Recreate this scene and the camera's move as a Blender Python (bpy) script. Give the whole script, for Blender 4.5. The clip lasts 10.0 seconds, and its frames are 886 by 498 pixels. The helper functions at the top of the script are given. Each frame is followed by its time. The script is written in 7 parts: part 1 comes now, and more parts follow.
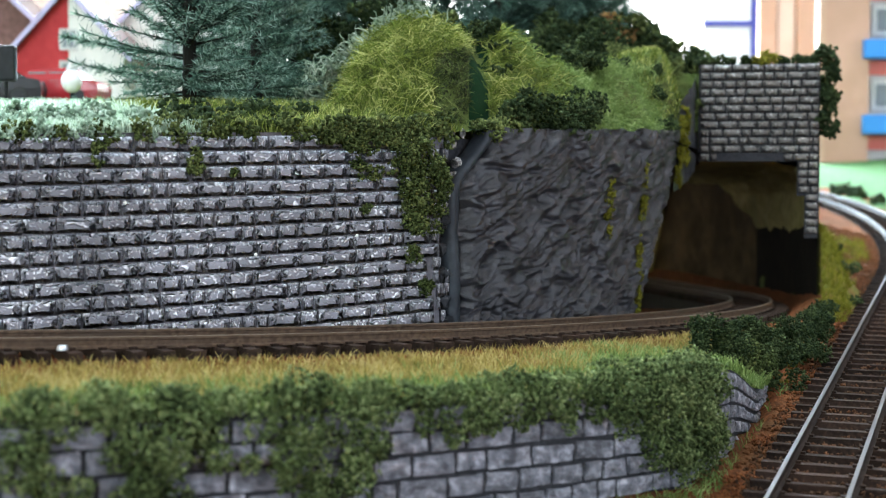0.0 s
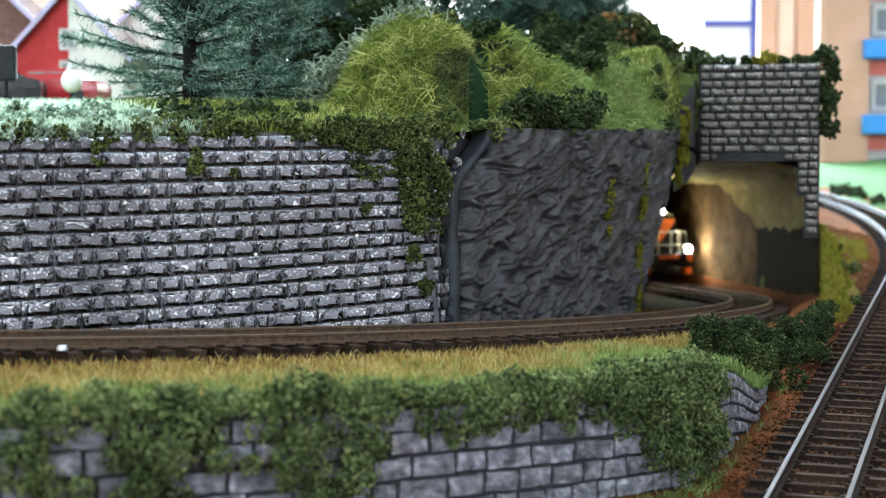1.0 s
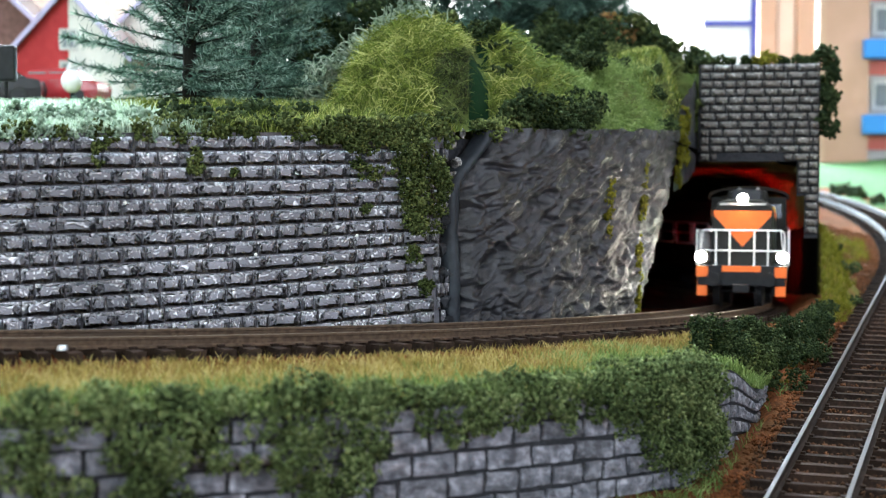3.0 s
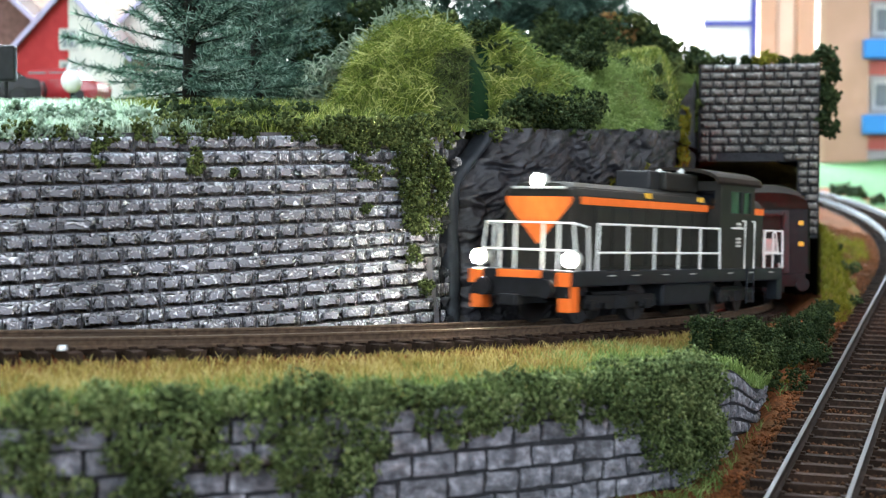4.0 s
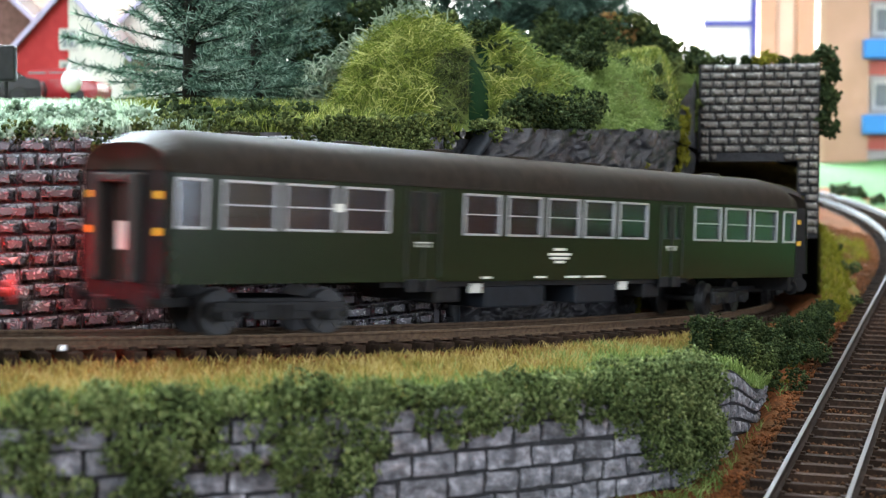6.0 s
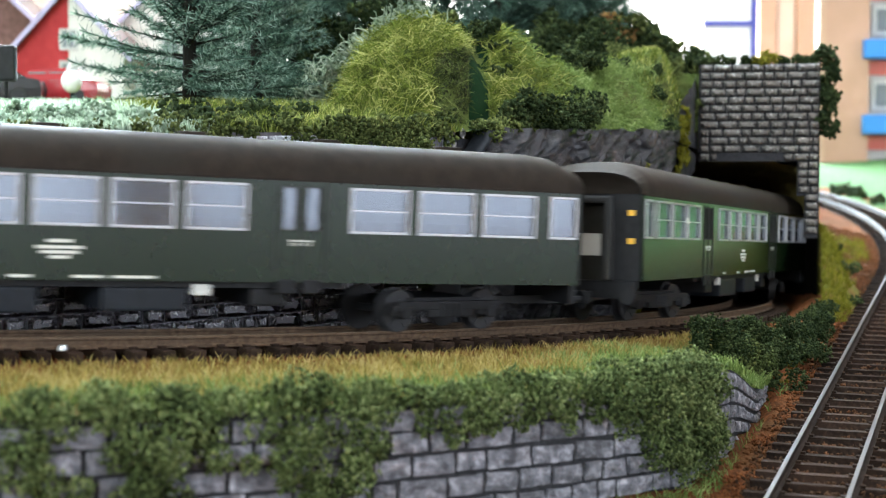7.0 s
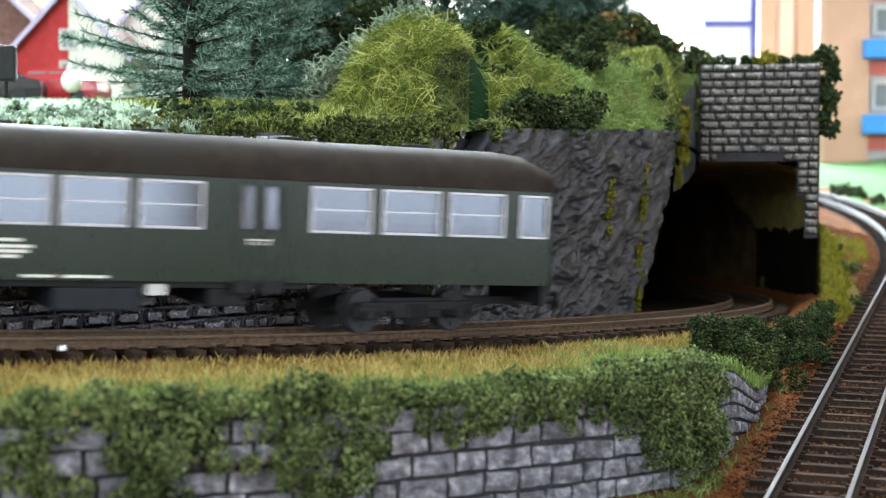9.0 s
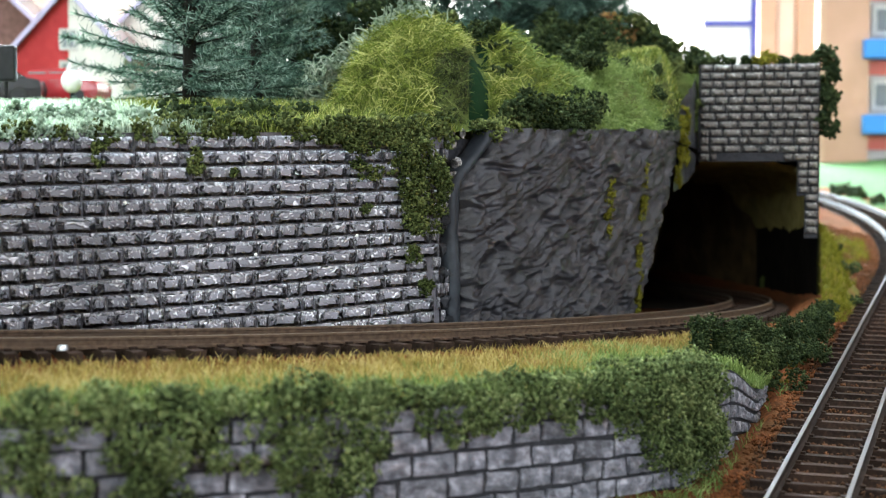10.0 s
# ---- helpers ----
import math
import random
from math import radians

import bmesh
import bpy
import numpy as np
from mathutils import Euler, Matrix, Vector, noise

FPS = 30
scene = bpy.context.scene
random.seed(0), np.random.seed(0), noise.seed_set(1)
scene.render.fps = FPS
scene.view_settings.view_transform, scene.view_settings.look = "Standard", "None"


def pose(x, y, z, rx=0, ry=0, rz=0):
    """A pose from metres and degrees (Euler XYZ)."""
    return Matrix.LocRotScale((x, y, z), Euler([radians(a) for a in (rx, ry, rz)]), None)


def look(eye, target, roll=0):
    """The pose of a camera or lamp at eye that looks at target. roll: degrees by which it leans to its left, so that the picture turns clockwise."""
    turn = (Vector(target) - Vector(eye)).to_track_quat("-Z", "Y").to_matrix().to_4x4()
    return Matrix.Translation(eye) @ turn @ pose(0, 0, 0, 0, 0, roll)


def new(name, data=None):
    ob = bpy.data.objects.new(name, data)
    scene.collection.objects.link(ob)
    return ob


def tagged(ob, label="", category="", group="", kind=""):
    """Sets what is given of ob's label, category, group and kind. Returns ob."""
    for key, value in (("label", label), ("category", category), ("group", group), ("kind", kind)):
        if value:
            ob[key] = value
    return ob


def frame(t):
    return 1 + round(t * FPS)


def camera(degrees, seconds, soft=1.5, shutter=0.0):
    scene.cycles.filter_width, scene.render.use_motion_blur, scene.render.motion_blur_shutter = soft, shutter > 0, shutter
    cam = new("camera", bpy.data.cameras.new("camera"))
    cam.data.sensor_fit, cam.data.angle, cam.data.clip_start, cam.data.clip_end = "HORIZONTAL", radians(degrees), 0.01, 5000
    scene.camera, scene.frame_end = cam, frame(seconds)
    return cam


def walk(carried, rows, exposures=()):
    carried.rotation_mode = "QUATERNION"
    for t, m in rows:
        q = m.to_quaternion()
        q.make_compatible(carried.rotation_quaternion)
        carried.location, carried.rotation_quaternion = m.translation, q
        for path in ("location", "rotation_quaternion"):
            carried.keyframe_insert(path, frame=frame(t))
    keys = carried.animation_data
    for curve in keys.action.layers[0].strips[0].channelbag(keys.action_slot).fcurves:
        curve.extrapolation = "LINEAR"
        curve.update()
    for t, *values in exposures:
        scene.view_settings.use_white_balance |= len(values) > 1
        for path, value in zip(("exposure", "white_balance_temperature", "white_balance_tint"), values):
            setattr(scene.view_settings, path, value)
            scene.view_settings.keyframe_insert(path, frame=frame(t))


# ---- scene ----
# All lengths in metres at the true size of an H0 model layout; the lens is 0.10 above the baseboard.
EZ = 0.10
cam = camera(34.12, 10.0, soft=1.2, shutter=0.5)
PITCH = 3.27
walk(cam, [(0.0, pose(0, 0, EZ, 90 - PITCH, 0, 0)), (10.0, pose(0, 0, EZ, 90 - PITCH, 0, 0))],
     [(0.0, 0.0, 6150, 9), (4.8, 0.0, 6150, 9), (6.0, 0.12, 6450, 10), (10.0, 0.2, 6500, 10)])
cam.data.dof.use_dof = True
cam.data.dof.focus_distance = 0.40
cam.data.dof.aperture_fstop = 27.0

# ---- light: overcast daylight through the room's windows, and two added fill lamps ----
world = bpy.data.worlds.new("world")
scene.world = world
world.use_nodes = True
wn = world.node_tree.nodes
sky = wn.new("ShaderNodeTexSky")
sky.sky_type, sky.sun_disc = "NISHITA", False
sky.sun_elevation, sky.sun_rotation = radians(38), radians(-25)
wn["Background"].inputs["Strength"].default_value = 0.1
world.node_tree.links.new(sky.outputs[0], wn["Background"].inputs["Color"])


def area(name, m, sx, sy, power, colour):
    d = bpy.data.lights.new(name, "AREA")
    d.shape, d.size, d.size_y, d.energy, d.color = "RECTANGLE", sx, sy, power, colour
    o = new(name, d)
    o.matrix_world = m
    return o


area("window_light_back", look((-0.7, 2.75, 0.85), (-0.2, 0.6, 0.1)), 2.2, 1.3, 600, (0.74, 0.90, 1.0))
# unseen lamp added behind and left to fill the front faces
area("front_fill_light", look((-1.2, -2.75, 1.0), (0.0, 0.5, 0.1)), 1.8, 0.9, 70, (0.83, 0.94, 1.0))
area("window_light_corner", look((2.40, -2.86, 0.3), (2.40, 0.0, 0.3)), 1.1, 2.0, 36, (0.78, 0.87, 1.0))
area("window_light_east", look((2.96, -1.25, 0.3), (0.0, -1.25, 0.3)), 2.6, 2.0, 74, (0.78, 0.87, 1.0))
# overhead lamp, added with its ceiling opening to brighten upper edges
area("top_fill_light", look((-0.35, 0.75, 1.58), (-0.3, 0.6, 0.1)), 1.3, 1.0, 40, (0.74, 0.90, 1.0))

# ---- materials ----
def nodes_of(name):
    m = bpy.data.materials.new(name)
    m.use_nodes = True
    return m, m.node_tree.nodes, m.node_tree.links, m.node_tree.nodes["Principled BSDF"]


def mat(name, a, b, scale=400.0, rough=0.7, bump=0.3, dist=0.0005, metal=0.0, c=None, stain=40.0, spec=0.2, per=0.0, coat=0.0):
    """Two colours mixed by fine noise, a third by broad stains, relief by the fine noise; per: brightness change from piece to piece."""
    m, N, L, P = nodes_of(name)
    tc = N.new("ShaderNodeTexCoord")
    n1 = N.new("ShaderNodeTexNoise")
    n1.inputs["Scale"].default_value, n1.inputs["Detail"].default_value = scale, 6
    n2 = N.new("ShaderNodeTexNoise")
    n2.inputs["Scale"].default_value, n2.inputs["Detail"].default_value = stain, 4
    geo = N.new("ShaderNodeNewGeometry")
    L.new(geo.outputs["Position"] if per == 0 else tc.outputs["Object"], n1.inputs["Vector"])
    L.new(geo.outputs["Position"], n2.inputs["Vector"])
    r1 = N.new("ShaderNodeValToRGB")
    r1.color_ramp.elements[0].position, r1.color_ramp.elements[1].position = 0.35, 0.65
    r1.color_ramp.elements[0].color, r1.color_ramp.elements[1].color = (*a, 1), (*b, 1)
    L.new(n1.outputs[0], r1.inputs[0])
    mix = N.new("ShaderNodeMix")
    mix.data_type = "RGBA"
    mix.inputs[7].default_value = (*(c or a), 1)
    r2 = N.new("ShaderNodeMapRange")
    r2.inputs[1].default_value, r2.inputs[2].default_value = 0.48, 0.7
    L.new(n2.outputs[0], r2.inputs[0])
    L.new(r2.outputs[0], mix.inputs[0])
    L.new(r1.outputs[0], mix.inputs[6])
    out = mix.outputs[2]
    if per:
        oi = N.new("ShaderNodeObjectInfo")
        hs = N.new("ShaderNodeHueSaturation")
        mr = N.new("ShaderNodeMapRange")
        mr.inputs[3].default_value, mr.inputs[4].default_value = 1 - per, 1 + per
        L.new(oi.outputs["Random"], mr.inputs[0])
        L.new(mr.outputs[0], hs.inputs["Value"])
        L.new(out, hs.inputs["Color"])
        out = hs.outputs[0]
    L.new(out, P.inputs["Base Color"])
    bp = N.new("ShaderNodeBump")
    bp.inputs["Strength"].default_value, bp.inputs["Distance"].default_value = bump, dist
    L.new(n1.outputs[0], bp.inputs["Height"])
    L.new(bp.outputs[0], P.inputs["Normal"])
    P.inputs["Roughness"].default_value, P.inputs["Metallic"].default_value = rough, metal
    P.inputs["Specular IOR Level"].default_value = spec
    P.inputs["Coat Weight"].default_value = coat
    return m


def foliage_mat(name, a, b, c, rough=0.85, through_light=0.3):
    """Leaf crumbs or blades, each island of its own tone."""
    m, N, L, P = nodes_of(name)
    geo = N.new("ShaderNodeNewGeometry")
    r = N.new("ShaderNodeValToRGB")
    r.color_ramp.elements[0].color, r.color_ramp.elements[1].color = (*a, 1), (*c, 1)
    e = r.color_ramp.elements.new(0.55)
    e.color = (*b, 1)
    n = N.new("ShaderNodeTexNoise")
    n.inputs["Scale"].default_value = 90
    L.new(geo.outputs["Position"], n.inputs["Vector"])
    add = N.new("ShaderNodeMath")
    add.operation = "MULTIPLY_ADD"
    add.inputs[1].default_value = 0.85
    sub = N.new("ShaderNodeMath")
    sub.operation = "MULTIPLY_ADD"
    sub.inputs[1].default_value, sub.inputs[2].default_value = 1.3, -0.60
    L.new(n.outputs[0], sub.inputs[0])
    L.new(geo.outputs["Random Per Island"], add.inputs[0])
    L.new(sub.outputs[0], add.inputs[2])
    L.new(add.outputs[0], r.inputs[0])
    L.new(r.outputs[0], P.inputs["Base Color"])
    P.inputs["Roughness"].default_value = rough
    P.inputs["Specular IOR Level"].default_value = 0.12
    tl, mx = N.new("ShaderNodeBsdfTranslucent"), N.new("ShaderNodeMixShader")
    mx.inputs[0].default_value = through_light
    L.new(r.outputs[0], tl.inputs["Color"])
    L.new(P.outputs[0], mx.inputs[1])
    L.new(tl.outputs[0], mx.inputs[2])
    L.new(mx.outputs[0], N["Material Output"].inputs["Surface"])
    return m


def plain(name, col, rough=0.5, metal=0.0, spec=0.5, emit=0.0, ecol=None):
    m, N, L, P = nodes_of(name)
    P.inputs["Base Color"].default_value = (*col, 1)
    P.inputs["Roughness"].default_value, P.inputs["Metallic"].default_value = rough, metal
    P.inputs["Specular IOR Level"].default_value = spec
    if emit:
        P.inputs["Emission Color"].default_value = (*(ecol or col), 1)
        P.inputs["Emission Strength"].default_value = emit
    return m


M_SLEEPER = mat("sleeper_wood", (0.014, 0.009, 0.007), (0.042, 0.027, 0.02), 900, 0.8, 0.5, 0.0003, c=(0.035, 0.02, 0.014), per=0.35, spec=0.06)
M_RAIL_RUST = mat("rail_rust", (0.055, 0.034, 0.022), (0.105, 0.07, 0.047), 700, 0.7, 0.3, 0.0002, c=(0.07, 0.048, 0.034), spec=0.1)
M_RAIL_DARK = mat("rail_dark", (0.02, 0.015, 0.012), (0.04, 0.03, 0.024), 700, 0.7, 0.3, 0.0002, spec=0.08)
M_RAIL_TOP = plain("rail_polished", (0.09, 0.088, 0.086), 0.5, 1.0)
M_RAIL_DULL = plain("rail_dull", (0.12, 0.085, 0.055), 0.5, 0.6)
M_SOIL = mat("red_brown_soil", (0.06, 0.022, 0.009), (0.21, 0.075, 0.028), 900, 0.95, 0.9, 0.001, c=(0.10, 0.045, 0.018), stain=50, spec=0.05)
M_DIRT = mat("dark_ballast", (0.028, 0.015, 0.009), (0.085, 0.045, 0.024), 900, 0.95, 0.9, 0.001, c=(0.13, 0.055, 0.025), stain=70, spec=0.05)
# bed colour lowered for the tunnel's shade
M_SHADEDBED = mat("shaded_bed", (0.010, 0.007, 0.005), (0.022, 0.014, 0.010), 500, 0.95, 0.5, 0.0005)
M_VERGE = mat("verge_turf", (0.12, 0.11, 0.03), (0.24, 0.20, 0.06), 500, 0.95, 0.8, 0.001, c=(0.16, 0.09, 0.035), stain=60)
# turf bleached in colour to stand for the window's backlight
M_BACKLITTURF = mat("backlit_turf", (0.32, 0.42, 0.28), (0.58, 0.66, 0.52), 500, 0.95, 0.8, 0.001, c=(0.6, 0.62, 0.55))
M_FIELD = mat("field_green", (0.035, 0.095, 0.025), (0.065, 0.145, 0.04), 300, 0.95, 0.5, 0.001, c=(0.05, 0.12, 0.03))
M_JOINT = mat("dark_joint", (0.018, 0.018, 0.02), (0.04, 0.04, 0.045), 900, 0.85, 0.4, 0.0003)
M_WOODWALL = mat("pale_wood", (0.42, 0.26, 0.17), (0.52, 0.34, 0.23), 12, 0.6, 0.05, 0.001, c=(0.5, 0.32, 0.2), stain=6)
M_ROOM = mat("room_plaster", (0.72, 0.69, 0.66), (0.8, 0.77, 0.74), 30, 0.9, 0.1, 0.001)
M_FLOOR = mat("room_floor", (0.2, 0.13, 0.08), (0.3, 0.2, 0.12), 20, 0.5, 0.1, 0.001)
M_BOARD = mat("plywood", (0.4, 0.28, 0.16), (0.5, 0.36, 0.22), 60, 0.7, 0.1, 0.0005)

# ---- plan: the curved main line, the lower line, the walls between them ----
R, H0 = 0.4354, radians(35)
CX, CY = -0.2938, 0.7067


def turn(s):
    return H0 + s / R


def arc(s, off):
    """Plan point beside the main line: s along it (away from the viewer), off outwards from its middle."""
    th = turn(s)
    return CX + (R + off) * math.sin(th), CY - (R + off) * math.cos(th)


def rail_z(s):
    if s > 0.45:
        return EZ - 0.0637 - 0.0571 * 0.05 * (1 - math.exp(-(s - 0.45) / 0.05))
    return EZ - 0.03997 - 0.0483 * s - 0.00982 * s * s


def smooth(a, b, x):
    t = min(1.0, max(0.0, (x - a) / (b - a)))
    return t * t * (3 - 2 * t)


def lerp_table(tab, x):
    return float(np.interp(x, [q[0] for q in tab], [q[1] for q in tab]))


WALL_OFF = -0.024
FRONT = [(-0.6, 0.085), (0.040, 0.085), (0.055, 0.083), (0.076, 0.0734), (0.1176, 0.0574), (0.159, 0.040), (0.2, 0.032), (0.5, 0.030)]


def front_off(s):
    return lerp_table(FRONT, s)


def front_top(s):
    return rail_z(s) - 0.0055 - 0.010 * smooth(0.082, 0.125, s)


# lower line: straight, then a left-hand curve, climbing all the way
LOW_A, LOW_H, LOW_L1, LOW_R, LOW_G = (0.0783, 0.306), radians(90 - 21.05), 0.36, 1.0, 0.065
LOW_Z = EZ - 0.0703


def low(t, off=0.0):
    """Middle of the lower line at t along it (off to its right); x, y, z of the rail top, heading."""
    h = LOW_H
    x, y = LOW_A
    if t <= LOW_L1:
        x, y = x + t * math.cos(h), y + t * math.sin(h)
    else:
        x, y = x + LOW_L1 * math.cos(h), y + LOW_L1 * math.sin(h)
        a = (t - LOW_L1) / LOW_R
        x, y = x + LOW_R * (math.sin(h + a) - math.sin(h)) , y - LOW_R * (math.cos(h + a) - math.cos(h))
        h += a
    z = LOW_Z + LOW_G * min(t, 1.3) if t > -0.3 else LOW_Z - LOW_G * 0.3
    return x + off * math.sin(h), y - off * math.cos(h), z, h


def sight_x(u, d):
    """Sideways place of a sight line u at the distance d."""
    return (u - 784) / 2555 * d


def sight_z(v, d):
    """Height of a sight line v at the distance d."""
    return EZ + (295 - v) / 2555 * d


# ---- mesh helpers ----
def mesh_ob(name, verts, faces, material, parent=None, smooth_on=False):
    me = bpy.data.meshes.new(name)
    me.from_pydata(verts, [], faces)
    me.materials.append(material)
    if smooth_on:
        me.polygons.foreach_set("use_smooth", [True] * len(me.polygons))
    me.update()
    ob = new(name, me)
    if parent:
        ob.parent = parent
    return ob


def part(name, bm, material, parent=None, label="", smooth_on=False):
    me = bpy.data.meshes.new(name)
    if smooth_on:
        for f in bm.faces:
            f.smooth = True
    bmesh.ops.recalc_face_normals(bm, faces=bm.faces)
    bm.to_mesh(me)
    bm.free()
    me.materials.append(material)
    ob = new(name, me)
    if parent:
        ob.parent = parent
    if label:
        tagged(ob, label)
    return ob


def add_box(bm, x0, x1, y0, y1, z0, z1, bevel=0.0, m=None):
    r = bmesh.ops.create_cube(bm, size=1.0)
    vs = r["verts"]
    for v in vs:
        v.co = Vector((x0 + (v.co.x + 0.5) * (x1 - x0), y0 + (v.co.y + 0.5) * (y1 - y0), z0 + (v.co.z + 0.5) * (z1 - z0)))
    if bevel:
        es = {e for v in vs for e in v.link_edges}
        rr = bmesh.ops.bevel(bm, geom=list(es), offset=bevel, segments=2, affect="EDGES", profile=0.6)
        vs = list({v for f in rr["faces"] for v in f.verts} | {v for v in vs if v.is_valid})
    if m:
        bmesh.ops.transform(bm, matrix=m, verts=[v for v in vs if v.is_valid])
    return vs


def box(name, x0, x1, y0, y1, z0, z1, material, parent=None, bevel=0.0, label=""):
    bm = bmesh.new()
    add_box(bm, x0, x1, y0, y1, z0, z1, bevel)
    return part(name, bm, material, parent, label)


def add_rod(bm, a, b, r, n=6, r2=None):
    a, b = Vector(a), Vector(b)
    d = b - a
    m = Matrix.Translation((a + b) / 2) @ d.to_track_quat("Z", "Y").to_matrix().to_4x4()
    bmesh.ops.create_cone(bm, cap_ends=True, segments=n, radius1=r, radius2=r if r2 is None else r2, depth=d.length, matrix=m)


def grid_faces(nu, nv):
    return [(i * nv + j, (i + 1) * nv + j, (i + 1) * nv + j + 1, i * nv + j + 1) for i in range(nu - 1) for j in range(nv - 1)]


def sweep(name, pts, profile, material, parent=None):
    """A closed profile of (sideways, up) carried along pts of (x, y, z, heading)."""
    vs, fs, n = [], [], len(profile)
    for x, y, z, h in pts:
        for u, w in profile:
            vs.append((x + u * math.sin(h), y - u * math.cos(h), z + w))
    for i in range(len(pts) - 1):
        for j in range(n):
            k = (j + 1) % n
            fs.append((i * n + j, (i + 1) * n + j, (i + 1) * n + k, i * n + k))
    fs += [tuple(range(n)), tuple(range((len(pts) - 1) * n, len(pts) * n))[::-1]]
    return mesh_ob(name, vs, fs, material, parent)


# ---- tracks ----
RAIL = [(-0.0011, -0.0026), (0.0011, -0.0026), (0.0011, -0.0022), (0.0003, -0.0018), (0.0003, -0.0008), (0.0006, -0.0006), (0.0006, -0.0001), (-0.0006, -0.0001), (-0.0006, -0.0006), (-0.0003, -0.0008), (-0.0003, -0.0018), (-0.0011, -0.0022)]
RAIL_CAP = [(-0.00052, -0.0001), (0.00052, -0.0001), (0.00045, 0.00005), (-0.00045, 0.00005)]
SLEEPER_MESHES = []


def sleeper_meshes():
    rnd = random.Random(4)
    for k in range(4):
        bm = bmesh.new()
        add_box(bm, -0.0152, 0.0152, -0.0014, 0.0014, -0.0028, 0.0, 0.0002)
        for sx in (-0.00825, 0.00825):
            for dx in (-0.0016, 0.0016):
                add_box(bm, sx + dx - 0.0006, sx + dx + 0.0006, -0.0008, 0.0008, -0.0001, 0.0006)
        for v in bm.verts:
            v.co += Vector([rnd.uniform(-0.00012, 0.00012) for _ in range(3)])
        me = bpy.data.meshes.new("sleeper")
        bmesh.ops.recalc_face_normals(bm, faces=bm.faces)
        bm.to_mesh(me)
        bm.free()
        me.materials.append(M_SLEEPER)
        SLEEPER_MESHES.append(me)


def track_thing(name, label, place, s0, s1, near0, near1, pitch, rails_mat):
    """place(s, off) -> x, y, z, heading."""
    th = tagged(new(name), label, "railway track")
    n = int((s1 - s0) / 0.012)
    for o in (-0.00825, 0.00825):
        pts = [place(s0 + (s1 - s0) * i / n, o) for i in range(n + 1)]
        sweep("rail", pts, RAIL, rails_mat, th)
        cap = sweep("rail_head", pts, RAIL_CAP, M_RAIL_TOP if rails_mat is M_RAIL_DARK else M_RAIL_DULL, th)
    rnd = random.Random(7)
    far_v, far_f = [], []
    s = s0
    while s < s1:
        x, y, z, h = place(s, 0)
        m = pose(x, y, z - 0.0027, 0, 0, math.degrees(h) - 90 + rnd.uniform(-1.2, 1.2))
        if near0 < s < near1:
            ob = new("sleeper", rnd.choice(SLEEPER_MESHES))
            ob.parent, ob.matrix_basis = th, m
        else:
            k = len(far_v)
            me = SLEEPER_MESHES[0]
            far_v += [m @ v.co for v in me.vertices]
            far_f += [tuple(k + i for i in q.vertices) for q in me.polygons]
        s += pitch * rnd.uniform(0.96, 1.04)
    if far_f:
        tagged(mesh_ob("sleepers", far_v, far_f, M_SLEEPER, th), kind="stuff")
    return th


def place_main(s, off):
    x, y = arc(s, off)
    return x, y, rail_z(s), turn(s)


def build_tracks():
    sleeper_meshes()
    track_thing("main_track", "rusty brown model railway track curving out of the tunnel", place_main, -1.05, 1.62, -0.2, 0.5, 0.0068, M_RAIL_RUST)
    track_thing("lower_track", "polished steel railway track on dark wooden sleepers climbing a curve", low, -0.35, 1.6, -0.12, 1.0, 0.0088, M_RAIL_DARK)


# ---- ground ----
GRID = {}


def GROUND_Z(x, y):
    i, j = int(np.searchsorted(GRID["xs"], x)), int(np.searchsorted(GRID["ys"], y))
    return float(GRID["Z"][i - 1:i + 1, j - 1:j + 1].mean())


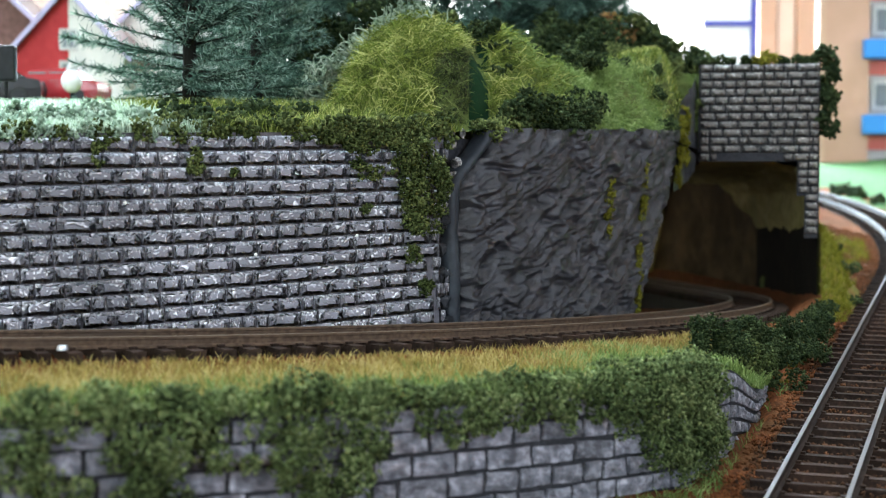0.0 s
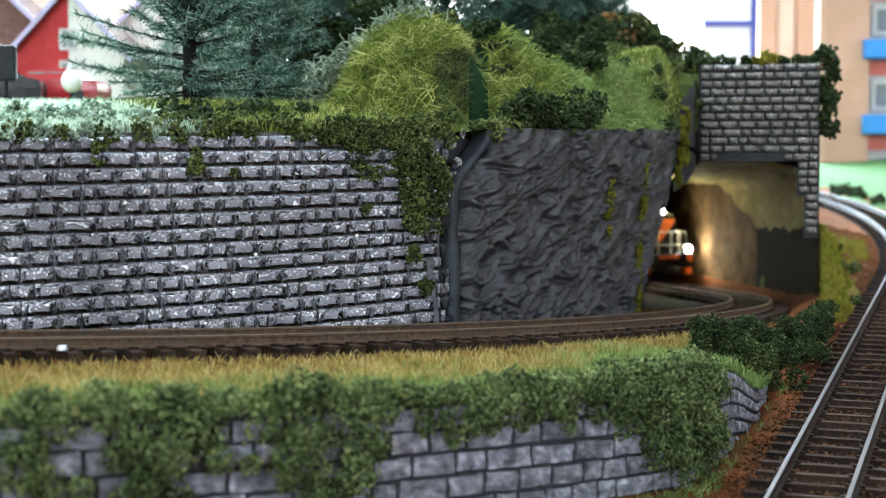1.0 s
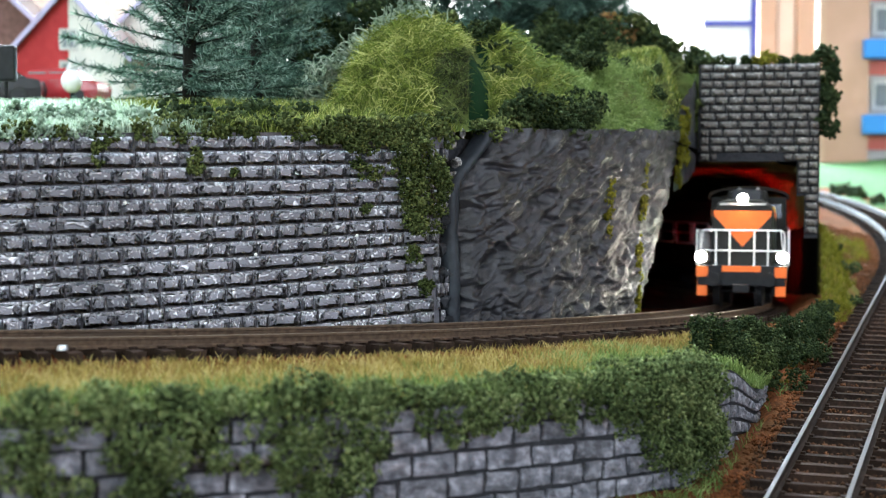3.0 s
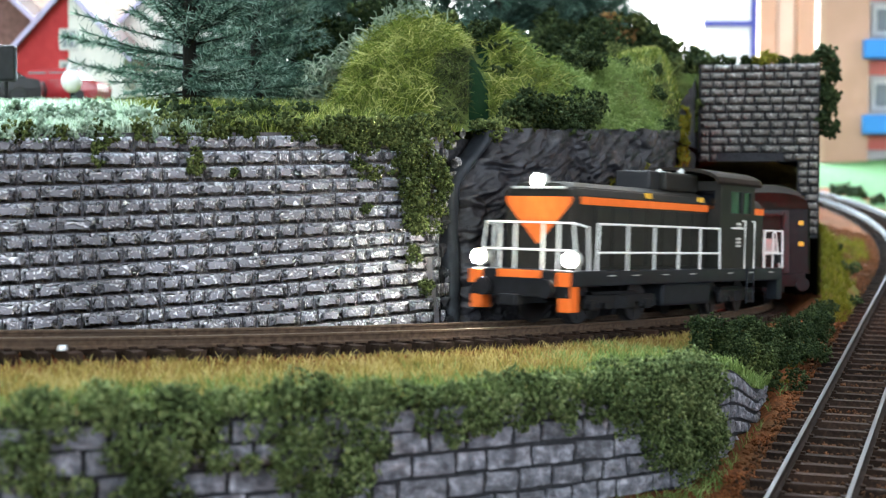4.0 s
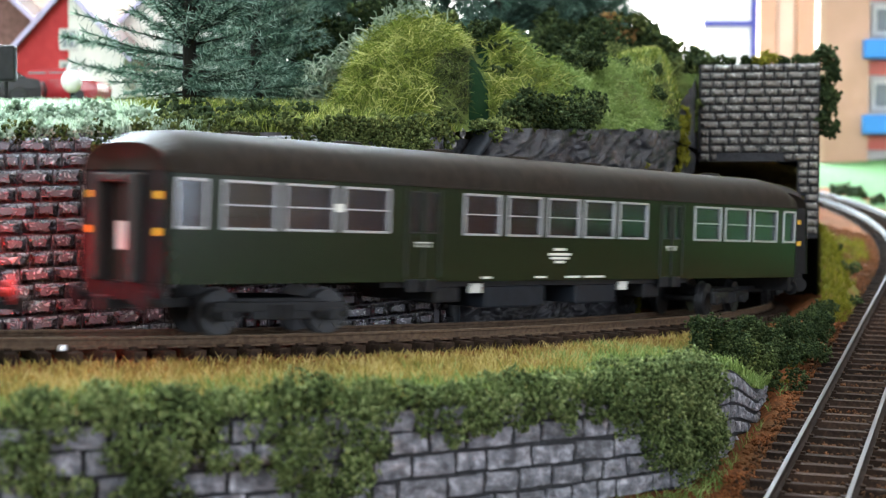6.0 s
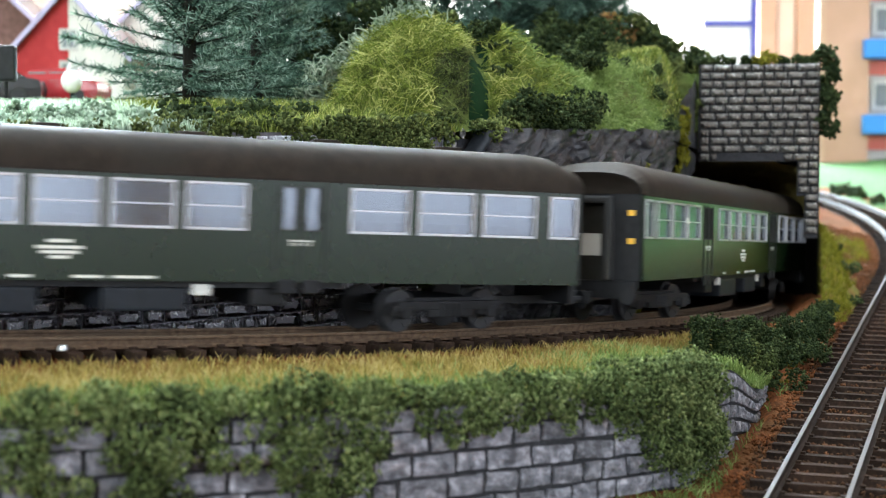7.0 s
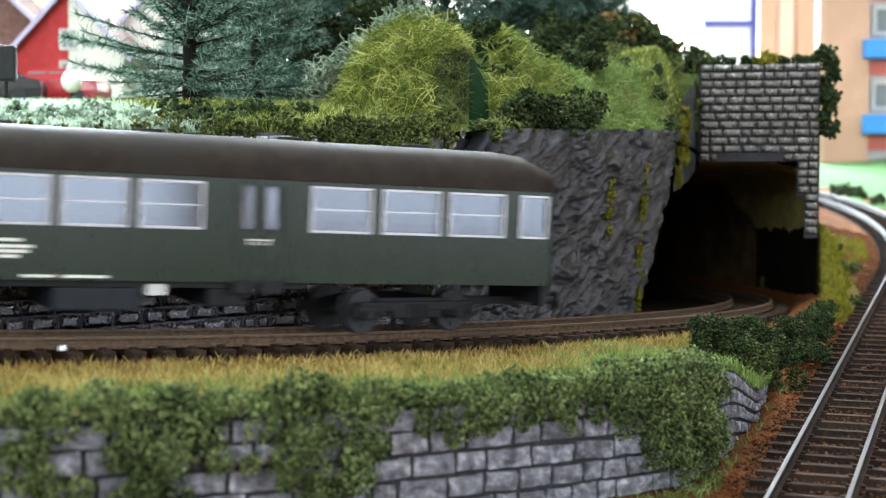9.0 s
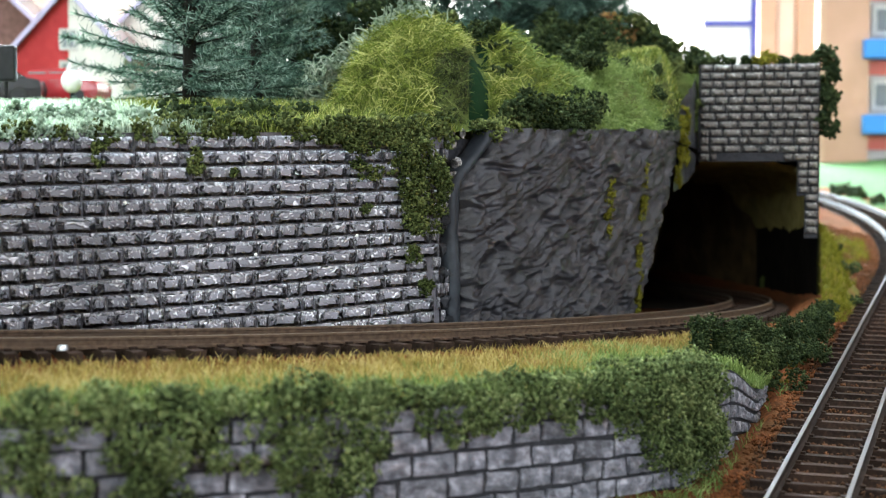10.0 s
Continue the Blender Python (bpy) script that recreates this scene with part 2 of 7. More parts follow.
def build_ground():
    # lower ground: follows the lower line, rises to the main line where no wall stands between
    nx, ny = 230, 300
    xs, ys = np.linspace(-0.9, 0.9, nx), np.linspace(-0.4, 1.75, ny)
    X, Y = np.meshgrid(xs, ys, indexing="ij")
    lp = np.array([low(t) for t in np.arange(-0.6, 1.6, 0.01)])[:, :3]
    D = np.full(X.shape, 9.0)
    ZL = np.zeros(X.shape)
    for x, y, z in lp:
        d = np.hypot(X - x, Y - y)
        k = d < D
        D[k], ZL[k] = d[k], z
    r = np.hypot(X - CX, Y - CY)
    th = np.arctan2(X - CX, CY - Y)
    S = (th - H0) * R
    off = r - R
    ZM = np.vectorize(rail_z)(S)
    Z = ZL - 0.0047 + 0.0075 * np.clip((D - 0.018) / 0.030, 0, 1)
    side = np.clip((D - 0.02) / 0.03, 0, 1)
    dm = np.clip(off - 0.02, 0, 1)
    w = np.clip(1 - dm / 0.035, 0, 1) * np.clip((S - 0.10) / 0.06, 0, 1) * side
    Z = Z * (1 - w) + (ZM - 0.0060) * w
    Z = np.where(off < 0.02, np.minimum(Z, ZM - 0.0062), Z)
    Z = np.where((S < 0.16) & (off < np.vectorize(front_off)(S) - 0.002), EZ - 0.0765, Z)
    rs = np.random.RandomState(3)
    amp = np.clip((D - 0.016) / 0.02, 0.1, 1) * 0.0012
    Z += amp * (rs.rand(*Z.shape) - 0.5)
    vs = np.stack([X, Y, Z], -1).reshape(-1, 3).tolist()
    GRID.update(xs=xs, ys=ys, Z=Z)
    g = mesh_ob("ground", vs, grid_faces(nx, ny), M_SOIL, None, True)
    tagged(g, "reddish brown ballast soil of the model layout", "ground", kind="structure")
    # upper verge between the main line and the retaining wall
    ss = np.linspace(-0.9, 0.30, 260)
    nv = 26
    vs = []
    for s in ss:
        fo = front_off(s)
        for j in range(nv):
            u = j / (nv - 1)
            o = WALL_OFF - 0.004 + (fo - WALL_OFF + 0.001) * u
            base = rail_z(s) - 0.0058
            z = base + (front_top(s) - base) * smooth(0.018, fo, o)
            if 0.018 < o < fo - 0.004:
                z += 0.0010 * noise.noise((s * 60, o * 60, 0))
            x, y = arc(s, o)
            vs.append((x, y, z))
    v = mesh_ob("verge", vs, grid_faces(len(ss), nv), M_VERGE, None, True)
    tagged(v, "dry yellow-green turf verge beside the track", "ground", kind="structure")
    # bed inside the tunnel, its colour darkened to stand for the shade
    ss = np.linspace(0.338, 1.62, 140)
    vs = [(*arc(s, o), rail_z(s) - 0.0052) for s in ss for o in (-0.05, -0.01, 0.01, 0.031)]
    tagged(mesh_ob("tunnel_floor", vs, grid_faces(len(ss), 4), M_SHADEDBED), "soil bed in the tunnel, darkened for shade", "ground", kind="structure")
    box("baseboard", -1.2, 1.2, -0.9, 1.9, -0.03, 0.004, M_BOARD)
    for x in (-1.1, 1.04):
        for y in (-0.8, 1.74):
            box("leg", x, x + 0.06, y, y + 0.06, -0.9, -0.0301, M_BOARD, bpy.data.objects["baseboard"], 0.003)
    tagged(bpy.data.objects["baseboard"], "plywood baseboard under the layout", "board", kind="structure")


# ---- room ----
def build_room():
    def wall(name, *a):
        tagged(box(name, *a), "plain pale plastered wall of the room", "wall", kind="structure")
    f = box("floor", -3, 3, -3, 3, -0.95, -0.9, M_FLOOR)
    tagged(f, "brown wooden floor of the room", "floor", kind="structure")
    bm = bmesh.new()
    for x0, x1, y0, y1 in ((-3, -1.05, -3, 3), (0.35, 3, -3, 3), (-1.05, 0.35, -3, 0.2), (-1.05, 0.35, 1.3, 3)):
        add_box(bm, x0, x1, y0, y1, 1.6, 1.65)
    tagged(part("ceiling", bm, M_ROOM), "white plastered ceiling, opened for the added top lamp", "ceiling", kind="structure")
    wall("wall_west", -3.1, -3, -3, 3, -0.9, 1.6, M_ROOM)
    # wall out of view, coloured dark brown to lessen bounce and reflections
    for y0, y1, z0, z1 in ((-3, -2.6, -0.9, 1.6), (0.1, 3, -0.9, 1.6), (-2.6, 0.1, -0.9, -0.75), (-2.6, 0.1, 1.35, 1.6)):
        tagged(box("wall_east", 3, 3.1, y0, y1, z0, z1, M_FLOOR), "unseen wall of the room, browned to dim reflections", "wall", kind="structure")
    wf = tagged(new("window_2"), "wide balcony window of the room", "window", kind="structure")
    for y in (-2.6, -1.27, 0.06):
        box("window_frame", 3.01, 3.07, y, y + 0.04, -0.75, 1.35, M_ROOM, wf, 0.005)
    # far wall with a wide window, near wall opened for the unseen fill lamp
    for nm, y0, y1, xa, xb, za, zb in (("wall_north", 2.9, 3.0, -1.9, 0.55, -0.05, 1.45), ("wall_south", -3.0, -2.9, -2.2, -0.3, 0.5, 1.45)):
        wall(nm, -3, xa, y0, y1, -0.9, 1.6, M_ROOM)
        if y0 > 0:
            wall(nm, xb, 3, y0, y1, -0.9, 1.6, M_ROOM)
        else:
            # these near-wall pieces are brown so that the coaches mirror something dark
            for a, b, c, d in ((xb, 1.84, -0.9, 1.6), (1.84, 2.96, -0.9, -0.75), (1.84, 2.96, 1.35, 1.6), (2.96, 3, -0.9, 1.6)):
                wall(nm, a, b, y0, y1, c, d, M_FLOOR)
        wall(nm, xa, xb, y0, y1, -0.9, za, M_ROOM)
        wall(nm, xa, xb, y0, y1, zb, 1.6, M_ROOM)


# ---- stone walls ----
def stone_mat(name, dark, mid, light, rough, cut0, cut1, scale=260):
    """Moulded stone painted dark, its raised grain dry-brushed light."""
    m, N, L, P = nodes_of(name)
    tc, oi = N.new("ShaderNodeTexCoord"), N.new("ShaderNodeObjectInfo")
    geo = N.new("ShaderNodeNewGeometry")
    n1 = N.new("ShaderNodeTexNoise")
    n1.inputs["Scale"].default_value, n1.inputs["Detail"].default_value, n1.inputs["Roughness"].default_value = scale, 7, 0.62
    mp = N.new("ShaderNodeMapping")
    mp.inputs["Scale"].default_value = (1.0, 1.0, 1.25)
    L.new(geo.outputs["Position"], mp.inputs["Vector"])
    L.new(mp.outputs[0], n1.inputs["Vector"])
    n2 = N.new("ShaderNodeTexNoise")
    n2.inputs["Scale"].default_value = 1500
    L.new(geo.outputs["Position"], n2.inputs["Vector"])
    r = N.new("ShaderNodeValToRGB")
    r.color_ramp.elements[0].position, r.color_ramp.elements[0].color = cut0, (*dark, 1)
    r.color_ramp.elements[1].position, r.color_ramp.elements[1].color = cut1, (*light, 1)
    e = r.color_ramp.elements.new((cut0 + cut1) / 2 - 0.03)
    e.color = (*mid, 1)
    L.new(n1.outputs[0], r.inputs[0])
    hs = N.new("ShaderNodeHueSaturation")
    mr = N.new("ShaderNodeMapRange")
    mr.inputs[3].default_value, mr.inputs[4].default_value = 0.72, 1.25
    L.new(oi.outputs["Random"], mr.inputs[0])
    L.new(mr.outputs[0], hs.inputs["Value"])
    L.new(r.outputs[0], hs.inputs["Color"])
    L.new(hs.outputs[0], P.inputs["Base Color"])
    b1, b2 = N.new("ShaderNodeBump"), N.new("ShaderNodeBump")
    b1.inputs["Strength"].default_value, b1.inputs["Distance"].default_value = 0.8, 0.0012
    b2.inputs["Strength"].default_value, b2.inputs["Distance"].default_value = 0.35, 0.0003
    L.new(n1.outputs[0], b1.inputs["Height"])
    L.new(n2.outputs[0], b2.inputs["Height"])
    L.new(b1.outputs[0], b2.inputs["Normal"])
    L.new(b2.outputs[0], P.inputs["Normal"])
    P.inputs["Roughness"].default_value = rough
    return m


M_SLAB = stone_mat("front_stone", (0.055, 0.056, 0.066), (0.15, 0.15, 0.172), (0.40, 0.40, 0.445), 0.7, 0.36, 0.72, 330)
M_MORTAR = mat("grey_mortar", (0.085, 0.08, 0.09), (0.13, 0.123, 0.138), 900, 0.5, 0.4, 0.0003)
M_ROCK = stone_mat("cast_rock", (0.012, 0.0115, 0.0145), (0.026, 0.025, 0.030), (0.08, 0.078, 0.09), 0.42, 0.38, 0.75, 150)
M_STRIP = mat("dark_strip", (0.020, 0.023, 0.028), (0.036, 0.041, 0.048), 400, 0.45, 0.3, 0.0003)
M_RUBBLE = stone_mat("pale_rubble", (0.03, 0.03, 0.03), (0.15, 0.14, 0.14), (0.6, 0.58, 0.56), 0.6, 0.42, 0.66, 300)
M_LINING = mat("ochre_plaster", (0.24, 0.20, 0.065), (0.38, 0.31, 0.11), 160, 0.8, 0.9, 0.002, c=(0.18, 0.15, 0.05), stain=60, spec=0.05)
M_CAVE = mat("brown_plaster", (0.052, 0.034, 0.015), (0.12, 0.079, 0.037), 90, 0.9, 0.8, 0.002, spec=0.05)
# near black: the shade of the tunnel mouth is in this colour
M_TUNNELSHADE = mat("tunnel_shade", (0.005, 0.004, 0.003), (0.012, 0.009, 0.006), 120, 0.95, 0.5, 0.001, spec=0.05)


def brushed_glint_mat(name, dark, mid, light, rough, lo, hi, fine=1.15, rise=0.42, knee=0.45):
    """Moulded block face: dark paint, thin crests of the relief dry-brushed light; glints from above painted in towards
    the block's upper edge.
    """
    m, N, L, P = nodes_of(name)
    tc, oi = N.new("ShaderNodeTexCoord"), N.new("ShaderNodeObjectInfo")
    off = N.new("ShaderNodeVectorMath")
    off.operation = "MULTIPLY_ADD"
    off.inputs[1].default_value = (2.6, 260.0, 1.35)
    cmb = N.new("ShaderNodeMath")
    cmb.operation = "MULTIPLY"
    cmb.inputs[1].default_value = 97.0
    L.new(oi.outputs["Random"], cmb.inputs[0])
    L.new(tc.outputs["Object"], off.inputs[0])
    L.new(cmb.outputs[0], off.inputs[2])
    n1 = N.new("ShaderNodeTexNoise")
    n1.noise_type = "RIDGED_MULTIFRACTAL"
    n1.inputs["Scale"].default_value, n1.inputs["Detail"].default_value = fine, 8
    n1.inputs["Distortion"].default_value = 0.35
    L.new(off.outputs[0], n1.inputs["Vector"])
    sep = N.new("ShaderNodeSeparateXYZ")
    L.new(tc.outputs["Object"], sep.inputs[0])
    # height bias: light caught by the upper edge, put into the colour
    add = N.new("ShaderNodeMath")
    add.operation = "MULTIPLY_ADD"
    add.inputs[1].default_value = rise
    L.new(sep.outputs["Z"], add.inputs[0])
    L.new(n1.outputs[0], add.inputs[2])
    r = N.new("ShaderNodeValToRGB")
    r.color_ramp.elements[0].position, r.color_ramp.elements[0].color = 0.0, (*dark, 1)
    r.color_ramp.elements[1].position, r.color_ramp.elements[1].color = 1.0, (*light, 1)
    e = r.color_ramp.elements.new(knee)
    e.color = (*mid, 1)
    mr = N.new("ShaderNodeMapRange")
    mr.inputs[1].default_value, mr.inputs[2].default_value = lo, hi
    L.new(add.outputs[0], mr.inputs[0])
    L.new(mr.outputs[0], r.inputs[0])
    geo, n2 = N.new("ShaderNodeNewGeometry"), N.new("ShaderNodeTexNoise")
    n2.inputs["Scale"].default_value, n2.inputs["Detail"].default_value = 1300, 4
    L.new(geo.outputs["Position"], n2.inputs["Vector"])
    n3 = N.new("ShaderNodeTexNoise")
    n3.inputs["Scale"].default_value = 28
    L.new(geo.outputs["Position"], n3.inputs["Vector"])
    hs, mv = N.new("ShaderNodeHueSaturation"), N.new("ShaderNodeMapRange")
    mv.inputs[1].default_value, mv.inputs[2].default_value = 0.3, 0.7
    mv.inputs[3].default_value, mv.inputs[4].default_value = 0.65, 1.3
    L.new(n3.outputs[0], mv.inputs[0])
    L.new(mv.outputs[0], hs.inputs["Value"])
    L.new(r.outputs[0], hs.inputs["Color"])
    L.new(hs.outputs[0], P.inputs["Base Color"])
    b1, b2 = N.new("ShaderNodeBump"), N.new("ShaderNodeBump")
    b1.inputs["Strength"].default_value, b1.inputs["Distance"].default_value = 0.9, 0.0012
    b2.inputs["Strength"].default_value, b2.inputs["Distance"].default_value = 0.3, 0.0003
    L.new(n1.outputs[0], b1.inputs["Height"])
    L.new(n2.outputs[0], b2.inputs["Height"])
    L.new(b1.outputs[0], b2.inputs["Normal"])
    L.new(b2.outputs[0], P.inputs["Normal"])
    P.inputs["Roughness"].default_value, P.inputs["Specular IOR Level"].default_value = rough, 0.4
    return m


M_BRICK = brushed_glint_mat("grey_block", (0.145, 0.138, 0.157), (0.20, 0.19, 0.213), (0.96, 0.94, 0.99), 0.28, -0.30, 0.36, 2.4, 0.34, 0.60)
M_PORTAL = brushed_glint_mat("portal_stone", (0.05, 0.045, 0.04), (0.17, 0.155, 0.14), (0.6, 0.57, 0.53), 0.6, -0.22, 0.58, 1.7, 0.34)


def block_meshes(name, material, seed, proud, count=10, rim=0.35, soft_face=True):
    """Unit blocks, 1 long, 1 high, rock-faced: the face bulges and its upper edge slopes back."""
    rnd = random.Random(seed)
    out = []
    for k in range(count):
        nu, nv = 6, 5
        vs, fs = [], []
        a, b = rnd.uniform(0, 9), rnd.uniform(0, 9)
        for i in range(nu):
            for j in range(nv):
                u, v = i / (nu - 1), j / (nv - 1)
                edge = i in (0, nu - 1) or j in (0, nv - 1)
                d = proud * (rim if edge else rnd.uniform(0.62, 1.25)) * (1 + 0.35 * math.sin(a + 5 * u) * math.cos(b + 4 * v))
                if j == nv - 1:
                    d *= 0.75
                ju = 0 if edge else rnd.uniform(-0.05, 0.05)
                vs.append((u - 0.5 + ju + (rnd.uniform(-0.012, 0.012) if edge else 0), d, v - 0.5 + (rnd.uniform(-0.03, 0.03) if edge else rnd.uniform(-0.05, 0.05))))
        fs += [(q[0], q[1], q[2], q[3]) for q in grid_faces(nu, nv)]
        loop = [i * nv for i in range(nu)] + [(nu - 1) * nv + j for j in range(1, nv)] + [i * nv + nv - 1 for i in range(nu - 2, -1, -1)] + [j for j in range(nv - 2, 0, -1)]
        k0 = len(vs)
        for q in loop:
            vs.append((vs[q][0], -0.0006, vs[q][2]))
        for q in range(len(loop)):
            p = (q + 1) % len(loop)
            fs.append((loop[p], loop[q], k0 + q, k0 + p))
        me = bpy.data.meshes.new(name)
        me.from_pydata(vs, [], fs)
        me.materials.append(material)
        me.polygons.foreach_set("use_smooth", [soft_face and q < (nu - 1) * (nv - 1) for q in range(len(fs))])
        me.update()
        out.append(me)
    return out


def lay(me, name, parent, x, y, z, heading, length, height, roll=0.0):
    ob = new(name, me)
    ob.parent = parent
    ob.matrix_basis = pose(x, y, z, 0, roll, math.degrees(heading)) @ Matrix.Diagonal((length, 1, height, 1))
    return ob


def wall_top(s):
    return EZ + 0.0078 + 0.016 * (min(max(s, -0.25), 0.30) + 0.057)


def curved_slab(name, label, material, ss, off, bottom, top, thick):
    """A wall of real thickness on a curve: off(s), bottom(s), top(s)."""
    vs, n = [], len(ss)
    for s in ss:
        for o, z in ((off(s), bottom(s)), (off(s), top(s)), (off(s) - thick, top(s)), (off(s) - thick, bottom(s))):
            vs.append((*arc(s, o), z))
    fs = [(4 * i + a, 4 * (i + 1) + a, 4 * (i + 1) + b, 4 * i + b) for i in range(n - 1) for a, b in ((0, 1), (1, 2), (2, 3), (3, 0))]
    fs += [(0, 1, 2, 3), (4 * n - 1, 4 * n - 2, 4 * n - 3, 4 * n - 4)]
    return tagged(mesh_ob(name, vs, fs, material), label, "wall", kind="structure")


def build_block_wall():
    wall = curved_slab("wall_blocks", "dark grey moulded block retaining wall, dry-brush and light glints painted in", M_MORTAR, list(np.linspace(-0.75, 0.080, 120)),
                       lambda s: WALL_OFF - 0.0012, lambda s: rail_z(s) - 0.008, wall_top, 0.004)
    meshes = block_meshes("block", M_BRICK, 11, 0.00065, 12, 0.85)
    rnd = random.Random(21)
    row = 0.00392
    far_v, far_f = [], []
    for k in range(15):
        s = -0.30 - rnd.uniform(0, 0.008)
        while s < 0.079:
            ln = rnd.choice((0.0042, 0.0062, 0.0078, 0.0086, 0.0092, 0.0102))
            mid = s + ln / 2
            if mid + ln / 2 > 0.0795:
                ln = max(0.002, 2 * (0.0797 - mid))
            z = wall_top(mid) - (k + 0.5) * row - 0.0008
            if z > rail_z(mid) - 0.006:
                x, y = arc(mid, WALL_OFF - 0.0012)
                h = turn(mid) + math.pi
                me = rnd.choice(meshes)
                if s > -0.085:
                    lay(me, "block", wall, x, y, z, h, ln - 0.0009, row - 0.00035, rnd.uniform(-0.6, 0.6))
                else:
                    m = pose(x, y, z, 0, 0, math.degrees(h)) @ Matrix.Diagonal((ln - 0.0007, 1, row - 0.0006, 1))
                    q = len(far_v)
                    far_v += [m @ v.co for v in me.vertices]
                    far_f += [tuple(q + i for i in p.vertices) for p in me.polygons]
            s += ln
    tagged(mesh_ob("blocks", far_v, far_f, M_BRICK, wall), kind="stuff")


def build_front_wall():
    wall = curved_slab("wall_slabs", "grey rough stone retaining wall below the verge", M_JOINT, list(np.linspace(-0.75, 0.165, 150)),
                       lambda s: front_off(s) - 0.0008, lambda s: EZ - 0.080, lambda s: front_top(s) - 0.0006, 0.004)
    meshes = block_meshes("slab", M_SLAB, 31, 0.0009, 12, 0.75, False)
    rnd = random.Random(8)
    row = 0.0046

    def narrow(q):
        return 1 - 0.42 * smooth(0.065, 0.135, q)

    def slab_z(q, k):
        return front_top(q) - (k + 0.5) * row * narrow(q) - 0.001
    for k in range(10):
        s = -0.16 - rnd.uniform(0, 0.008)
        while s < 0.155:
            ln = rnd.choice((0.0048, 0.0062, 0.0074, 0.0086, 0.0098))
            mid = s + ln / 2
            s += ln
            z = slab_z(mid, k)
            if z < EZ - 0.079:
                continue
            x0, y0 = arc(mid - 0.002, front_off(mid - 0.002) - 0.0008)
            x1, y1 = arc(mid + 0.002, front_off(mid + 0.002) - 0.0008)
            h = math.atan2(y1 - y0, x1 - x0)
            st = math.hypot(x1 - x0, y1 - y0) / 0.004
            x, y = arc(mid, front_off(mid) - 0.0008)
            dip = math.degrees(math.atan((slab_z(mid + 0.002, k) - slab_z(mid - 0.002, k)) / math.hypot(x1 - x0, y1 - y0)))
            hh = row * narrow(mid) - 0.0007
            lay(rnd.choice(meshes), "slab", wall, x, y, z + rnd.uniform(-0.0002, 0.0002), h + math.pi, ln * st - 0.0010, hh - rnd.uniform(0, 0.0005), dip + rnd.uniform(-1, 1) * (3 if mid < 0.06 else 1))


# ---- cast rock beside the tunnel ----
def build_rock():
    nu, nv = 220, 120
    vs = []
    for i in range(nu):
        for j in range(nv):
            v = j / (nv - 1)
            s0 = 0.0885 + 0.017 * smooth(0.70, 1.02, v)
            s1 = 0.203 + 0.070 * v
            u = i / (nu - 1)
            s = s0 + (s1 - s0) * u
            zb = rail_z(s) - 0.007
            zt = wall_top(s) + 0.001 + 0.001 * noise.noise((s * 90, 5, 0))
            z = zb + (zt - zb) * v
            p = (s * 105 + z * 90, z * 330 - s * 100 + 0.9 * noise.noise((s * 55, z * 70, 4.0)), 1.3)
            w = noise.noise((p[0] * 0.55, p[1] * 0.35, 3.0))
            ridge = 1 - abs(noise.noise((p[0] * 0.5 + 1.5 * w, p[1] * 0.62 + 1.2 * w, 0.2))) * 2.2
            fine = 1 - abs(noise.noise((p[0] * 1.5 + w, p[1] * 2.1 + w, 7.0))) * 2
            o = WALL_OFF + 0.0002 + 0.0019 * ridge + 0.0010 * fine + 0.0014 * w
            edge = min(u, 1 - u)
            o -= 0.004 * (1 - smooth(0, 0.03, edge)) + 0.003 * smooth(0.86, 1.0, u)
            vs.append((*arc(s, o), z))
    rock = mesh_ob("rock_face", vs, grid_faces(nu, nv), M_ROCK, None, True)
    tagged(rock, "dark grey wrinkled cast rock face beside the tunnel", "rock", kind="structure")
    # folded edge of the casting, a dark band
    pts = []
    for j in range(30):
        v = j / 29
        s = 0.0855 + 0.017 * smooth(0.70, 1.02, v) + 0.0004 * math.sin(9 * v)
        zb, zt = rail_z(s) - 0.006, wall_top(s) + 0.0005
        pts.append((s, zb + (zt - zb) * v))
    vs = []
    for s, z in pts:
        for ds, o in ((-0.0022, WALL_OFF - 0.005), (-0.0019, WALL_OFF - 0.0008), (-0.0010, WALL_OFF + 0.0002), (0.0018, WALL_OFF + 0.0001), (0.0034, WALL_OFF - 0.001)):
            vs.append((*arc(s + ds, o + 0.0004 * noise.noise((s * 300, z * 300, 1))), z))
    tagged(mesh_ob("rock_edge_band", vs, grid_faces(30, 5), M_STRIP, rock, True), "dark painted folded edge of the rock casting")
    # broken rubble in the gap between wall and rock
    rnd = random.Random(5)
    rub = tagged(new("rubble_column"), "broken pale and dark rubble in the wall gap", "rubble")
    for k in range(46):
        v = rnd.random()
        s = 0.0815 + 0.0025 * rnd.random() + 0.016 * smooth(0.6, 1.0, v) * rnd.random()
        z = rail_z(s) - 0.004 + (wall_top(s) - rail_z(s) + 0.005) * v
        bm = bmesh.new()
        bmesh.ops.create_icosphere(bm, subdivisions=1, radius=rnd.uniform(0.0011, 0.0021))
        for q in bm.verts:
            q.co *= rnd.uniform(0.45, 1.3)
        ob = part("stone", bm, M_RUBBLE if v > 0.62 else M_JOINT, rub)
        ob.matrix_basis = pose(*arc(s, WALL_OFF - 0.002 + rnd.uniform(-0.002, 0.0012)), z, rnd.uniform(0, 360), rnd.uniform(0, 360), 0)
    # plain backing so that nothing shows through the gap
    curved_slab("wall_backing", "dark backing behind the rubble", M_JOINT, list(np.linspace(0.0785, 0.215, 24)), lambda s: WALL_OFF - 0.006, lambda s: rail_z(s) - 0.01, lambda s: wall_top(s) - 0.002, 0.003)


# ---- tunnel portal ----
PS = 0.33


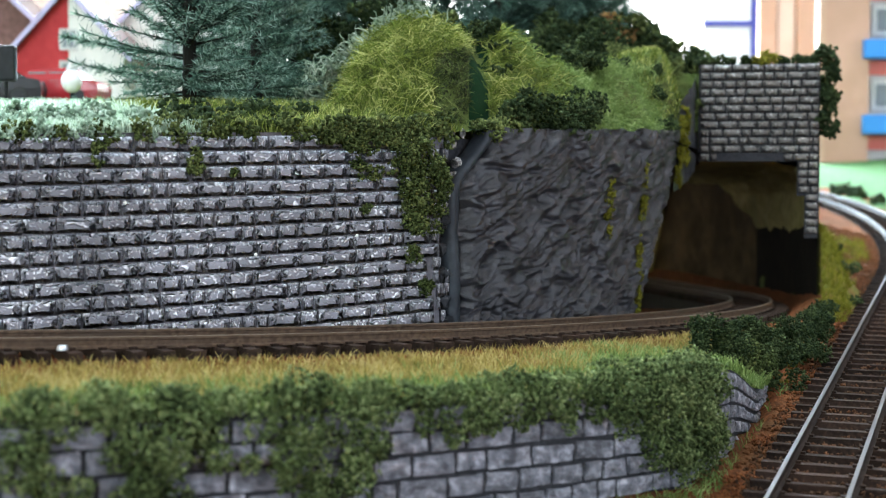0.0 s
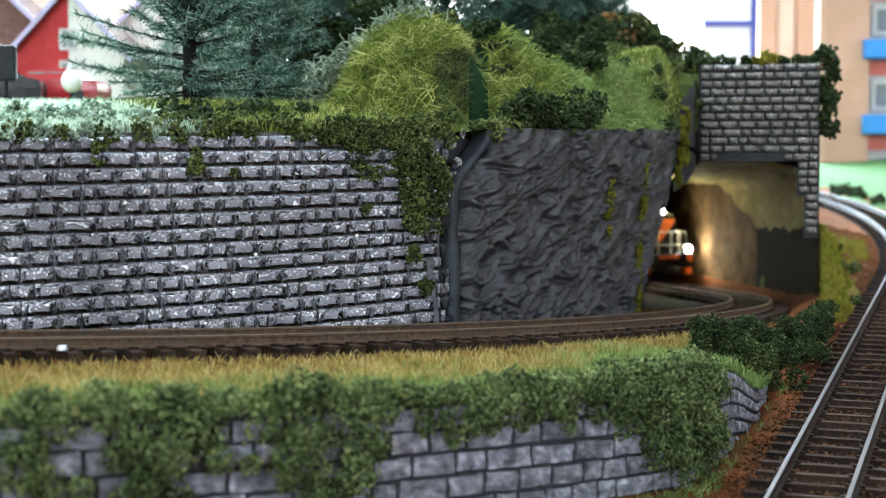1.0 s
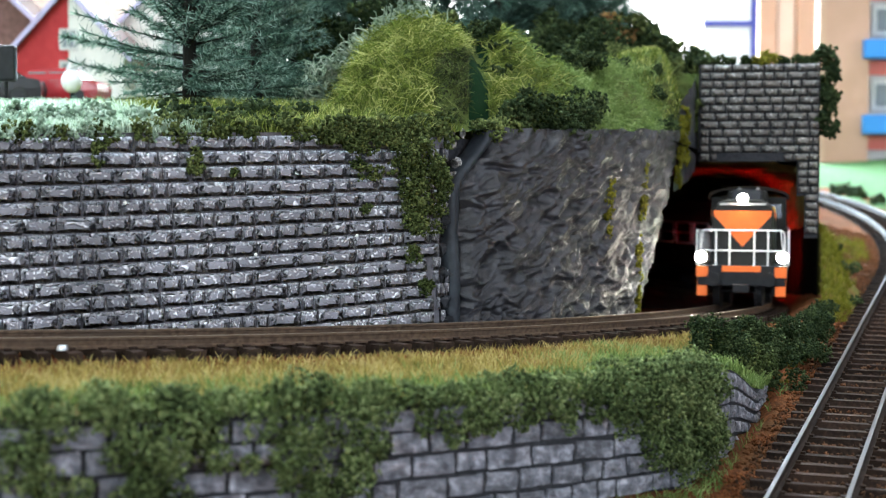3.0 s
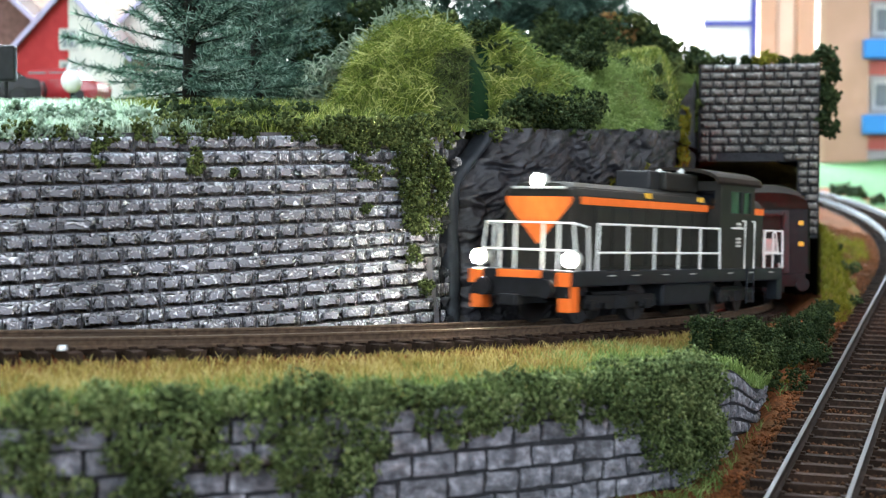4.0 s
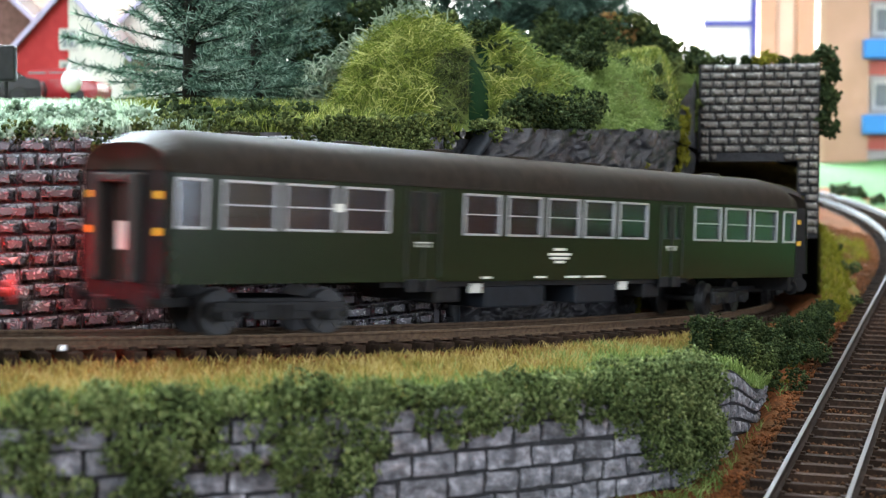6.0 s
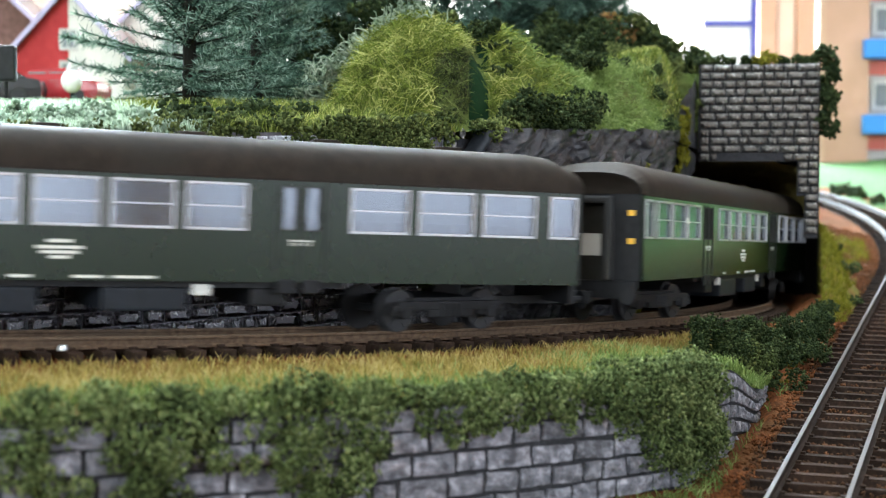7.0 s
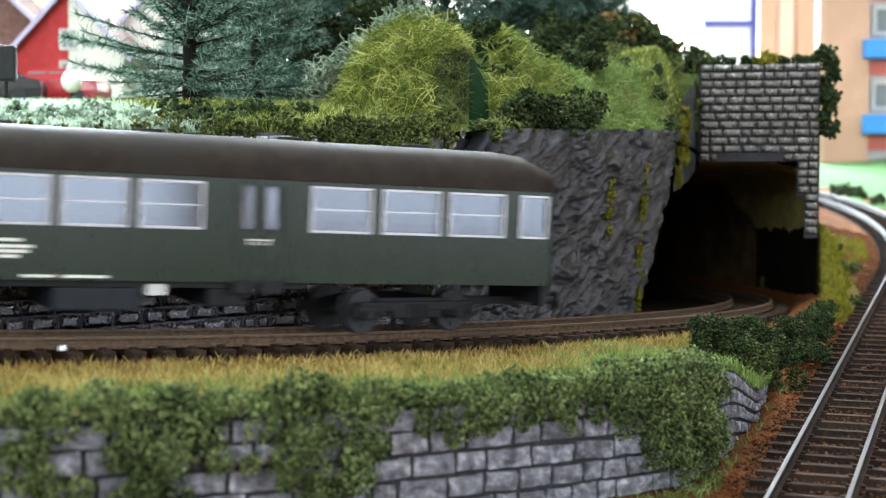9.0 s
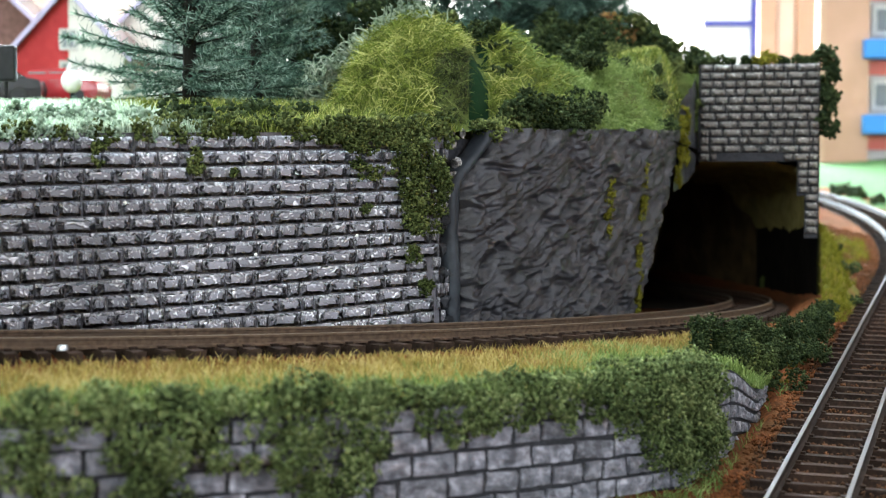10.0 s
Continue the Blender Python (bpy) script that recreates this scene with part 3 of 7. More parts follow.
def portal_point(u, d=0.0):
    """u outwards from the track's middle in the portal's plane, d deeper into the tunnel."""
    th = turn(PS)
    x, y = arc(PS, u)
    return x + d * math.cos(th), y + d * math.sin(th)


def build_portal():
    th = turn(PS)
    zr = rail_z(PS)
    z_lint, z_top = EZ + 0.0022, EZ + 0.0438
    bm = bmesh.new()

    def slab(u0, u1, z0, z1, d0=0.0008, d1=0.006):
        m = Matrix.Translation((*arc(PS, 0), 0)) @ Matrix.Rotation(th, 4, "Z")
        add_box(bm, d0, d1, -u1, -u0, z0, z1, 0, m)
    slab(-0.0232, 0.0274, z_lint, z_top)
    slab(0.0186, 0.0274, EZ - 0.0125, z_lint - 0.0001)
    slab(0.0218, 0.0274, EZ - 0.0305, EZ - 0.0126)
    portal = part("portal_wall", bm, M_JOINT)
    tagged(portal, "grey-brown stone block tunnel portal with a square opening", "tunnel portal", kind="structure")
    meshes = block_meshes("portal_block", M_PORTAL, 51, 0.0008, 8)
    rnd = random.Random(3)
    row = (z_top - z_lint) / 12
    for k in range(24):
        z = z_top - (k + 0.5) * row
        u, end = (-0.0228 if k < 10 else 0.0126 if k < 12 else 0.0188) - rnd.uniform(0, 0.002), 0.0273
        if k in (10, 11):
            spans = [(-0.0226, -0.0150), (0.0126, end)] if k == 11 else [(-0.0226, end)]
        else:
            spans = [(-0.0226, end)] if k < 12 else [(0.0187 if z > EZ - 0.0125 else 0.0219, end)]
        if z < EZ - 0.0295:
            break
        for a, b in spans:
            u = a
            while u < b - 0.0012:
                ln = min(rnd.choice((0.0042, 0.0055, 0.0066, 0.0080)), b - u)
                if b - u - ln < 0.002:
                    ln = b - u
                x, y = portal_point(u + ln / 2, 0.0008)
                lay(rnd.choice(meshes), "portal_block", portal, x, y, z, th + math.pi / 2, ln - 0.0006, row - 0.0006, rnd.uniform(-0.5, 0.5))
                u += ln
    # lining: ragged plaster hung on the tunnel's outer side and roof, whole further in
    nu, nv = 90, 30
    vs = []
    for i in range(nu):
        s = PS + 0.006 + 0.44 * i / (nu - 1)
        rag = 0.004 * noise.noise((s * 70, 1, 0)) + 0.0025 * noise.noise((s * 260, 5, 0))
        low_h = 0.031 + 0.030 * smooth(0.45, 0.545, s) - 0.064 * smooth(0.575, 0.60, s) + rag
        arch = [(-0.022, 0.0605), (0.0, 0.0600), (0.016, 0.0575), (0.0248, min(0.0565, max(low_h + 0.012, 0.050))), (0.0264, low_h)]
        for j in range(nv):
            t = j / (nv - 1) * (len(arch) - 1)
            k = min(int(t), len(arch) - 2)
            f = t - k
            u = arch[k][0] * (1 - f) + arch[k + 1][0] * f
            h = arch[k][1] * (1 - f) + arch[k + 1][1] * f
            nz = 0.0022 * noise.noise((s * 60, t * 2.4, 2)) + 0.0012 * noise.noise((s * 200, t * 7, 4))
            vs.append((*arc(s, u + nz), rail_z(s) + h + nz * 0.8))
    lin = mesh_ob("tunnel_lining", vs, grid_faces(nu, nv), M_LINING, None, True)
    tagged(lin, "ragged ochre plaster lining hanging inside the tunnel mouth", "tunnel lining", kind="structure")
    # rock return between the casting's edge and the portal
    nu, nv = 26, 20
    vs = []
    for i in range(nu):
        for j in range(nv):
            v = j / (nv - 1)
            s = 0.256 + 0.016 * v + (PS + 0.005 - 0.256 - 0.016 * v) * i / (nu - 1)
            z = EZ - 0.010 + 0.010 * i / (nu - 1) + (0.036 + 0.004 * i / (nu - 1)) * v
            vs.append((*arc(s, WALL_OFF - 0.0006 + 0.0012 * noise.noise((s * 140, v * 5, 3))), z))
    tagged(mesh_ob("rock_return", vs, grid_faces(nu, nv), M_ROCK, None, True), "mossy dark rock strip between the rock face and portal", "rock", kind="structure")
    # the tube behind it, its mouth coloured near black in place of shade
    prof = [(-0.058, -0.006), (-0.060, 0.02), (-0.056, 0.050), (-0.03, 0.065), (0.0, 0.068), (0.02, 0.066), (0.0272, 0.056), (0.0276, 0.02), (0.0276, -0.006)]
    for s0, s1, n, mm, lab in ((PS + 0.006, 0.47, 24, M_TUNNELSHADE, "inner wall of the tunnel mouth, near black for shade"), (0.47, 1.6, 90, M_CAVE, "brown plastered inner wall deep in the tunnel")):
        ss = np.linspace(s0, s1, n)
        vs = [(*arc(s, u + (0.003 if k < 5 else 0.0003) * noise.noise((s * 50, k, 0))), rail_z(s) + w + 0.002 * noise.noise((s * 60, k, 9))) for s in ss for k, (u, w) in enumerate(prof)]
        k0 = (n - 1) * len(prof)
        # unseen end face added to keep light out of the far end
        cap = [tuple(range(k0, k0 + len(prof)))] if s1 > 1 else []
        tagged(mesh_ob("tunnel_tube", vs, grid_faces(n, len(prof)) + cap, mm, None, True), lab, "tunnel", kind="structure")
    # cover between the rock's slanting edge and the portal, shade put into its colour
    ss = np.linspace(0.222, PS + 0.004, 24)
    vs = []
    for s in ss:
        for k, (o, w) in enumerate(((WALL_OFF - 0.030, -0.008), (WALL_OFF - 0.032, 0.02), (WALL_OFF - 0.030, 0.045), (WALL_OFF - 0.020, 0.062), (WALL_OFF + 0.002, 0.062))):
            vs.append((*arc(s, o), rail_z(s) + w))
    tagged(mesh_ob("tunnel_side", vs, grid_faces(len(ss), 5), M_TUNNELSHADE), "inner side of the tunnel mouth, near black for shade", "tunnel", kind="structure")
    # steep outer flank of the hill over the tunnel
    ss = np.linspace(PS + 0.004, 1.3, 90)
    prof = [(0.0278, 0.098), (0.0279, 0.060), (0.0280, 0.020), (0.0281, -0.014)]
    vs = []
    for s in ss:
        for k, (o, w) in enumerate(prof):
            j = 0.0016 * noise.noise((s * 70, k * 1.7, 3))
            vs.append((*arc(s, o + j * (k > 2)), rail_z(s) + w + j))
    tagged(mesh_ob("hill_flank", vs, grid_faces(len(ss), len(prof)), M_HILL, None, True), "yellow-green grassy flank of the tunnel hill", "ground", kind="structure")


def bank_z(s, o):
    """Grassy bank outside the tunnel mouth, falling to the soil by the lower line."""
    x, y = arc(s, o)
    g = GROUND_Z(x, y) - 0.0008
    top = rail_z(s) - 0.005 + 0.036 * smooth(0.27, 0.345, s)
    return g + max(0.0, top - g) * (1 - smooth(0.0285, 0.047, o)) + 0.0011 * noise.noise((s * 120, o * 120, 6))


def build_bank():
    ss, nv = np.linspace(0.262, 0.62, 90), 16
    vs = []
    for s in ss:
        vs.append((*arc(s, 0.0290), rail_z(s) - 0.008))
        vs += [(*arc(s, 0.0292 + 0.020 * j / (nv - 2)), bank_z(s, 0.0292 + 0.020 * j / (nv - 2))) for j in range(nv - 1)]
    tagged(mesh_ob("bank", vs, grid_faces(len(ss), nv), M_BANK, None, True), "yellow-green grassy bank beside the tunnel mouth", "ground", kind="structure")
    rs = np.random.RandomState(61)
    P = []
    for _ in range(9000):
        s, o = rs.uniform(0.262, 0.42), rs.uniform(0.0286, 0.046)
        if o < 0.040 + 0.006 * noise.noise((s * 80, o * 50, 2)):
            P.append((*arc(s, o), bank_z(s, o) - 0.0004))
    blades("bank_grass", "yellow-green static grass on the bank", np.array(P), 0.0026, 0.00035, 0.8, M_MOSS, 62)
    rnd = random.Random(63)
    for k, (s, o, r) in enumerate(((0.325, 0.0375, 0.0048), (0.36, 0.036, 0.0042), (0.300, 0.041, 0.004))):
        x, y = arc(s, o)
        z = bank_z(s, o)
        bush("bank_bush", "low dark green foam bush on the bank", [(x + rnd.uniform(-1, 1) * r, y + rnd.uniform(-1, 1) * r, z + rnd.uniform(-0.1, 0.4) * r, r * rnd.uniform(0.3, 0.5)) for _ in range(9)], M_DARKBUSH, 0.0006, 1.0, 700 + k, "bushes on the bank")


# ---- foliage ----
M_DARKBUSH = foliage_mat("dark_foliage", (0.013, 0.024, 0.008), (0.034, 0.053, 0.018), (0.09, 0.118, 0.043))
M_BUSH = foliage_mat("mid_foliage", (0.030, 0.046, 0.014), (0.125, 0.17, 0.06), (0.30, 0.36, 0.15))
M_OLIVE = foliage_mat("olive_foliage", (0.022, 0.034, 0.009), (0.08, 0.103, 0.03), (0.20, 0.23, 0.075))
M_NET = foliage_mat("dark_fibre", (0.012, 0.016, 0.008), (0.035, 0.042, 0.02), (0.10, 0.105, 0.05))
M_PAINTGREEN = mat("dark_green_paint", (0.005, 0.018, 0.006), (0.009, 0.028, 0.010), 250, 0.85, 0.3, 0.0004, spec=0.05)
M_BANK = mat("bank_turf", (0.10, 0.10, 0.015), (0.20, 0.18, 0.03), 400, 0.95, 0.8, 0.001, c=(0.15, 0.075, 0.025), stain=70)
M_MOSS = foliage_mat("yellow_moss", (0.09, 0.09, 0.008), (0.17, 0.165, 0.015), (0.26, 0.24, 0.03))
# foliage paled in colour, as if lit from the window
M_BACKLITBUSH = foliage_mat("backlit_foliage", (0.12, 0.18, 0.11), (0.32, 0.42, 0.31), (0.58, 0.68, 0.56))
M_PINE = foliage_mat("pine_needles", (0.018, 0.042, 0.029), (0.07, 0.127, 0.09), (0.36, 0.47, 0.39))
M_DARKPINE = foliage_mat("dark_needles", (0.024, 0.052, 0.037), (0.066, 0.125, 0.092), (0.21, 0.31, 0.25))
M_PALEPINE = foliage_mat("pale_lichen", (0.11, 0.155, 0.10), (0.27, 0.34, 0.24), (0.5, 0.56, 0.44))
M_BARK = mat("bark", (0.010, 0.010, 0.008), (0.028, 0.026, 0.02), 500, 0.9, 0.6, 0.0005, spec=0.05)
M_DRYGRASS = foliage_mat("dry_grass", (0.17, 0.13, 0.032), (0.36, 0.28, 0.08), (0.55, 0.44, 0.19))
M_GRASS = foliage_mat("green_grass", (0.07, 0.11, 0.025), (0.17, 0.24, 0.065), (0.32, 0.40, 0.16))
M_HILLGRASS = foliage_mat("hill_grass", (0.045, 0.065, 0.012), (0.17, 0.215, 0.035), (0.5, 0.5, 0.18))
# grass colour carries the window's backlight
M_BACKLITGRASS = foliage_mat("backlit_grass", (0.26, 0.36, 0.24), (0.46, 0.56, 0.42), (0.68, 0.76, 0.64))
M_HILL = mat("hill_turf", (0.05, 0.075, 0.014), (0.10, 0.13, 0.03), 400, 0.95, 0.8, 0.001, c=(0.07, 0.075, 0.018))
M_RUSTGRASS = foliage_mat("rust_grass", (0.14, 0.06, 0.02), (0.25, 0.14, 0.05), (0.4, 0.26, 0.1))

OCT = np.array([(1, 0, 0), (-1, 0, 0), (0, 1, 0), (0, -1, 0), (0, 0, 1), (0, 0, -1)], float)
OCT_F = np.array([(0, 2, 4), (2, 1, 4), (1, 3, 4), (3, 0, 4), (2, 0, 5), (1, 2, 5), (3, 1, 5), (0, 3, 5)])


def tri_mesh(name, V, F, material, parent=None):
    me = bpy.data.meshes.new(name)
    me.vertices.add(len(V))
    me.vertices.foreach_set("co", np.asarray(V, np.float32).ravel())
    n = len(F)
    me.loops.add(3 * n)
    me.loops.foreach_set("vertex_index", np.asarray(F, np.int32).ravel())
    me.polygons.add(n)
    me.polygons.foreach_set("loop_start", np.arange(0, 3 * n, 3, dtype=np.int32))
    me.materials.append(material)
    me.update(calc_edges=True)
    me.validate()
    ob = new(name, me)
    if parent:
        ob.parent = parent
    return ob


def crumbs(P, size, rs):
    """Small uneven crumbs at the points P."""
    n = len(P)
    sc = size * rs.uniform(0.5, 1.3, (n, 1, 1))
    V = OCT[None] * rs.uniform(0.55, 1.35, (n, 6, 1)) + rs.uniform(-0.3, 0.3, (n, 6, 3))
    q = rs.uniform(-1, 1, (n, 3, 3))
    q, _ = np.linalg.qr(q)
    V = np.einsum("nij,njk->nik", V, q) * sc + P[:, None, :]
    F = OCT_F[None] + (np.arange(n) * 6)[:, None, None]
    return V.reshape(-1, 3), F.reshape(-1, 3)


def bush(name, label, lumps, material, size=0.0009, dense=1.0, seed=1, group="", category="bush"):
    """A foam-foliage bush from lumps of (x, y, z, radius) or (x, y, z, rx, ry, rz)."""
    rs = np.random.RandomState(seed)
    pts = []
    c = np.array(lumps[0][:3])
    for L in lumps:
        r = np.array(L[3:6]) if len(L) == 6 else np.array([L[3]] * 3)
        a = r.mean()
        n = int(dense * 5.2 * (a / size) ** 2 * 0.62) + 8
        d = rs.normal(size=(n, 3))
        d /= np.linalg.norm(d, axis=1)[:, None]
        rad = 1 - 0.34 * rs.rand(n, 1) ** 1.8
        bumpy = 1 + 0.24 * np.sin(d[:, :1] * 7 + seed) * np.cos(d[:, 1:2] * 6 + L[0] * 900) + 0.14 * np.sin(d[:, 2:3] * 15 + seed)
        pts.append(np.array(L[:3]) + d * r * rad * bumpy)
    P = np.concatenate(pts) - c
    V, F = crumbs(P, size, rs)
    ob = tri_mesh(name, V, F, material)
    ob.location = c
    return tagged(ob, label, category, group)


def blades(name, label, base, length, width, lean, material, seed=1, kind="stuff", curl=0.0, parent=None):
    """Grass: narrow bent blades of two triangles at the base points (n x 3)."""
    rs = np.random.RandomState(seed)
    n = len(base)
    a = rs.uniform(0, 2 * np.pi, n)
    ln = length * rs.uniform(0.5, 1.35, n)
    le = lean * rs.uniform(0.2, 1.6, n)
    d = np.stack([np.cos(a), np.sin(a), np.zeros(n)], 1)
    b = rs.uniform(0, 2 * np.pi, n)
    sd = np.stack([np.cos(b), np.sin(b), np.zeros(n)], 1) * (width * rs.uniform(0.7, 1.3, n))[:, None] / 2
    up = np.array([0, 0, 1.0])
    mid = base + d * (ln * le * 0.35)[:, None] + up * (ln * 0.6)[:, None]
    tip = base + d * (ln * le)[:, None] + up * (ln * (1 - curl * rs.uniform(0, 1, n)))[:, None]
    V = np.stack([base - sd, base + sd, mid + sd * 0.8, mid - sd * 0.8, tip], 1).reshape(-1, 3)
    F = (np.array([(0, 1, 2), (0, 2, 3), (3, 2, 4)])[None] + (np.arange(n) * 5)[:, None, None]).reshape(-1, 3)
    ob = tri_mesh(name, V, F, material, parent)
    return tagged(ob, label, "grass", kind=kind)


def fibres(name, label, base, length, width, material, seed=1):
    """Loose straw: long thin arcs lying every way over the ground points."""
    rs = np.random.RandomState(seed)
    n = len(base)
    a, ln = rs.uniform(0, 2 * np.pi, n), length * rs.uniform(0.4, 1.2, n)
    d = np.stack([np.cos(a), np.sin(a) * 0.5, rs.uniform(-0.9, 0.9, n)], 1)
    d /= np.linalg.norm(d, axis=1)[:, None]
    bow = np.stack([rs.normal(size=n) * 0.3, -0.35 * rs.rand(n), 0.25 + 0.25 * rs.normal(size=n)], 1)
    up = np.array([0, -0.0010, 0.0022]) * rs.uniform(0.4, 1.3, (n, 1))
    sd = np.cross(d, rs.normal(size=(n, 3)))
    sd *= width / np.linalg.norm(sd, axis=1)[:, None]
    V = []
    for f in (-0.5, -0.17, 0.17, 0.5):
        c = base + up + d * (ln * f)[:, None] + bow * (ln * (0.25 - f * f))[:, None]
        V += [c - sd, c + sd]
    V = np.stack(V, 1).reshape(-1, 3)
    F = np.array([q for k in (0, 2, 4) for q in ((k, k + 1, k + 3), (k, k + 3, k + 2))])
    F = (F[None] + (np.arange(n) * 8)[:, None, None]).reshape(-1, 3)
    return tagged(tri_mesh(name, V, F, material), label, "grass", kind="stuff")


def twigs(name, label, starts, steps, step, radius, material, seed, drift):
    """A tangle of thin crooked twigs, each a bent three-sided rod walking from its start."""
    rs = np.random.RandomState(seed)
    n = len(starts)
    c = np.array(starts).mean(0)
    p = np.array(starts) - c
    d = rs.normal(size=(n, 3)) + np.array(drift)
    d /= np.linalg.norm(d, axis=1)[:, None]
    rings = []
    for k in range(steps + 1):
        sd = np.cross(d, [0.3, 0.2, 1.0])
        sd /= np.linalg.norm(sd, axis=1)[:, None]
        sv = np.cross(d, sd)
        r = radius * (1 - 0.6 * k / steps)
        rings.append(np.stack([p + r * (math.cos(q) * sd + math.sin(q) * sv) for q in (0, 2.1, 4.2)], 1))
        p = p + d * step
        d = d + 0.75 * rs.normal(size=(n, 3)) + 0.15 * np.array(drift)
        d /= np.linalg.norm(d, axis=1)[:, None]
    V = np.concatenate(rings, 1).reshape(-1, 3)
    f = []
    for k in range(steps):
        for q in range(3):
            a, b = 3 * k + q, 3 * k + (q + 1) % 3
            f += [(a, b, b + 3), (a, b + 3, a + 3)]
    F = (np.array(f)[None] + (np.arange(n) * 3 * (steps + 1))[:, None, None]).reshape(-1, 3)
    ob = tri_mesh(name, V, F, material)
    ob.location = c
    return tagged(ob, label, "shrub")


def verge_z(s, o):
    fo = front_off(s)
    base = rail_z(s) - 0.0058
    return base + (front_top(s) - base) * smooth(0.018, fo, o)


def plateau_h(x, y):
    """Height of the village ground: the wall's top, rising away from it."""
    r = math.hypot(x - CX, y - CY)
    s = (math.atan2(x - CX, CY - y) - H0) * R
    d = max(0.0, R + WALL_OFF - r)
    return wall_top(s) + 0.0075 * smooth(0, 0.06, d) + 0.036 * max(0, d - 0.06)


HILLS = [(-0.0075, 0.476, 0.029, 0.036, 0.0300, 0.85), (0.0190, 0.492, 0.024, 0.034, 0.0285, 0.9), (0.036, 0.512, 0.034, 0.034, 0.020, 1.15), (0.058, 0.550, 0.030, 0.034, 0.024, 1.15), (0.092, 0.594, 0.036, 0.036, 0.0335, 0.45), (0.075, 0.66, 0.05, 0.06, 0.034, 1.0), (0.118, 0.69, 0.034, 0.05, 0.030, 1.0)]


def hill_h(x, y):
    z = plateau_h(x, y)
    add = 0.0
    for hx, hy, rx, ry, h, ex in HILLS:
        q = ((x - hx) / rx) ** 2 + ((y - hy) / ry) ** 2
        if q < 1:
            add = max(add, h * (1 - q) ** ex)
    r = math.hypot(x - CX, y - CY)
    return z + add * smooth(-0.001, 0.014, R + WALL_OFF - r)


def build_plateau():
    nv = 70
    for name, label, t0, t1, n, mm in (("plateau", "green turf of the upper village ground, paled as backlit", radians(-75), turn(-0.002), 120, M_BACKLITTURF), ("hill_ground", "olive green turf of the hill above the tunnel", turn(-0.002), radians(175), 230, M_HILL)):
        vs = []
        for th in np.linspace(t0, t1, n):
            s = (th - H0) * R
            rim = R + WALL_OFF - 0.0012 + 0.0528 * smooth(PS + 0.004, PS + 0.010, s)
            for j in range(nv):
                r = 0.02 + (rim - 0.02) * (j / (nv - 1)) ** 0.6
                x, y = CX + r * math.sin(th), CY - r * math.cos(th)
                z = hill_h(x, y) + 0.0010 * noise.noise((x * 90, y * 90, 2))
                if s > PS + 0.004:
                    z = max(z, plateau_h(x, y) + (0.026 - 0.06 * max(0, s - PS)) * smooth(0.05, 0.02, R - r))
                vs.append((x, y, z))
        tagged(mesh_ob(name, vs, grid_faces(n, nv), mm, None, True), label, "ground", kind="structure")


def build_verge_green():
    rs = np.random.RandomState(2)
    base, rust, green = [], [], []
    for _ in range(30000):
        s = rs.uniform(-0.12, 0.165)
        fo = front_off(s)
        o = rs.uniform(0.0165, fo + 0.001)
        p = (*arc(s, o), verge_z(s, o) - 0.0003)
        f = (o - 0.0165) / (fo - 0.0165)
        k = noise.noise((p[0] * 60, p[1] * 60, 4)) * 0.35 + rs.uniform(-0.2, 0.2)
        if f + k > 0.70 or s > 0.05 and f + k > 0.42:
            green.append(p)
        elif f + k < 0.22 and rs.rand() < 0.55:
            rust.append(p)
        else:
            base.append(p)
    blades("verge_grass", "dry yellow static grass on the verge", np.array(base), 0.0026, 0.00028, 0.7, M_DRYGRASS, 3)
    blades("verge_rust_grass", "rust-brown static grass along the sleepers", np.array(rust), 0.0022, 0.00026, 0.7, M_RUSTGRASS, 4)
    blades("verge_green_grass", "fresh green static grass along the wall's edge", np.array(green), 0.0030, 0.0003, 0.7, M_GRASS, 5)
    # grass on the lower ground beside the lower line
    low_g, low_y = [], []
    for _ in range(44000):
        t, o = rs.uniform(-0.06, 0.50), rs.uniform(-0.095, -0.021)
        x, y, z, h = low(t, o)
        if noise.noise((x * 45, y * 45, 8)) + 0.5 * noise.noise((x * 150, y * 150, 1)) > (0.02 if t > 0.07 else -0.7):
            (low_y if t > 0.12 else low_g).append((x, y))
    for nm, lab, pts, mm in (("lower_grass", "green grass tufts on the soil by the lower track", low_g, M_GRASS), ("slope_grass", "yellow-green grass on the slope beside the tunnel", low_y, M_MOSS)):
        q = []
        for x, y in pts:
            hit = GROUND_Z(x, y)
            r = math.hypot(x - CX, y - CY) - R
            s = (math.atan2(x - CX, CY - y) - H0) * R
            if r > front_off(s) + 0.002:
                q.append((x, y, hit - 0.0004))
        blades(nm, lab, np.array(q), 0.0028, 0.00028, 0.9, mm, 6)


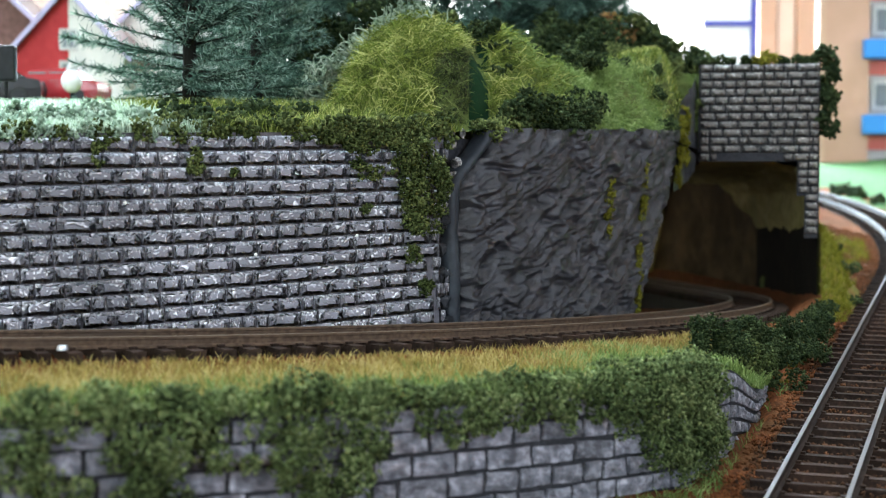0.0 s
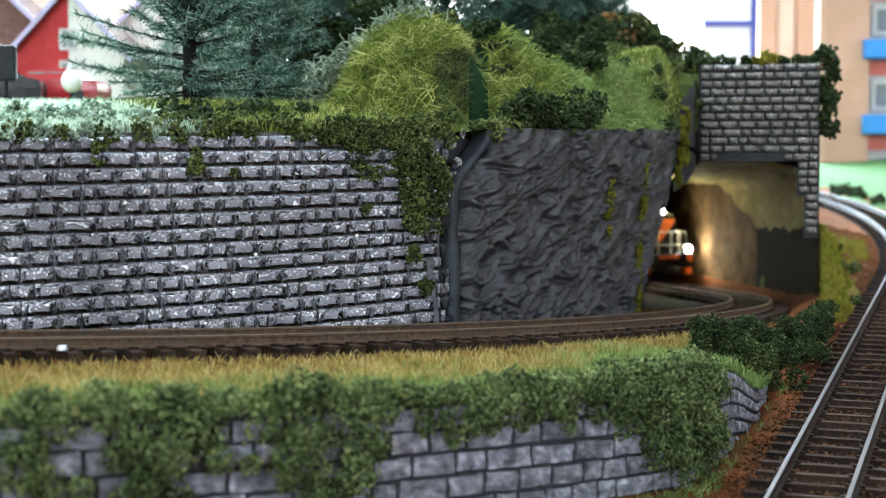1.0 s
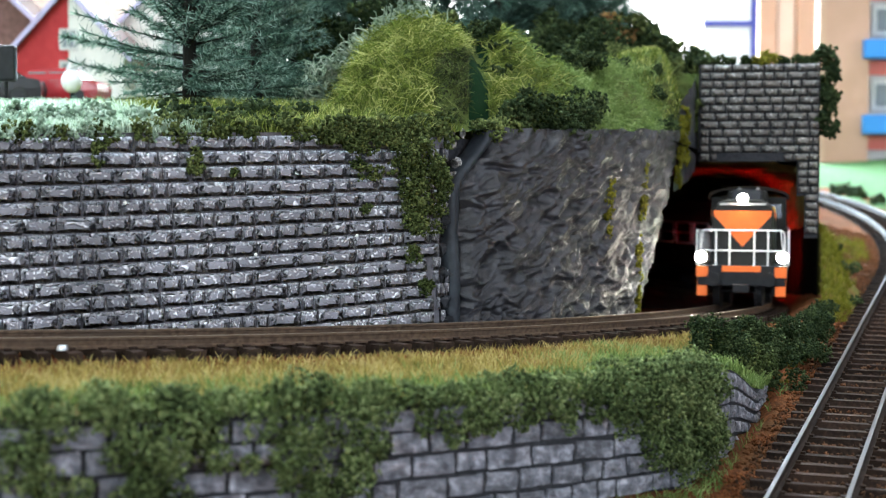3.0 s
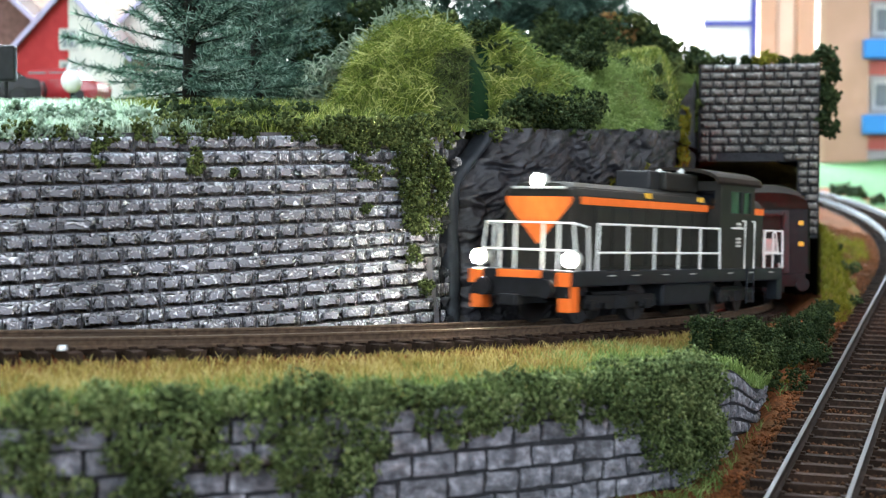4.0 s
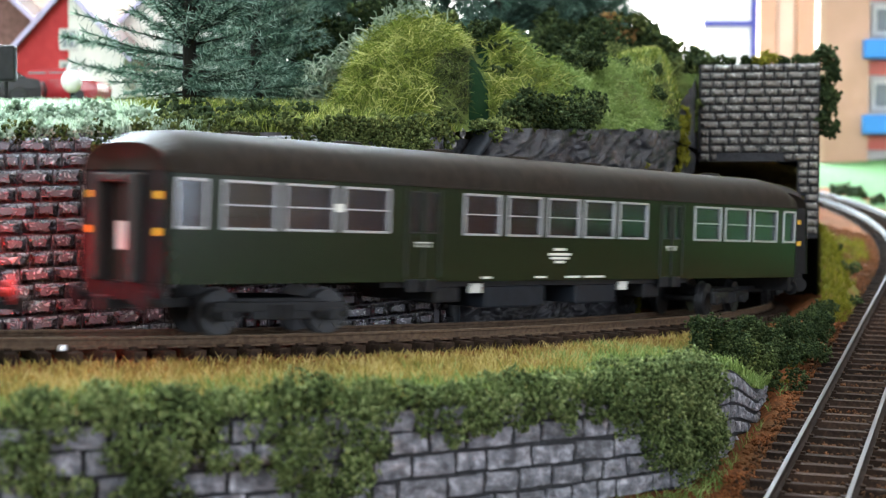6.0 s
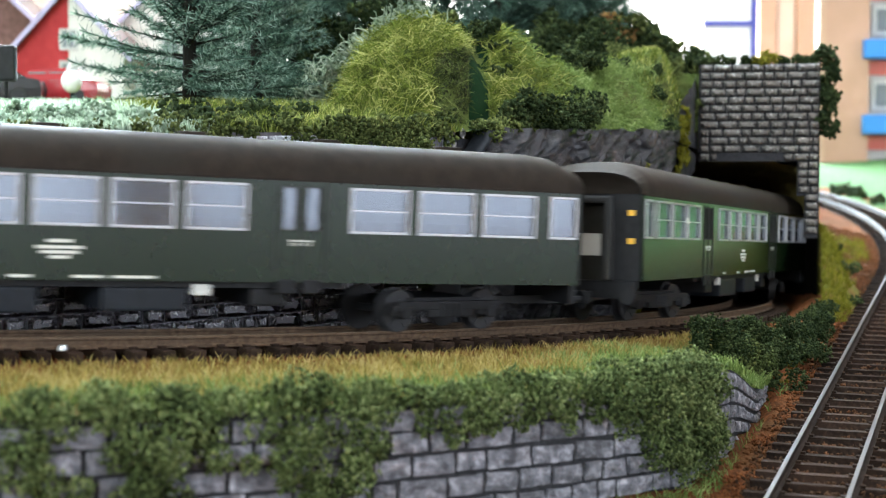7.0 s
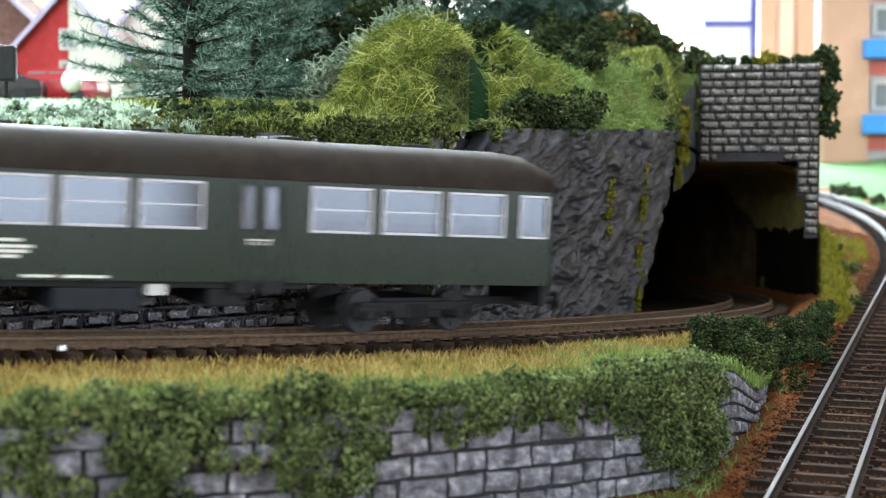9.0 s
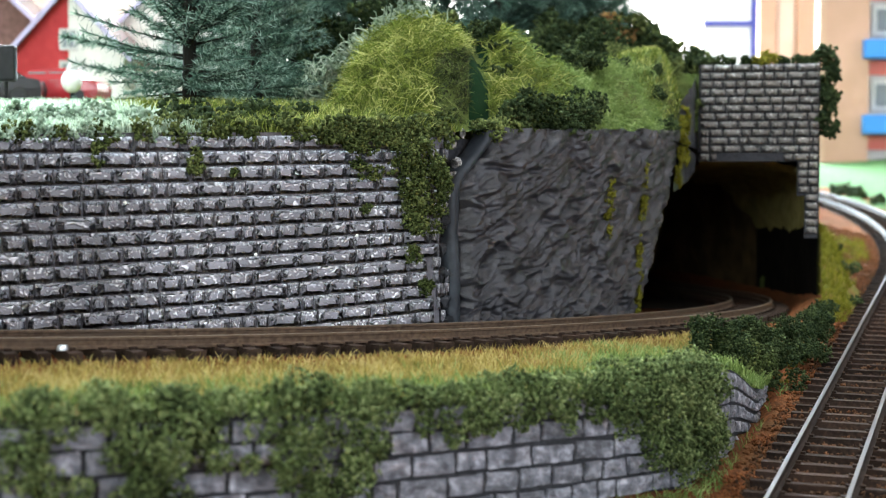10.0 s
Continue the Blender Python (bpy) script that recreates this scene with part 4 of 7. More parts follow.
def build_ballast():
    """Loose crumbs of soil and stone beside both lines."""
    rs = np.random.RandomState(31)
    P, Q = [], []
    for _ in range(24000):
        t, o = rs.uniform(-0.06, 0.55), rs.choice((-1, -1, -1, 1)) * rs.uniform(0.014, 0.055)
        x, y, z, h = low(t, o)
        r = math.hypot(x - CX, y - CY) - R
        s = (math.atan2(x - CX, CY - y) - H0) * R
        if r > front_off(s) + 0.003:
            P.append((x, y, GROUND_Z(x, y) + 0.0002))
    W = []
    for _ in range(9000):
        x, y, z, h = low(rs.uniform(-0.06, 0.40), rs.uniform(-0.019, 0.019))
        W.append((x, y, z - 0.0044 + 0.0012 * rs.rand() * (0.5 + noise.noise((x * 70, y * 70, 3)))))
    for _ in range(5000):
        s, o = rs.uniform(-0.1, 0.33), rs.choice((-1, 1, 1)) * rs.uniform(0.0, 0.022)
        if o > WALL_OFF + 0.002:
            Q.append((*arc(s, o), rail_z(s) - 0.0054))
    for nm, lab, pts, mm in (("sleeper_ballast", "dark brown ballast crumbs between the sleepers", W, M_DIRT), ("lower_ballast", "loose red-brown soil crumbs beside the lower track", P, M_SOIL), ("main_ballast", "loose brown ballast crumbs under the main track", Q, M_SOIL)):
        V, F = crumbs(np.array(pts), 0.0006, rs)
        tagged(tri_mesh(nm, V, F, mm), lab, "ballast", kind="stuff")


def build_hedge():
    """Foam bushes hanging over the front wall's edge."""
    rnd = random.Random(13)
    # spans along the wall: s, how far down the wall it hangs, size
    spots = [(-0.105, 0.022, 0.009), (-0.092, 0.024, 0.009), (-0.080, 0.022, 0.009), (-0.069, 0.020, 0.0085), (-0.060, 0.017, 0.008), (-0.051, 0.018, 0.008), (-0.044, 0.012, 0.0065),
             (-0.033, 0.020, 0.0075), (-0.025, 0.026, 0.008), (-0.017, 0.012, 0.0065), (-0.008, 0.007, 0.005), (0.001, 0.009, 0.006), (0.009, 0.009, 0.0055), (0.017, 0.007, 0.006),
             (0.025, 0.009, 0.006), (0.033, 0.008, 0.0065), (0.039, 0.011, 0.008), (0.046, 0.017, 0.010), (0.052, 0.022, 0.0105), (0.058, 0.023, 0.0105), (0.064, 0.018, 0.009)]
    for k, (s, hang, r) in enumerate(spots):
        lumps = []
        fo, zt = front_off(s), front_top(s)
        n = 5 + int(hang / 0.0035)
        for i in range(n):
            f = i / (n - 1)
            rr = r * rnd.uniform(0.36, 0.60) * (1 - 0.25 * f)
            lumps.append((*arc(s + rnd.uniform(-0.005, 0.005), fo + rnd.uniform(-0.003, 0.002) + 0.0012 * (f > 0.25)), zt + 0.0022 - f * hang + rnd.uniform(-0.001, 0.001), rr))
        lumps.insert(0, (*arc(s, fo - 0.001), zt + 0.0008, r * 0.5))
        bush("hanging_bush", "mid-green foam bush hanging over the stone wall", lumps, M_BUSH, 0.00042, 1.15, 100 + k, "bushes along the front wall")
    # dark bushes past the corner, down to the lower track
    for k, (px, py, d, r) in enumerate(((1262, 592, 0.405, 0.0062), (1292, 612, 0.408, 0.0066), (1330, 636, 0.414, 0.0066), (1345, 592, 0.435, 0.0066), (1372, 622, 0.432, 0.0075), (1388, 662, 0.428, 0.0066), (1400, 598, 0.455, 0.0075), (1428, 612, 0.462, 0.0070), (1440, 572, 0.485, 0.0070), (1462, 548, 0.515, 0.0062), (1310, 588, 0.43, 0.005))):
        lumps = []
        x, y, z = sight_x(px, d), d, sight_z(py, d)
        for i in range(11):
            lumps.append((x + rnd.uniform(-1, 1) * r * 0.75, y + rnd.uniform(-1, 1) * r * 0.75, z + rnd.uniform(-0.8, 0.5) * r, r * rnd.uniform(0.3, 0.5)))
        bush("dark_bush", "dark green foam bush between the two tracks" if k != 2 else "olive green foam bush on the wall's end", lumps, M_DARKBUSH if k != 2 else M_OLIVE, 0.00048, 1.1, 200 + k, "dark bushes between the tracks")


def build_wall_greens():
    rnd = random.Random(17)

    def patch(name, label, s0, s1, z0, z1, off, r, n, material, seed, cat="ivy", flat=0.5):
        lumps = []
        for i in range(n):
            f = rnd.random()
            s = s0 + (s1 - s0) * rnd.random()
            lumps.append((*arc(s, off), z0 + (z1 - z0) * f, r * rnd.uniform(0.6, 1.1)))
        bush(name, label, lumps, material, 0.0005, 0.8, seed, "", cat)

    # ivy on the block wall: a large hanging mass and small patches
    o = WALL_OFF + 0.0008
    lumps = []
    for i in range(70):
        v = rnd.random()
        half = 0.0028 + 0.0075 * math.sin(math.pi * min(1.0, 0.12 + 0.80 * v)) ** 0.8
        s = 0.0705 - 0.003 * (1 - v) + half * rnd.uniform(-1.0, 1.0)
        lumps.append((*arc(min(s, 0.0795), o + rnd.uniform(0, 0.0035)), EZ + 0.0070 - 0.0245 * v, rnd.uniform(0.0014, 0.0028)))
    bush("hanging_ivy", "olive-green foam ivy hanging down the block wall", lumps, M_OLIVE, 0.0005, 0.85, 301, "", "ivy")
    patch("ivy_patch", "olive foam patch hanging from the wall's top", 0.043, 0.052, EZ + 0.004, EZ + 0.011, o, 0.0019, 14, M_OLIVE, 309)
    patch("ivy_patch", "olive foam patch hanging from the wall's top", 0.058, 0.066, EZ + 0.005, EZ + 0.012, o, 0.0019, 10, M_OLIVE, 310)
    patch("ivy_patch", "small olive foam patch on the block wall", 0.0455, 0.058, EZ - 0.003, EZ + 0.001, o, 0.0017, 10, M_OLIVE, 302)
    patch("ivy_patch", "small olive foam patch on the block wall", -0.0095, -0.0050, EZ - 0.002, EZ + 0.008, o, 0.0014, 9, M_OLIVE, 303)
    patch("ivy_patch", "small olive foam patch on the block wall", -0.035, -0.031, EZ + 0.0005, EZ + 0.007, o, 0.0012, 7, M_OLIVE, 304)
    patch("ivy_patch", "small olive foam patch on the block wall", 0.0655, 0.0700, EZ - 0.027, EZ - 0.023, o, 0.0015, 6, M_OLIVE, 305)
    patch("ivy_patch", "round olive foam tuft low on the block wall", 0.0700, 0.0745, EZ - 0.036, EZ - 0.033, o, 0.0017, 7, M_OLIVE, 306)
    patch("ivy_patch", "small olive foam patch on the block wall", 0.0475, 0.0495, EZ - 0.0125, EZ - 0.010, o, 0.0012, 4, M_OLIVE, 307)
    patch("ivy_patch", "tiny olive foam patch on the block wall", 0.0045, 0.0060, EZ - 0.002, EZ + 0.001, o, 0.0009, 3, M_OLIVE, 308)
    # moss streaks on the rock
    ro = WALL_OFF + 0.0016
    for k, (s0, s1, z0, z1, n) in enumerate(((0.170, 0.178, -0.024, -0.004, 30), (0.205, 0.2085, -0.018, 0.001, 26), (0.200, 0.2035, -0.052, -0.016, 44), (0.258, 0.270, -0.008, 0.014, 40))):
        lumps = []
        for i in range(n):
            f = rnd.random()
            lumps.append((*arc(s0 + (s1 - s0) * (0.25 + 0.5 * f + rnd.uniform(-0.3, 0.3)), ro - (0.0015 if k == 3 else 0)), EZ + z0 + (z1 - z0) * f, rnd.uniform(0.0007, 0.0014)))
        bush("moss_streak", "yellow-green moss streak on the rock face", lumps, M_MOSS, 0.00045, 0.7, 320 + k, "", "moss")
    # edge planting along the top of the wall
    for k in range(44):
        s = -0.10 + k * 0.0052 + rnd.uniform(-0.001, 0.001)
        pale = s < -0.002
        r = rnd.uniform(0.0016, 0.0027) if s < -0.012 else rnd.uniform(0.0022, 0.0036)
        z = wall_top(s) - (0.0008 if s < -0.012 else 0)
        lumps = [(*arc(s + rnd.uniform(-0.003, 0.003), WALL_OFF - rnd.uniform(-0.0008, 0.005)), z + rnd.uniform(-0.0006, 0.0028), r * rnd.uniform(0.5, 0.9)) for _ in range(6)]
        big = s > 0.035 and s < 0.075
        if big:
            lumps += [(*arc(s + rnd.uniform(-0.003, 0.003), WALL_OFF + 0.0005), z - rnd.uniform(0, 0.003), r * 0.6) for _ in range(4)]
        if 0.08 < s < 0.10:
            continue
        # every other left-hand bush takes the paled colour, backlight painted in
        bush("edge_bush", "low olive foam bush on the wall's top edge", lumps, M_OLIVE if (k % 2 or s > -0.01) else M_BACKLITBUSH, 0.0006, 0.85, 400 + k, "low bushes on the wall's edge")
    bush("edge_bush", "olive foam bush above the wall gap", [(*arc(0.0815 + rnd.uniform(-0.003, 0.003), WALL_OFF - 0.001), wall_top(0.08) + rnd.uniform(-0.004, 0.0045), 0.0022) for _ in range(9)], M_OLIVE, 0.0007, 0.8, 460, "low bushes on the wall's edge")
    for k in range(4):
        s = 0.266 + 0.005 * k
        lumps = [(*arc(s + rnd.uniform(-0.003, 0.003), WALL_OFF + 0.0006), EZ + 0.0 + rnd.uniform(0.0, 0.024), rnd.uniform(0.0006, 0.0013)) for _ in range(14)]
        bush("moss_streak", "yellow-green moss on the rock return", lumps, M_MOSS, 0.0005, 0.7, 340 + k, "", "moss")
    # second row; at the left the window light is painted in as paler foliage
    for k in range(26):
        s = -0.10 + k * 0.0060
        d = rnd.uniform(0.012, 0.040)
        x, y = arc(s, WALL_OFF - d)
        z = plateau_h(x, y)
        r = rnd.uniform(0.003, 0.0055)
        mm = M_BACKLITBUSH if s < -0.005 else M_DARKBUSH
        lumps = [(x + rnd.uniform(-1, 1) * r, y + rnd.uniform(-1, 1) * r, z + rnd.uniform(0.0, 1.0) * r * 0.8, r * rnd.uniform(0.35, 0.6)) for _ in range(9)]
        bush("plateau_bush", "green foam bush on the upper turf, paled as backlit" if s < -0.005 else "dark green foam bush on the upper turf", lumps, mm, 0.0008, 0.75, 500 + k, "bushes on the upper turf")
    # short grass along the plateau's edge
    rs = np.random.RandomState(9)
    P, Q = [], []
    for _ in range(16000):
        s, d = rs.uniform(-0.11, 0.09), rs.rand() ** 1.5 * 0.09
        x, y = arc(s, WALL_OFF - d)
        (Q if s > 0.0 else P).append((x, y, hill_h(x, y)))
    blades("plateau_grass", "static grass on the upper turf, paled as backlit", np.array(P), 0.0030, 0.0003, 0.7, M_BACKLITGRASS, 10)
    blades("edge_grass", "yellow-green static grass on the wall's edge", np.array(Q), 0.0035, 0.0003, 0.7, M_HILLGRASS, 11)


def build_hill_green():
    rs = np.random.RandomState(5)
    rnd = random.Random(23)
    P, S, Rr = [], [], []
    for _ in range(48000):
        k = rs.choice(len(HILLS), p=(0.34, 0.12, 0.16, 0.12, 0.2, 0.03, 0.03))
        hx, hy, rx, ry, h, ex = HILLS[k]
        a, q = rs.uniform(0, 2 * np.pi), np.sqrt(rs.rand())
        x, y = hx + rx * q * math.cos(a), hy + ry * q * math.sin(a)
        if math.hypot(x - CX, y - CY) < R + WALL_OFF - 0.001 and not 0.0082 < x * 0.47 / y < 0.0150:
            (P if k in (0, 1) else S if k in (2, 3) else Rr).append((x, y, hill_h(x, y) - 0.0005))
    P = np.array(P)
    net = (P[:, 0] > -0.003) & (P[:, 0] < 0.0095) & (P[:, 2] < EZ + 0.034 + 0.4 * P[:, 0])
    blades("hill_grass_long", "short yellow-green grass on the hill", P[~net], 0.0036, 0.00020, 1.1, M_HILLGRASS, 12, curl=0.9)
    blades("hill_net", "dark fibre netting on the hill's flank", P[net], 0.0032, 0.00020, 1.2, M_NET, 16, curl=0.9)
    fibres("hill_fibres", "long tangled yellow-green straw fibres on the hill", P[~net][::3], 0.0085, 0.00011, M_HILLGRASS, 17)
    fibres("net_fibres", "loose grey-green fibres over the dark netting", P[net][::4], 0.0065, 0.00009, M_OLIVE, 18)
    S = np.array(S)
    blades("hill_grass_side", "tangled green grass fibres on the hill's flank", S, 0.0036, 0.00020, 1.0, M_GRASS, 13, curl=0.8)
    fibres("side_fibres", "long tangled green fibres on the hill's flank", S[::4], 0.0075, 0.00011, M_GRASS, 19)
    blades("hill_grass_far", "short yellow-green grass on the mound by the portal", np.array(Rr), 0.0024, 0.0004, 1.0, M_HILLGRASS, 14, curl=0.5)
    # dark green painted strip between the two mounds
    vs, ny = [], 40
    for i in range(8):
        for j in range(ny):
            y = 0.4245 + 0.062 * j / (ny - 1)
            x = (0.0084 + 0.0064 * i / 7) * y / 0.47
            vs.append((x, y, hill_h(x, y) + 0.0006 + 0.0004 * noise.noise((x * 300, y * 300, 1))))
    tagged(mesh_ob("painted_strip", vs, grid_faces(8, ny), M_PAINTGREEN, None, True), "smooth dark green painted strip between the grassy mounds", "ground", kind="structure")

    def spread(name, label, mm, items, seed, size=0.0009, group=""):
        for k, (x, y, dz, r) in enumerate(items):
            z = hill_h(x, y) + dz
            lumps = [(x + rnd.uniform(-1, 1) * r, y + rnd.uniform(-1, 1) * r * 0.6, z + rnd.uniform(-0.5, 0.8) * r, r * rnd.uniform(0.35, 0.55)) for _ in range(10)]
            bush(name, label, lumps, mm, size * 0.72, 1.0, seed + k, group)
    # on the crest, the dark row over the rock, the top of the portal
    spread("crest_bush", "dark green foam bush on the hill's crest", M_DARKBUSH, [(0.0015, 0.490, 0.003, 0.0045), (0.0075, 0.488, 0.003, 0.005), (0.0135, 0.484, 0.002, 0.0055), (0.0175, 0.478, -0.001, 0.0045), (0.0185, 0.470, -0.001, 0.0035), (0.028, 0.500, 0.000, 0.0055), (0.033, 0.51, -0.002, 0.005), (0.043, 0.525, 0.004, 0.006), (0.052, 0.535, 0.003, 0.006), (0.056, 0.54, 0.008, 0.005), (0.066, 0.560, 0.002, 0.005)], 600, 0.0009, "bushes on the hill")
    spread("crest_bush", "pale olive foam bush on the hill's crest", M_OLIVE, [(0.0005, 0.478, 0.004, 0.003)], 615, 0.0009, "bushes on the hill")
    spread("mound_top_bush", "dark olive foam bush behind the grassy mound", M_OLIVE, [(0.068, 0.61, 0.006, 0.006), (0.076, 0.615, 0.004, 0.006), (0.085, 0.62, 0.005, 0.006), (0.095, 0.62, 0.004, 0.0055), (0.104, 0.62, 0.003, 0.005)], 616, 0.001, "bushes on the hill")
    spread("mound_bush", "small dark foam tuft on the grassy mound", M_DARKBUSH, [(0.0835, 0.566, 0.0, 0.0032), (0.0835, 0.572, 0.001, 0.0028)], 618, 0.0008, "bushes on the hill")
    row = []
    for k in range(9):
        s = 0.118 + k * 0.0085
        x, y = arc(s, WALL_OFF - 0.004)
        row.append((x, y, 0.003 + 0.004 * math.sin(k * 1.3), 0.0060))
    spread("rock_top_bush", "dark green foam bush on top of the rock face", M_DARKBUSH, row[:7], 620, 0.0009, "bushes on the rock's top")
    for k, s in enumerate((0.248, 0.262)):
        x, y = arc(s, WALL_OFF - 0.003)
        bush("rock_top_bush", "dark green foam bush on top of the rock face", [(x + rnd.uniform(-1, 1) * 0.003, y, wall_top(s) + rnd.uniform(0, 0.006), 0.002) for _ in range(7)], M_DARKBUSH, 0.0009, 0.8, 640 + k, "bushes on the rock's top")
    for k in range(9):
        u = -0.022 + k * 0.0058
        x, y = portal_point(u, 0.004 + 0.004 * rnd.random())
        r = rnd.uniform(0.0022, 0.0042) if k != 4 else 0.0022
        bush("portal_top_bush", "dark green foam bush on top of the portal", [(x + rnd.uniform(-1, 1) * r, y + rnd.uniform(-1, 1) * r, EZ + 0.044 + rnd.uniform(0, 1) * r, r * 0.55) for _ in range(7)], M_DARKBUSH if k not in (4, 5) else M_MOSS, 0.0007, 1.0, 650 + k, "bushes on the portal")
    for k in range(6):
        x, y = portal_point(0.0300 + 0.0015 * (k % 2), 0.004)
        z = EZ + 0.046 - 0.0058 * k
        bush("portal_side_bush", "dark green foam bush beside the portal", [(x + rnd.uniform(-1, 1) * 0.003, y + rnd.uniform(-1, 1) * 0.003, z + rnd.uniform(-1, 1) * 0.0035, 0.0024) for _ in range(8)], M_DARKBUSH, 0.0009, 0.8, 670 + k, "bushes on the portal")
    # pale lichen shrub on the window side of the hill
    pts = []
    for k in range(620):
        f = rnd.random()
        x, y = -0.044 + 0.038 * f + rnd.uniform(-0.004, 0.004), 0.478 + rnd.uniform(-0.006, 0.008)
        pts.append((x, y, max(hill_h(x, y), EZ + 0.028 + 0.026 * f - rnd.uniform(0.0, 0.012))))
    twigs("lichen_shrub", "pale blue-green lichen shrub of crooked twigs on the hill", pts, 8, 0.0013, 0.0005, M_PALEPINE, 690, (-0.25, -0.1, 0.35))


def build_far_shrubs():
    rnd = random.Random(41)
    for k, (u, v, d, r, mm) in enumerate(((925, 70, 0.62, 0.012, M_DARKBUSH), (965, 75, 0.62, 0.012, M_DARKBUSH), (1010, 62, 0.64, 0.012, M_DARKBUSH), (1050, 75, 0.64, 0.011, M_DARKBUSH), (1072, 55, 0.66, 0.009, M_RUSTGRASS), (1100, 58, 0.66, 0.009, M_OLIVE), (1135, 62, 0.66, 0.009, M_DARKBUSH), (1170, 76, 0.66, 0.008, M_OLIVE), (1205, 100, 0.645, 0.007, M_DARKBUSH), (1232, 112, 0.645, 0.006, M_OLIVE), (700, 40, 0.60, 0.014, M_DARKBUSH), (640, 50, 0.60, 0.012, M_DARKBUSH), (590, 60, 0.62, 0.012, M_DARKBUSH))):
        x, z = sight_x(u, d), sight_z(v, d)
        lumps = [(x, d, z - r, r * 0.7)] + [(x + rnd.uniform(-1, 1) * r, d + rnd.uniform(-1, 1) * r, z + rnd.uniform(-2.6, 0.6) * r, r * rnd.uniform(0.3, 0.55)) for _ in range(20)]
        bush("far_shrub", "dark green shrub behind the hill" if mm is M_DARKBUSH else "rust-brown shrub behind the hill" if mm is M_RUSTGRASS else "olive shrub behind the hill", lumps, mm, 0.0010, 0.9, 900 + k, "shrubs behind the hill")


# ---- conifers ----
def conifer(name, label, x, y, z, height, spread, seed, material, levels=26, bare=0.1, thick=0.00015):
    rnd = random.Random(seed)
    rs = np.random.RandomState(seed)
    tree = tagged(new(name), label, "tree", "conifers of the village")
    tree.location = (x, y, z)
    bm = bmesh.new()
    add_rod(bm, (0, 0, -0.003), (0, 0, height * 0.55), 0.0026, 8, 0.0014)
    add_rod(bm, (0, 0, height * 0.55), (0, 0, height), 0.0014, 6, 0.0002)
    need_b, need_t = [], []
    for L in range(levels):
        f = L / (levels - 1)
        h = height * (bare + (1 - bare) * f)
        for k in range(rnd.randint(8, 11)):
            a = rnd.uniform(0, 2 * math.pi)
            ln = spread * (1 - f) ** 0.75 * rnd.uniform(0.6, 1.15) + 0.003
            rise = rnd.uniform(-0.12, 0.12) + 0.55 * min(1.0, f * 3.0) - 0.05
            p0 = Vector((0, 0, h + rnd.uniform(-0.001, 0.001)))
            tip = p0 + Vector((math.cos(a) * ln, math.sin(a) * ln, ln * rise))
            midp = (p0 + tip) / 2 + Vector((0, 0, -ln * 0.02))
            add_rod(bm, p0, midp, 0.00040, 3, 0.00028)
            add_rod(bm, midp, tip, 0.00028, 3, 0.0001)
            way = (tip - p0).normalized()
            for q in range(int(ln / 0.00013)):
                g = 0.12 + 0.88 * rnd.random()
                b = p0.lerp(midp, g * 2) if g < 0.5 else midp.lerp(tip, g * 2 - 1)
                d = way * 0.75 + Vector((rnd.gauss(0, 1), rnd.gauss(0, 1), rnd.gauss(0, 0.8))) * 0.6
                need_b.append(b)
                need_t.append(b + d.normalized() * rnd.uniform(0.0014, 0.0036))
    part("trunk", bm, M_BARK, tree)
    B, T = np.array(need_b), np.array(need_t)
    D = T - B
    sd = np.cross(D, rs.normal(size=D.shape))
    sd *= thick / np.linalg.norm(sd, axis=1)[:, None]
    V = np.stack([B - sd, B + sd, T + sd * 0.4, T - sd * 0.4], 1).reshape(-1, 3)
    F = (np.array([(0, 1, 2), (0, 2, 3)])[None] + (np.arange(len(B)) * 4)[:, None, None]).reshape(-1, 3)
    tri_mesh("crown", V, F, material, tree)
    return tree


def build_trees():
    for k, (px, d, hgt, spr, lab) in enumerate(((338, 0.455, 0.095, 0.037, "blue-green model fir tree with drooping wire branches"), (455, 0.56, 0.105, 0.034, "blue-green model fir tree with drooping wire branches"), (610, 0.66, 0.12, 0.04, "dark green model fir tree behind the hill"),
                                                (1000, 0.72, 0.11, 0.040, "dark green model fir tree behind the hill"), (880, 0.66, 0.10, 0.034, "dark green model fir tree behind the hill"), (560, 0.85, 0.14, 0.045, "dark green model fir tree behind the hill"),
                                                (520, 0.64, 0.115, 0.042, "dark green model fir tree behind the hill"), (690, 0.74, 0.13, 0.046, "dark green model fir tree behind the hill"), (400, 0.70, 0.13, 0.042, "blue-green model fir tree with drooping wire branches"), (1040, 0.80, 0.12, 0.046, "dark green model fir tree behind the hill"), (940, 0.78, 0.13, 0.046, "dark green model fir tree behind the hill"), (790, 0.70, 0.12, 0.040, "dark green model fir tree behind the hill"), (1035, 0.70, 0.10, 0.030, "dark green model fir tree behind the hill"), (965, 0.66, 0.10, 0.034, "dark green model fir tree behind the hill"))):
        x = (px - 784) / 2555 * d
        conifer("fir_tree", lab, x, d, hill_h(x, d) - 0.001, hgt, spr, 40 + k, M_PINE if k < 2 or k == 8 else M_DARKPINE, 26, 0.07, 0.00016 if k < 2 else 0.00022)


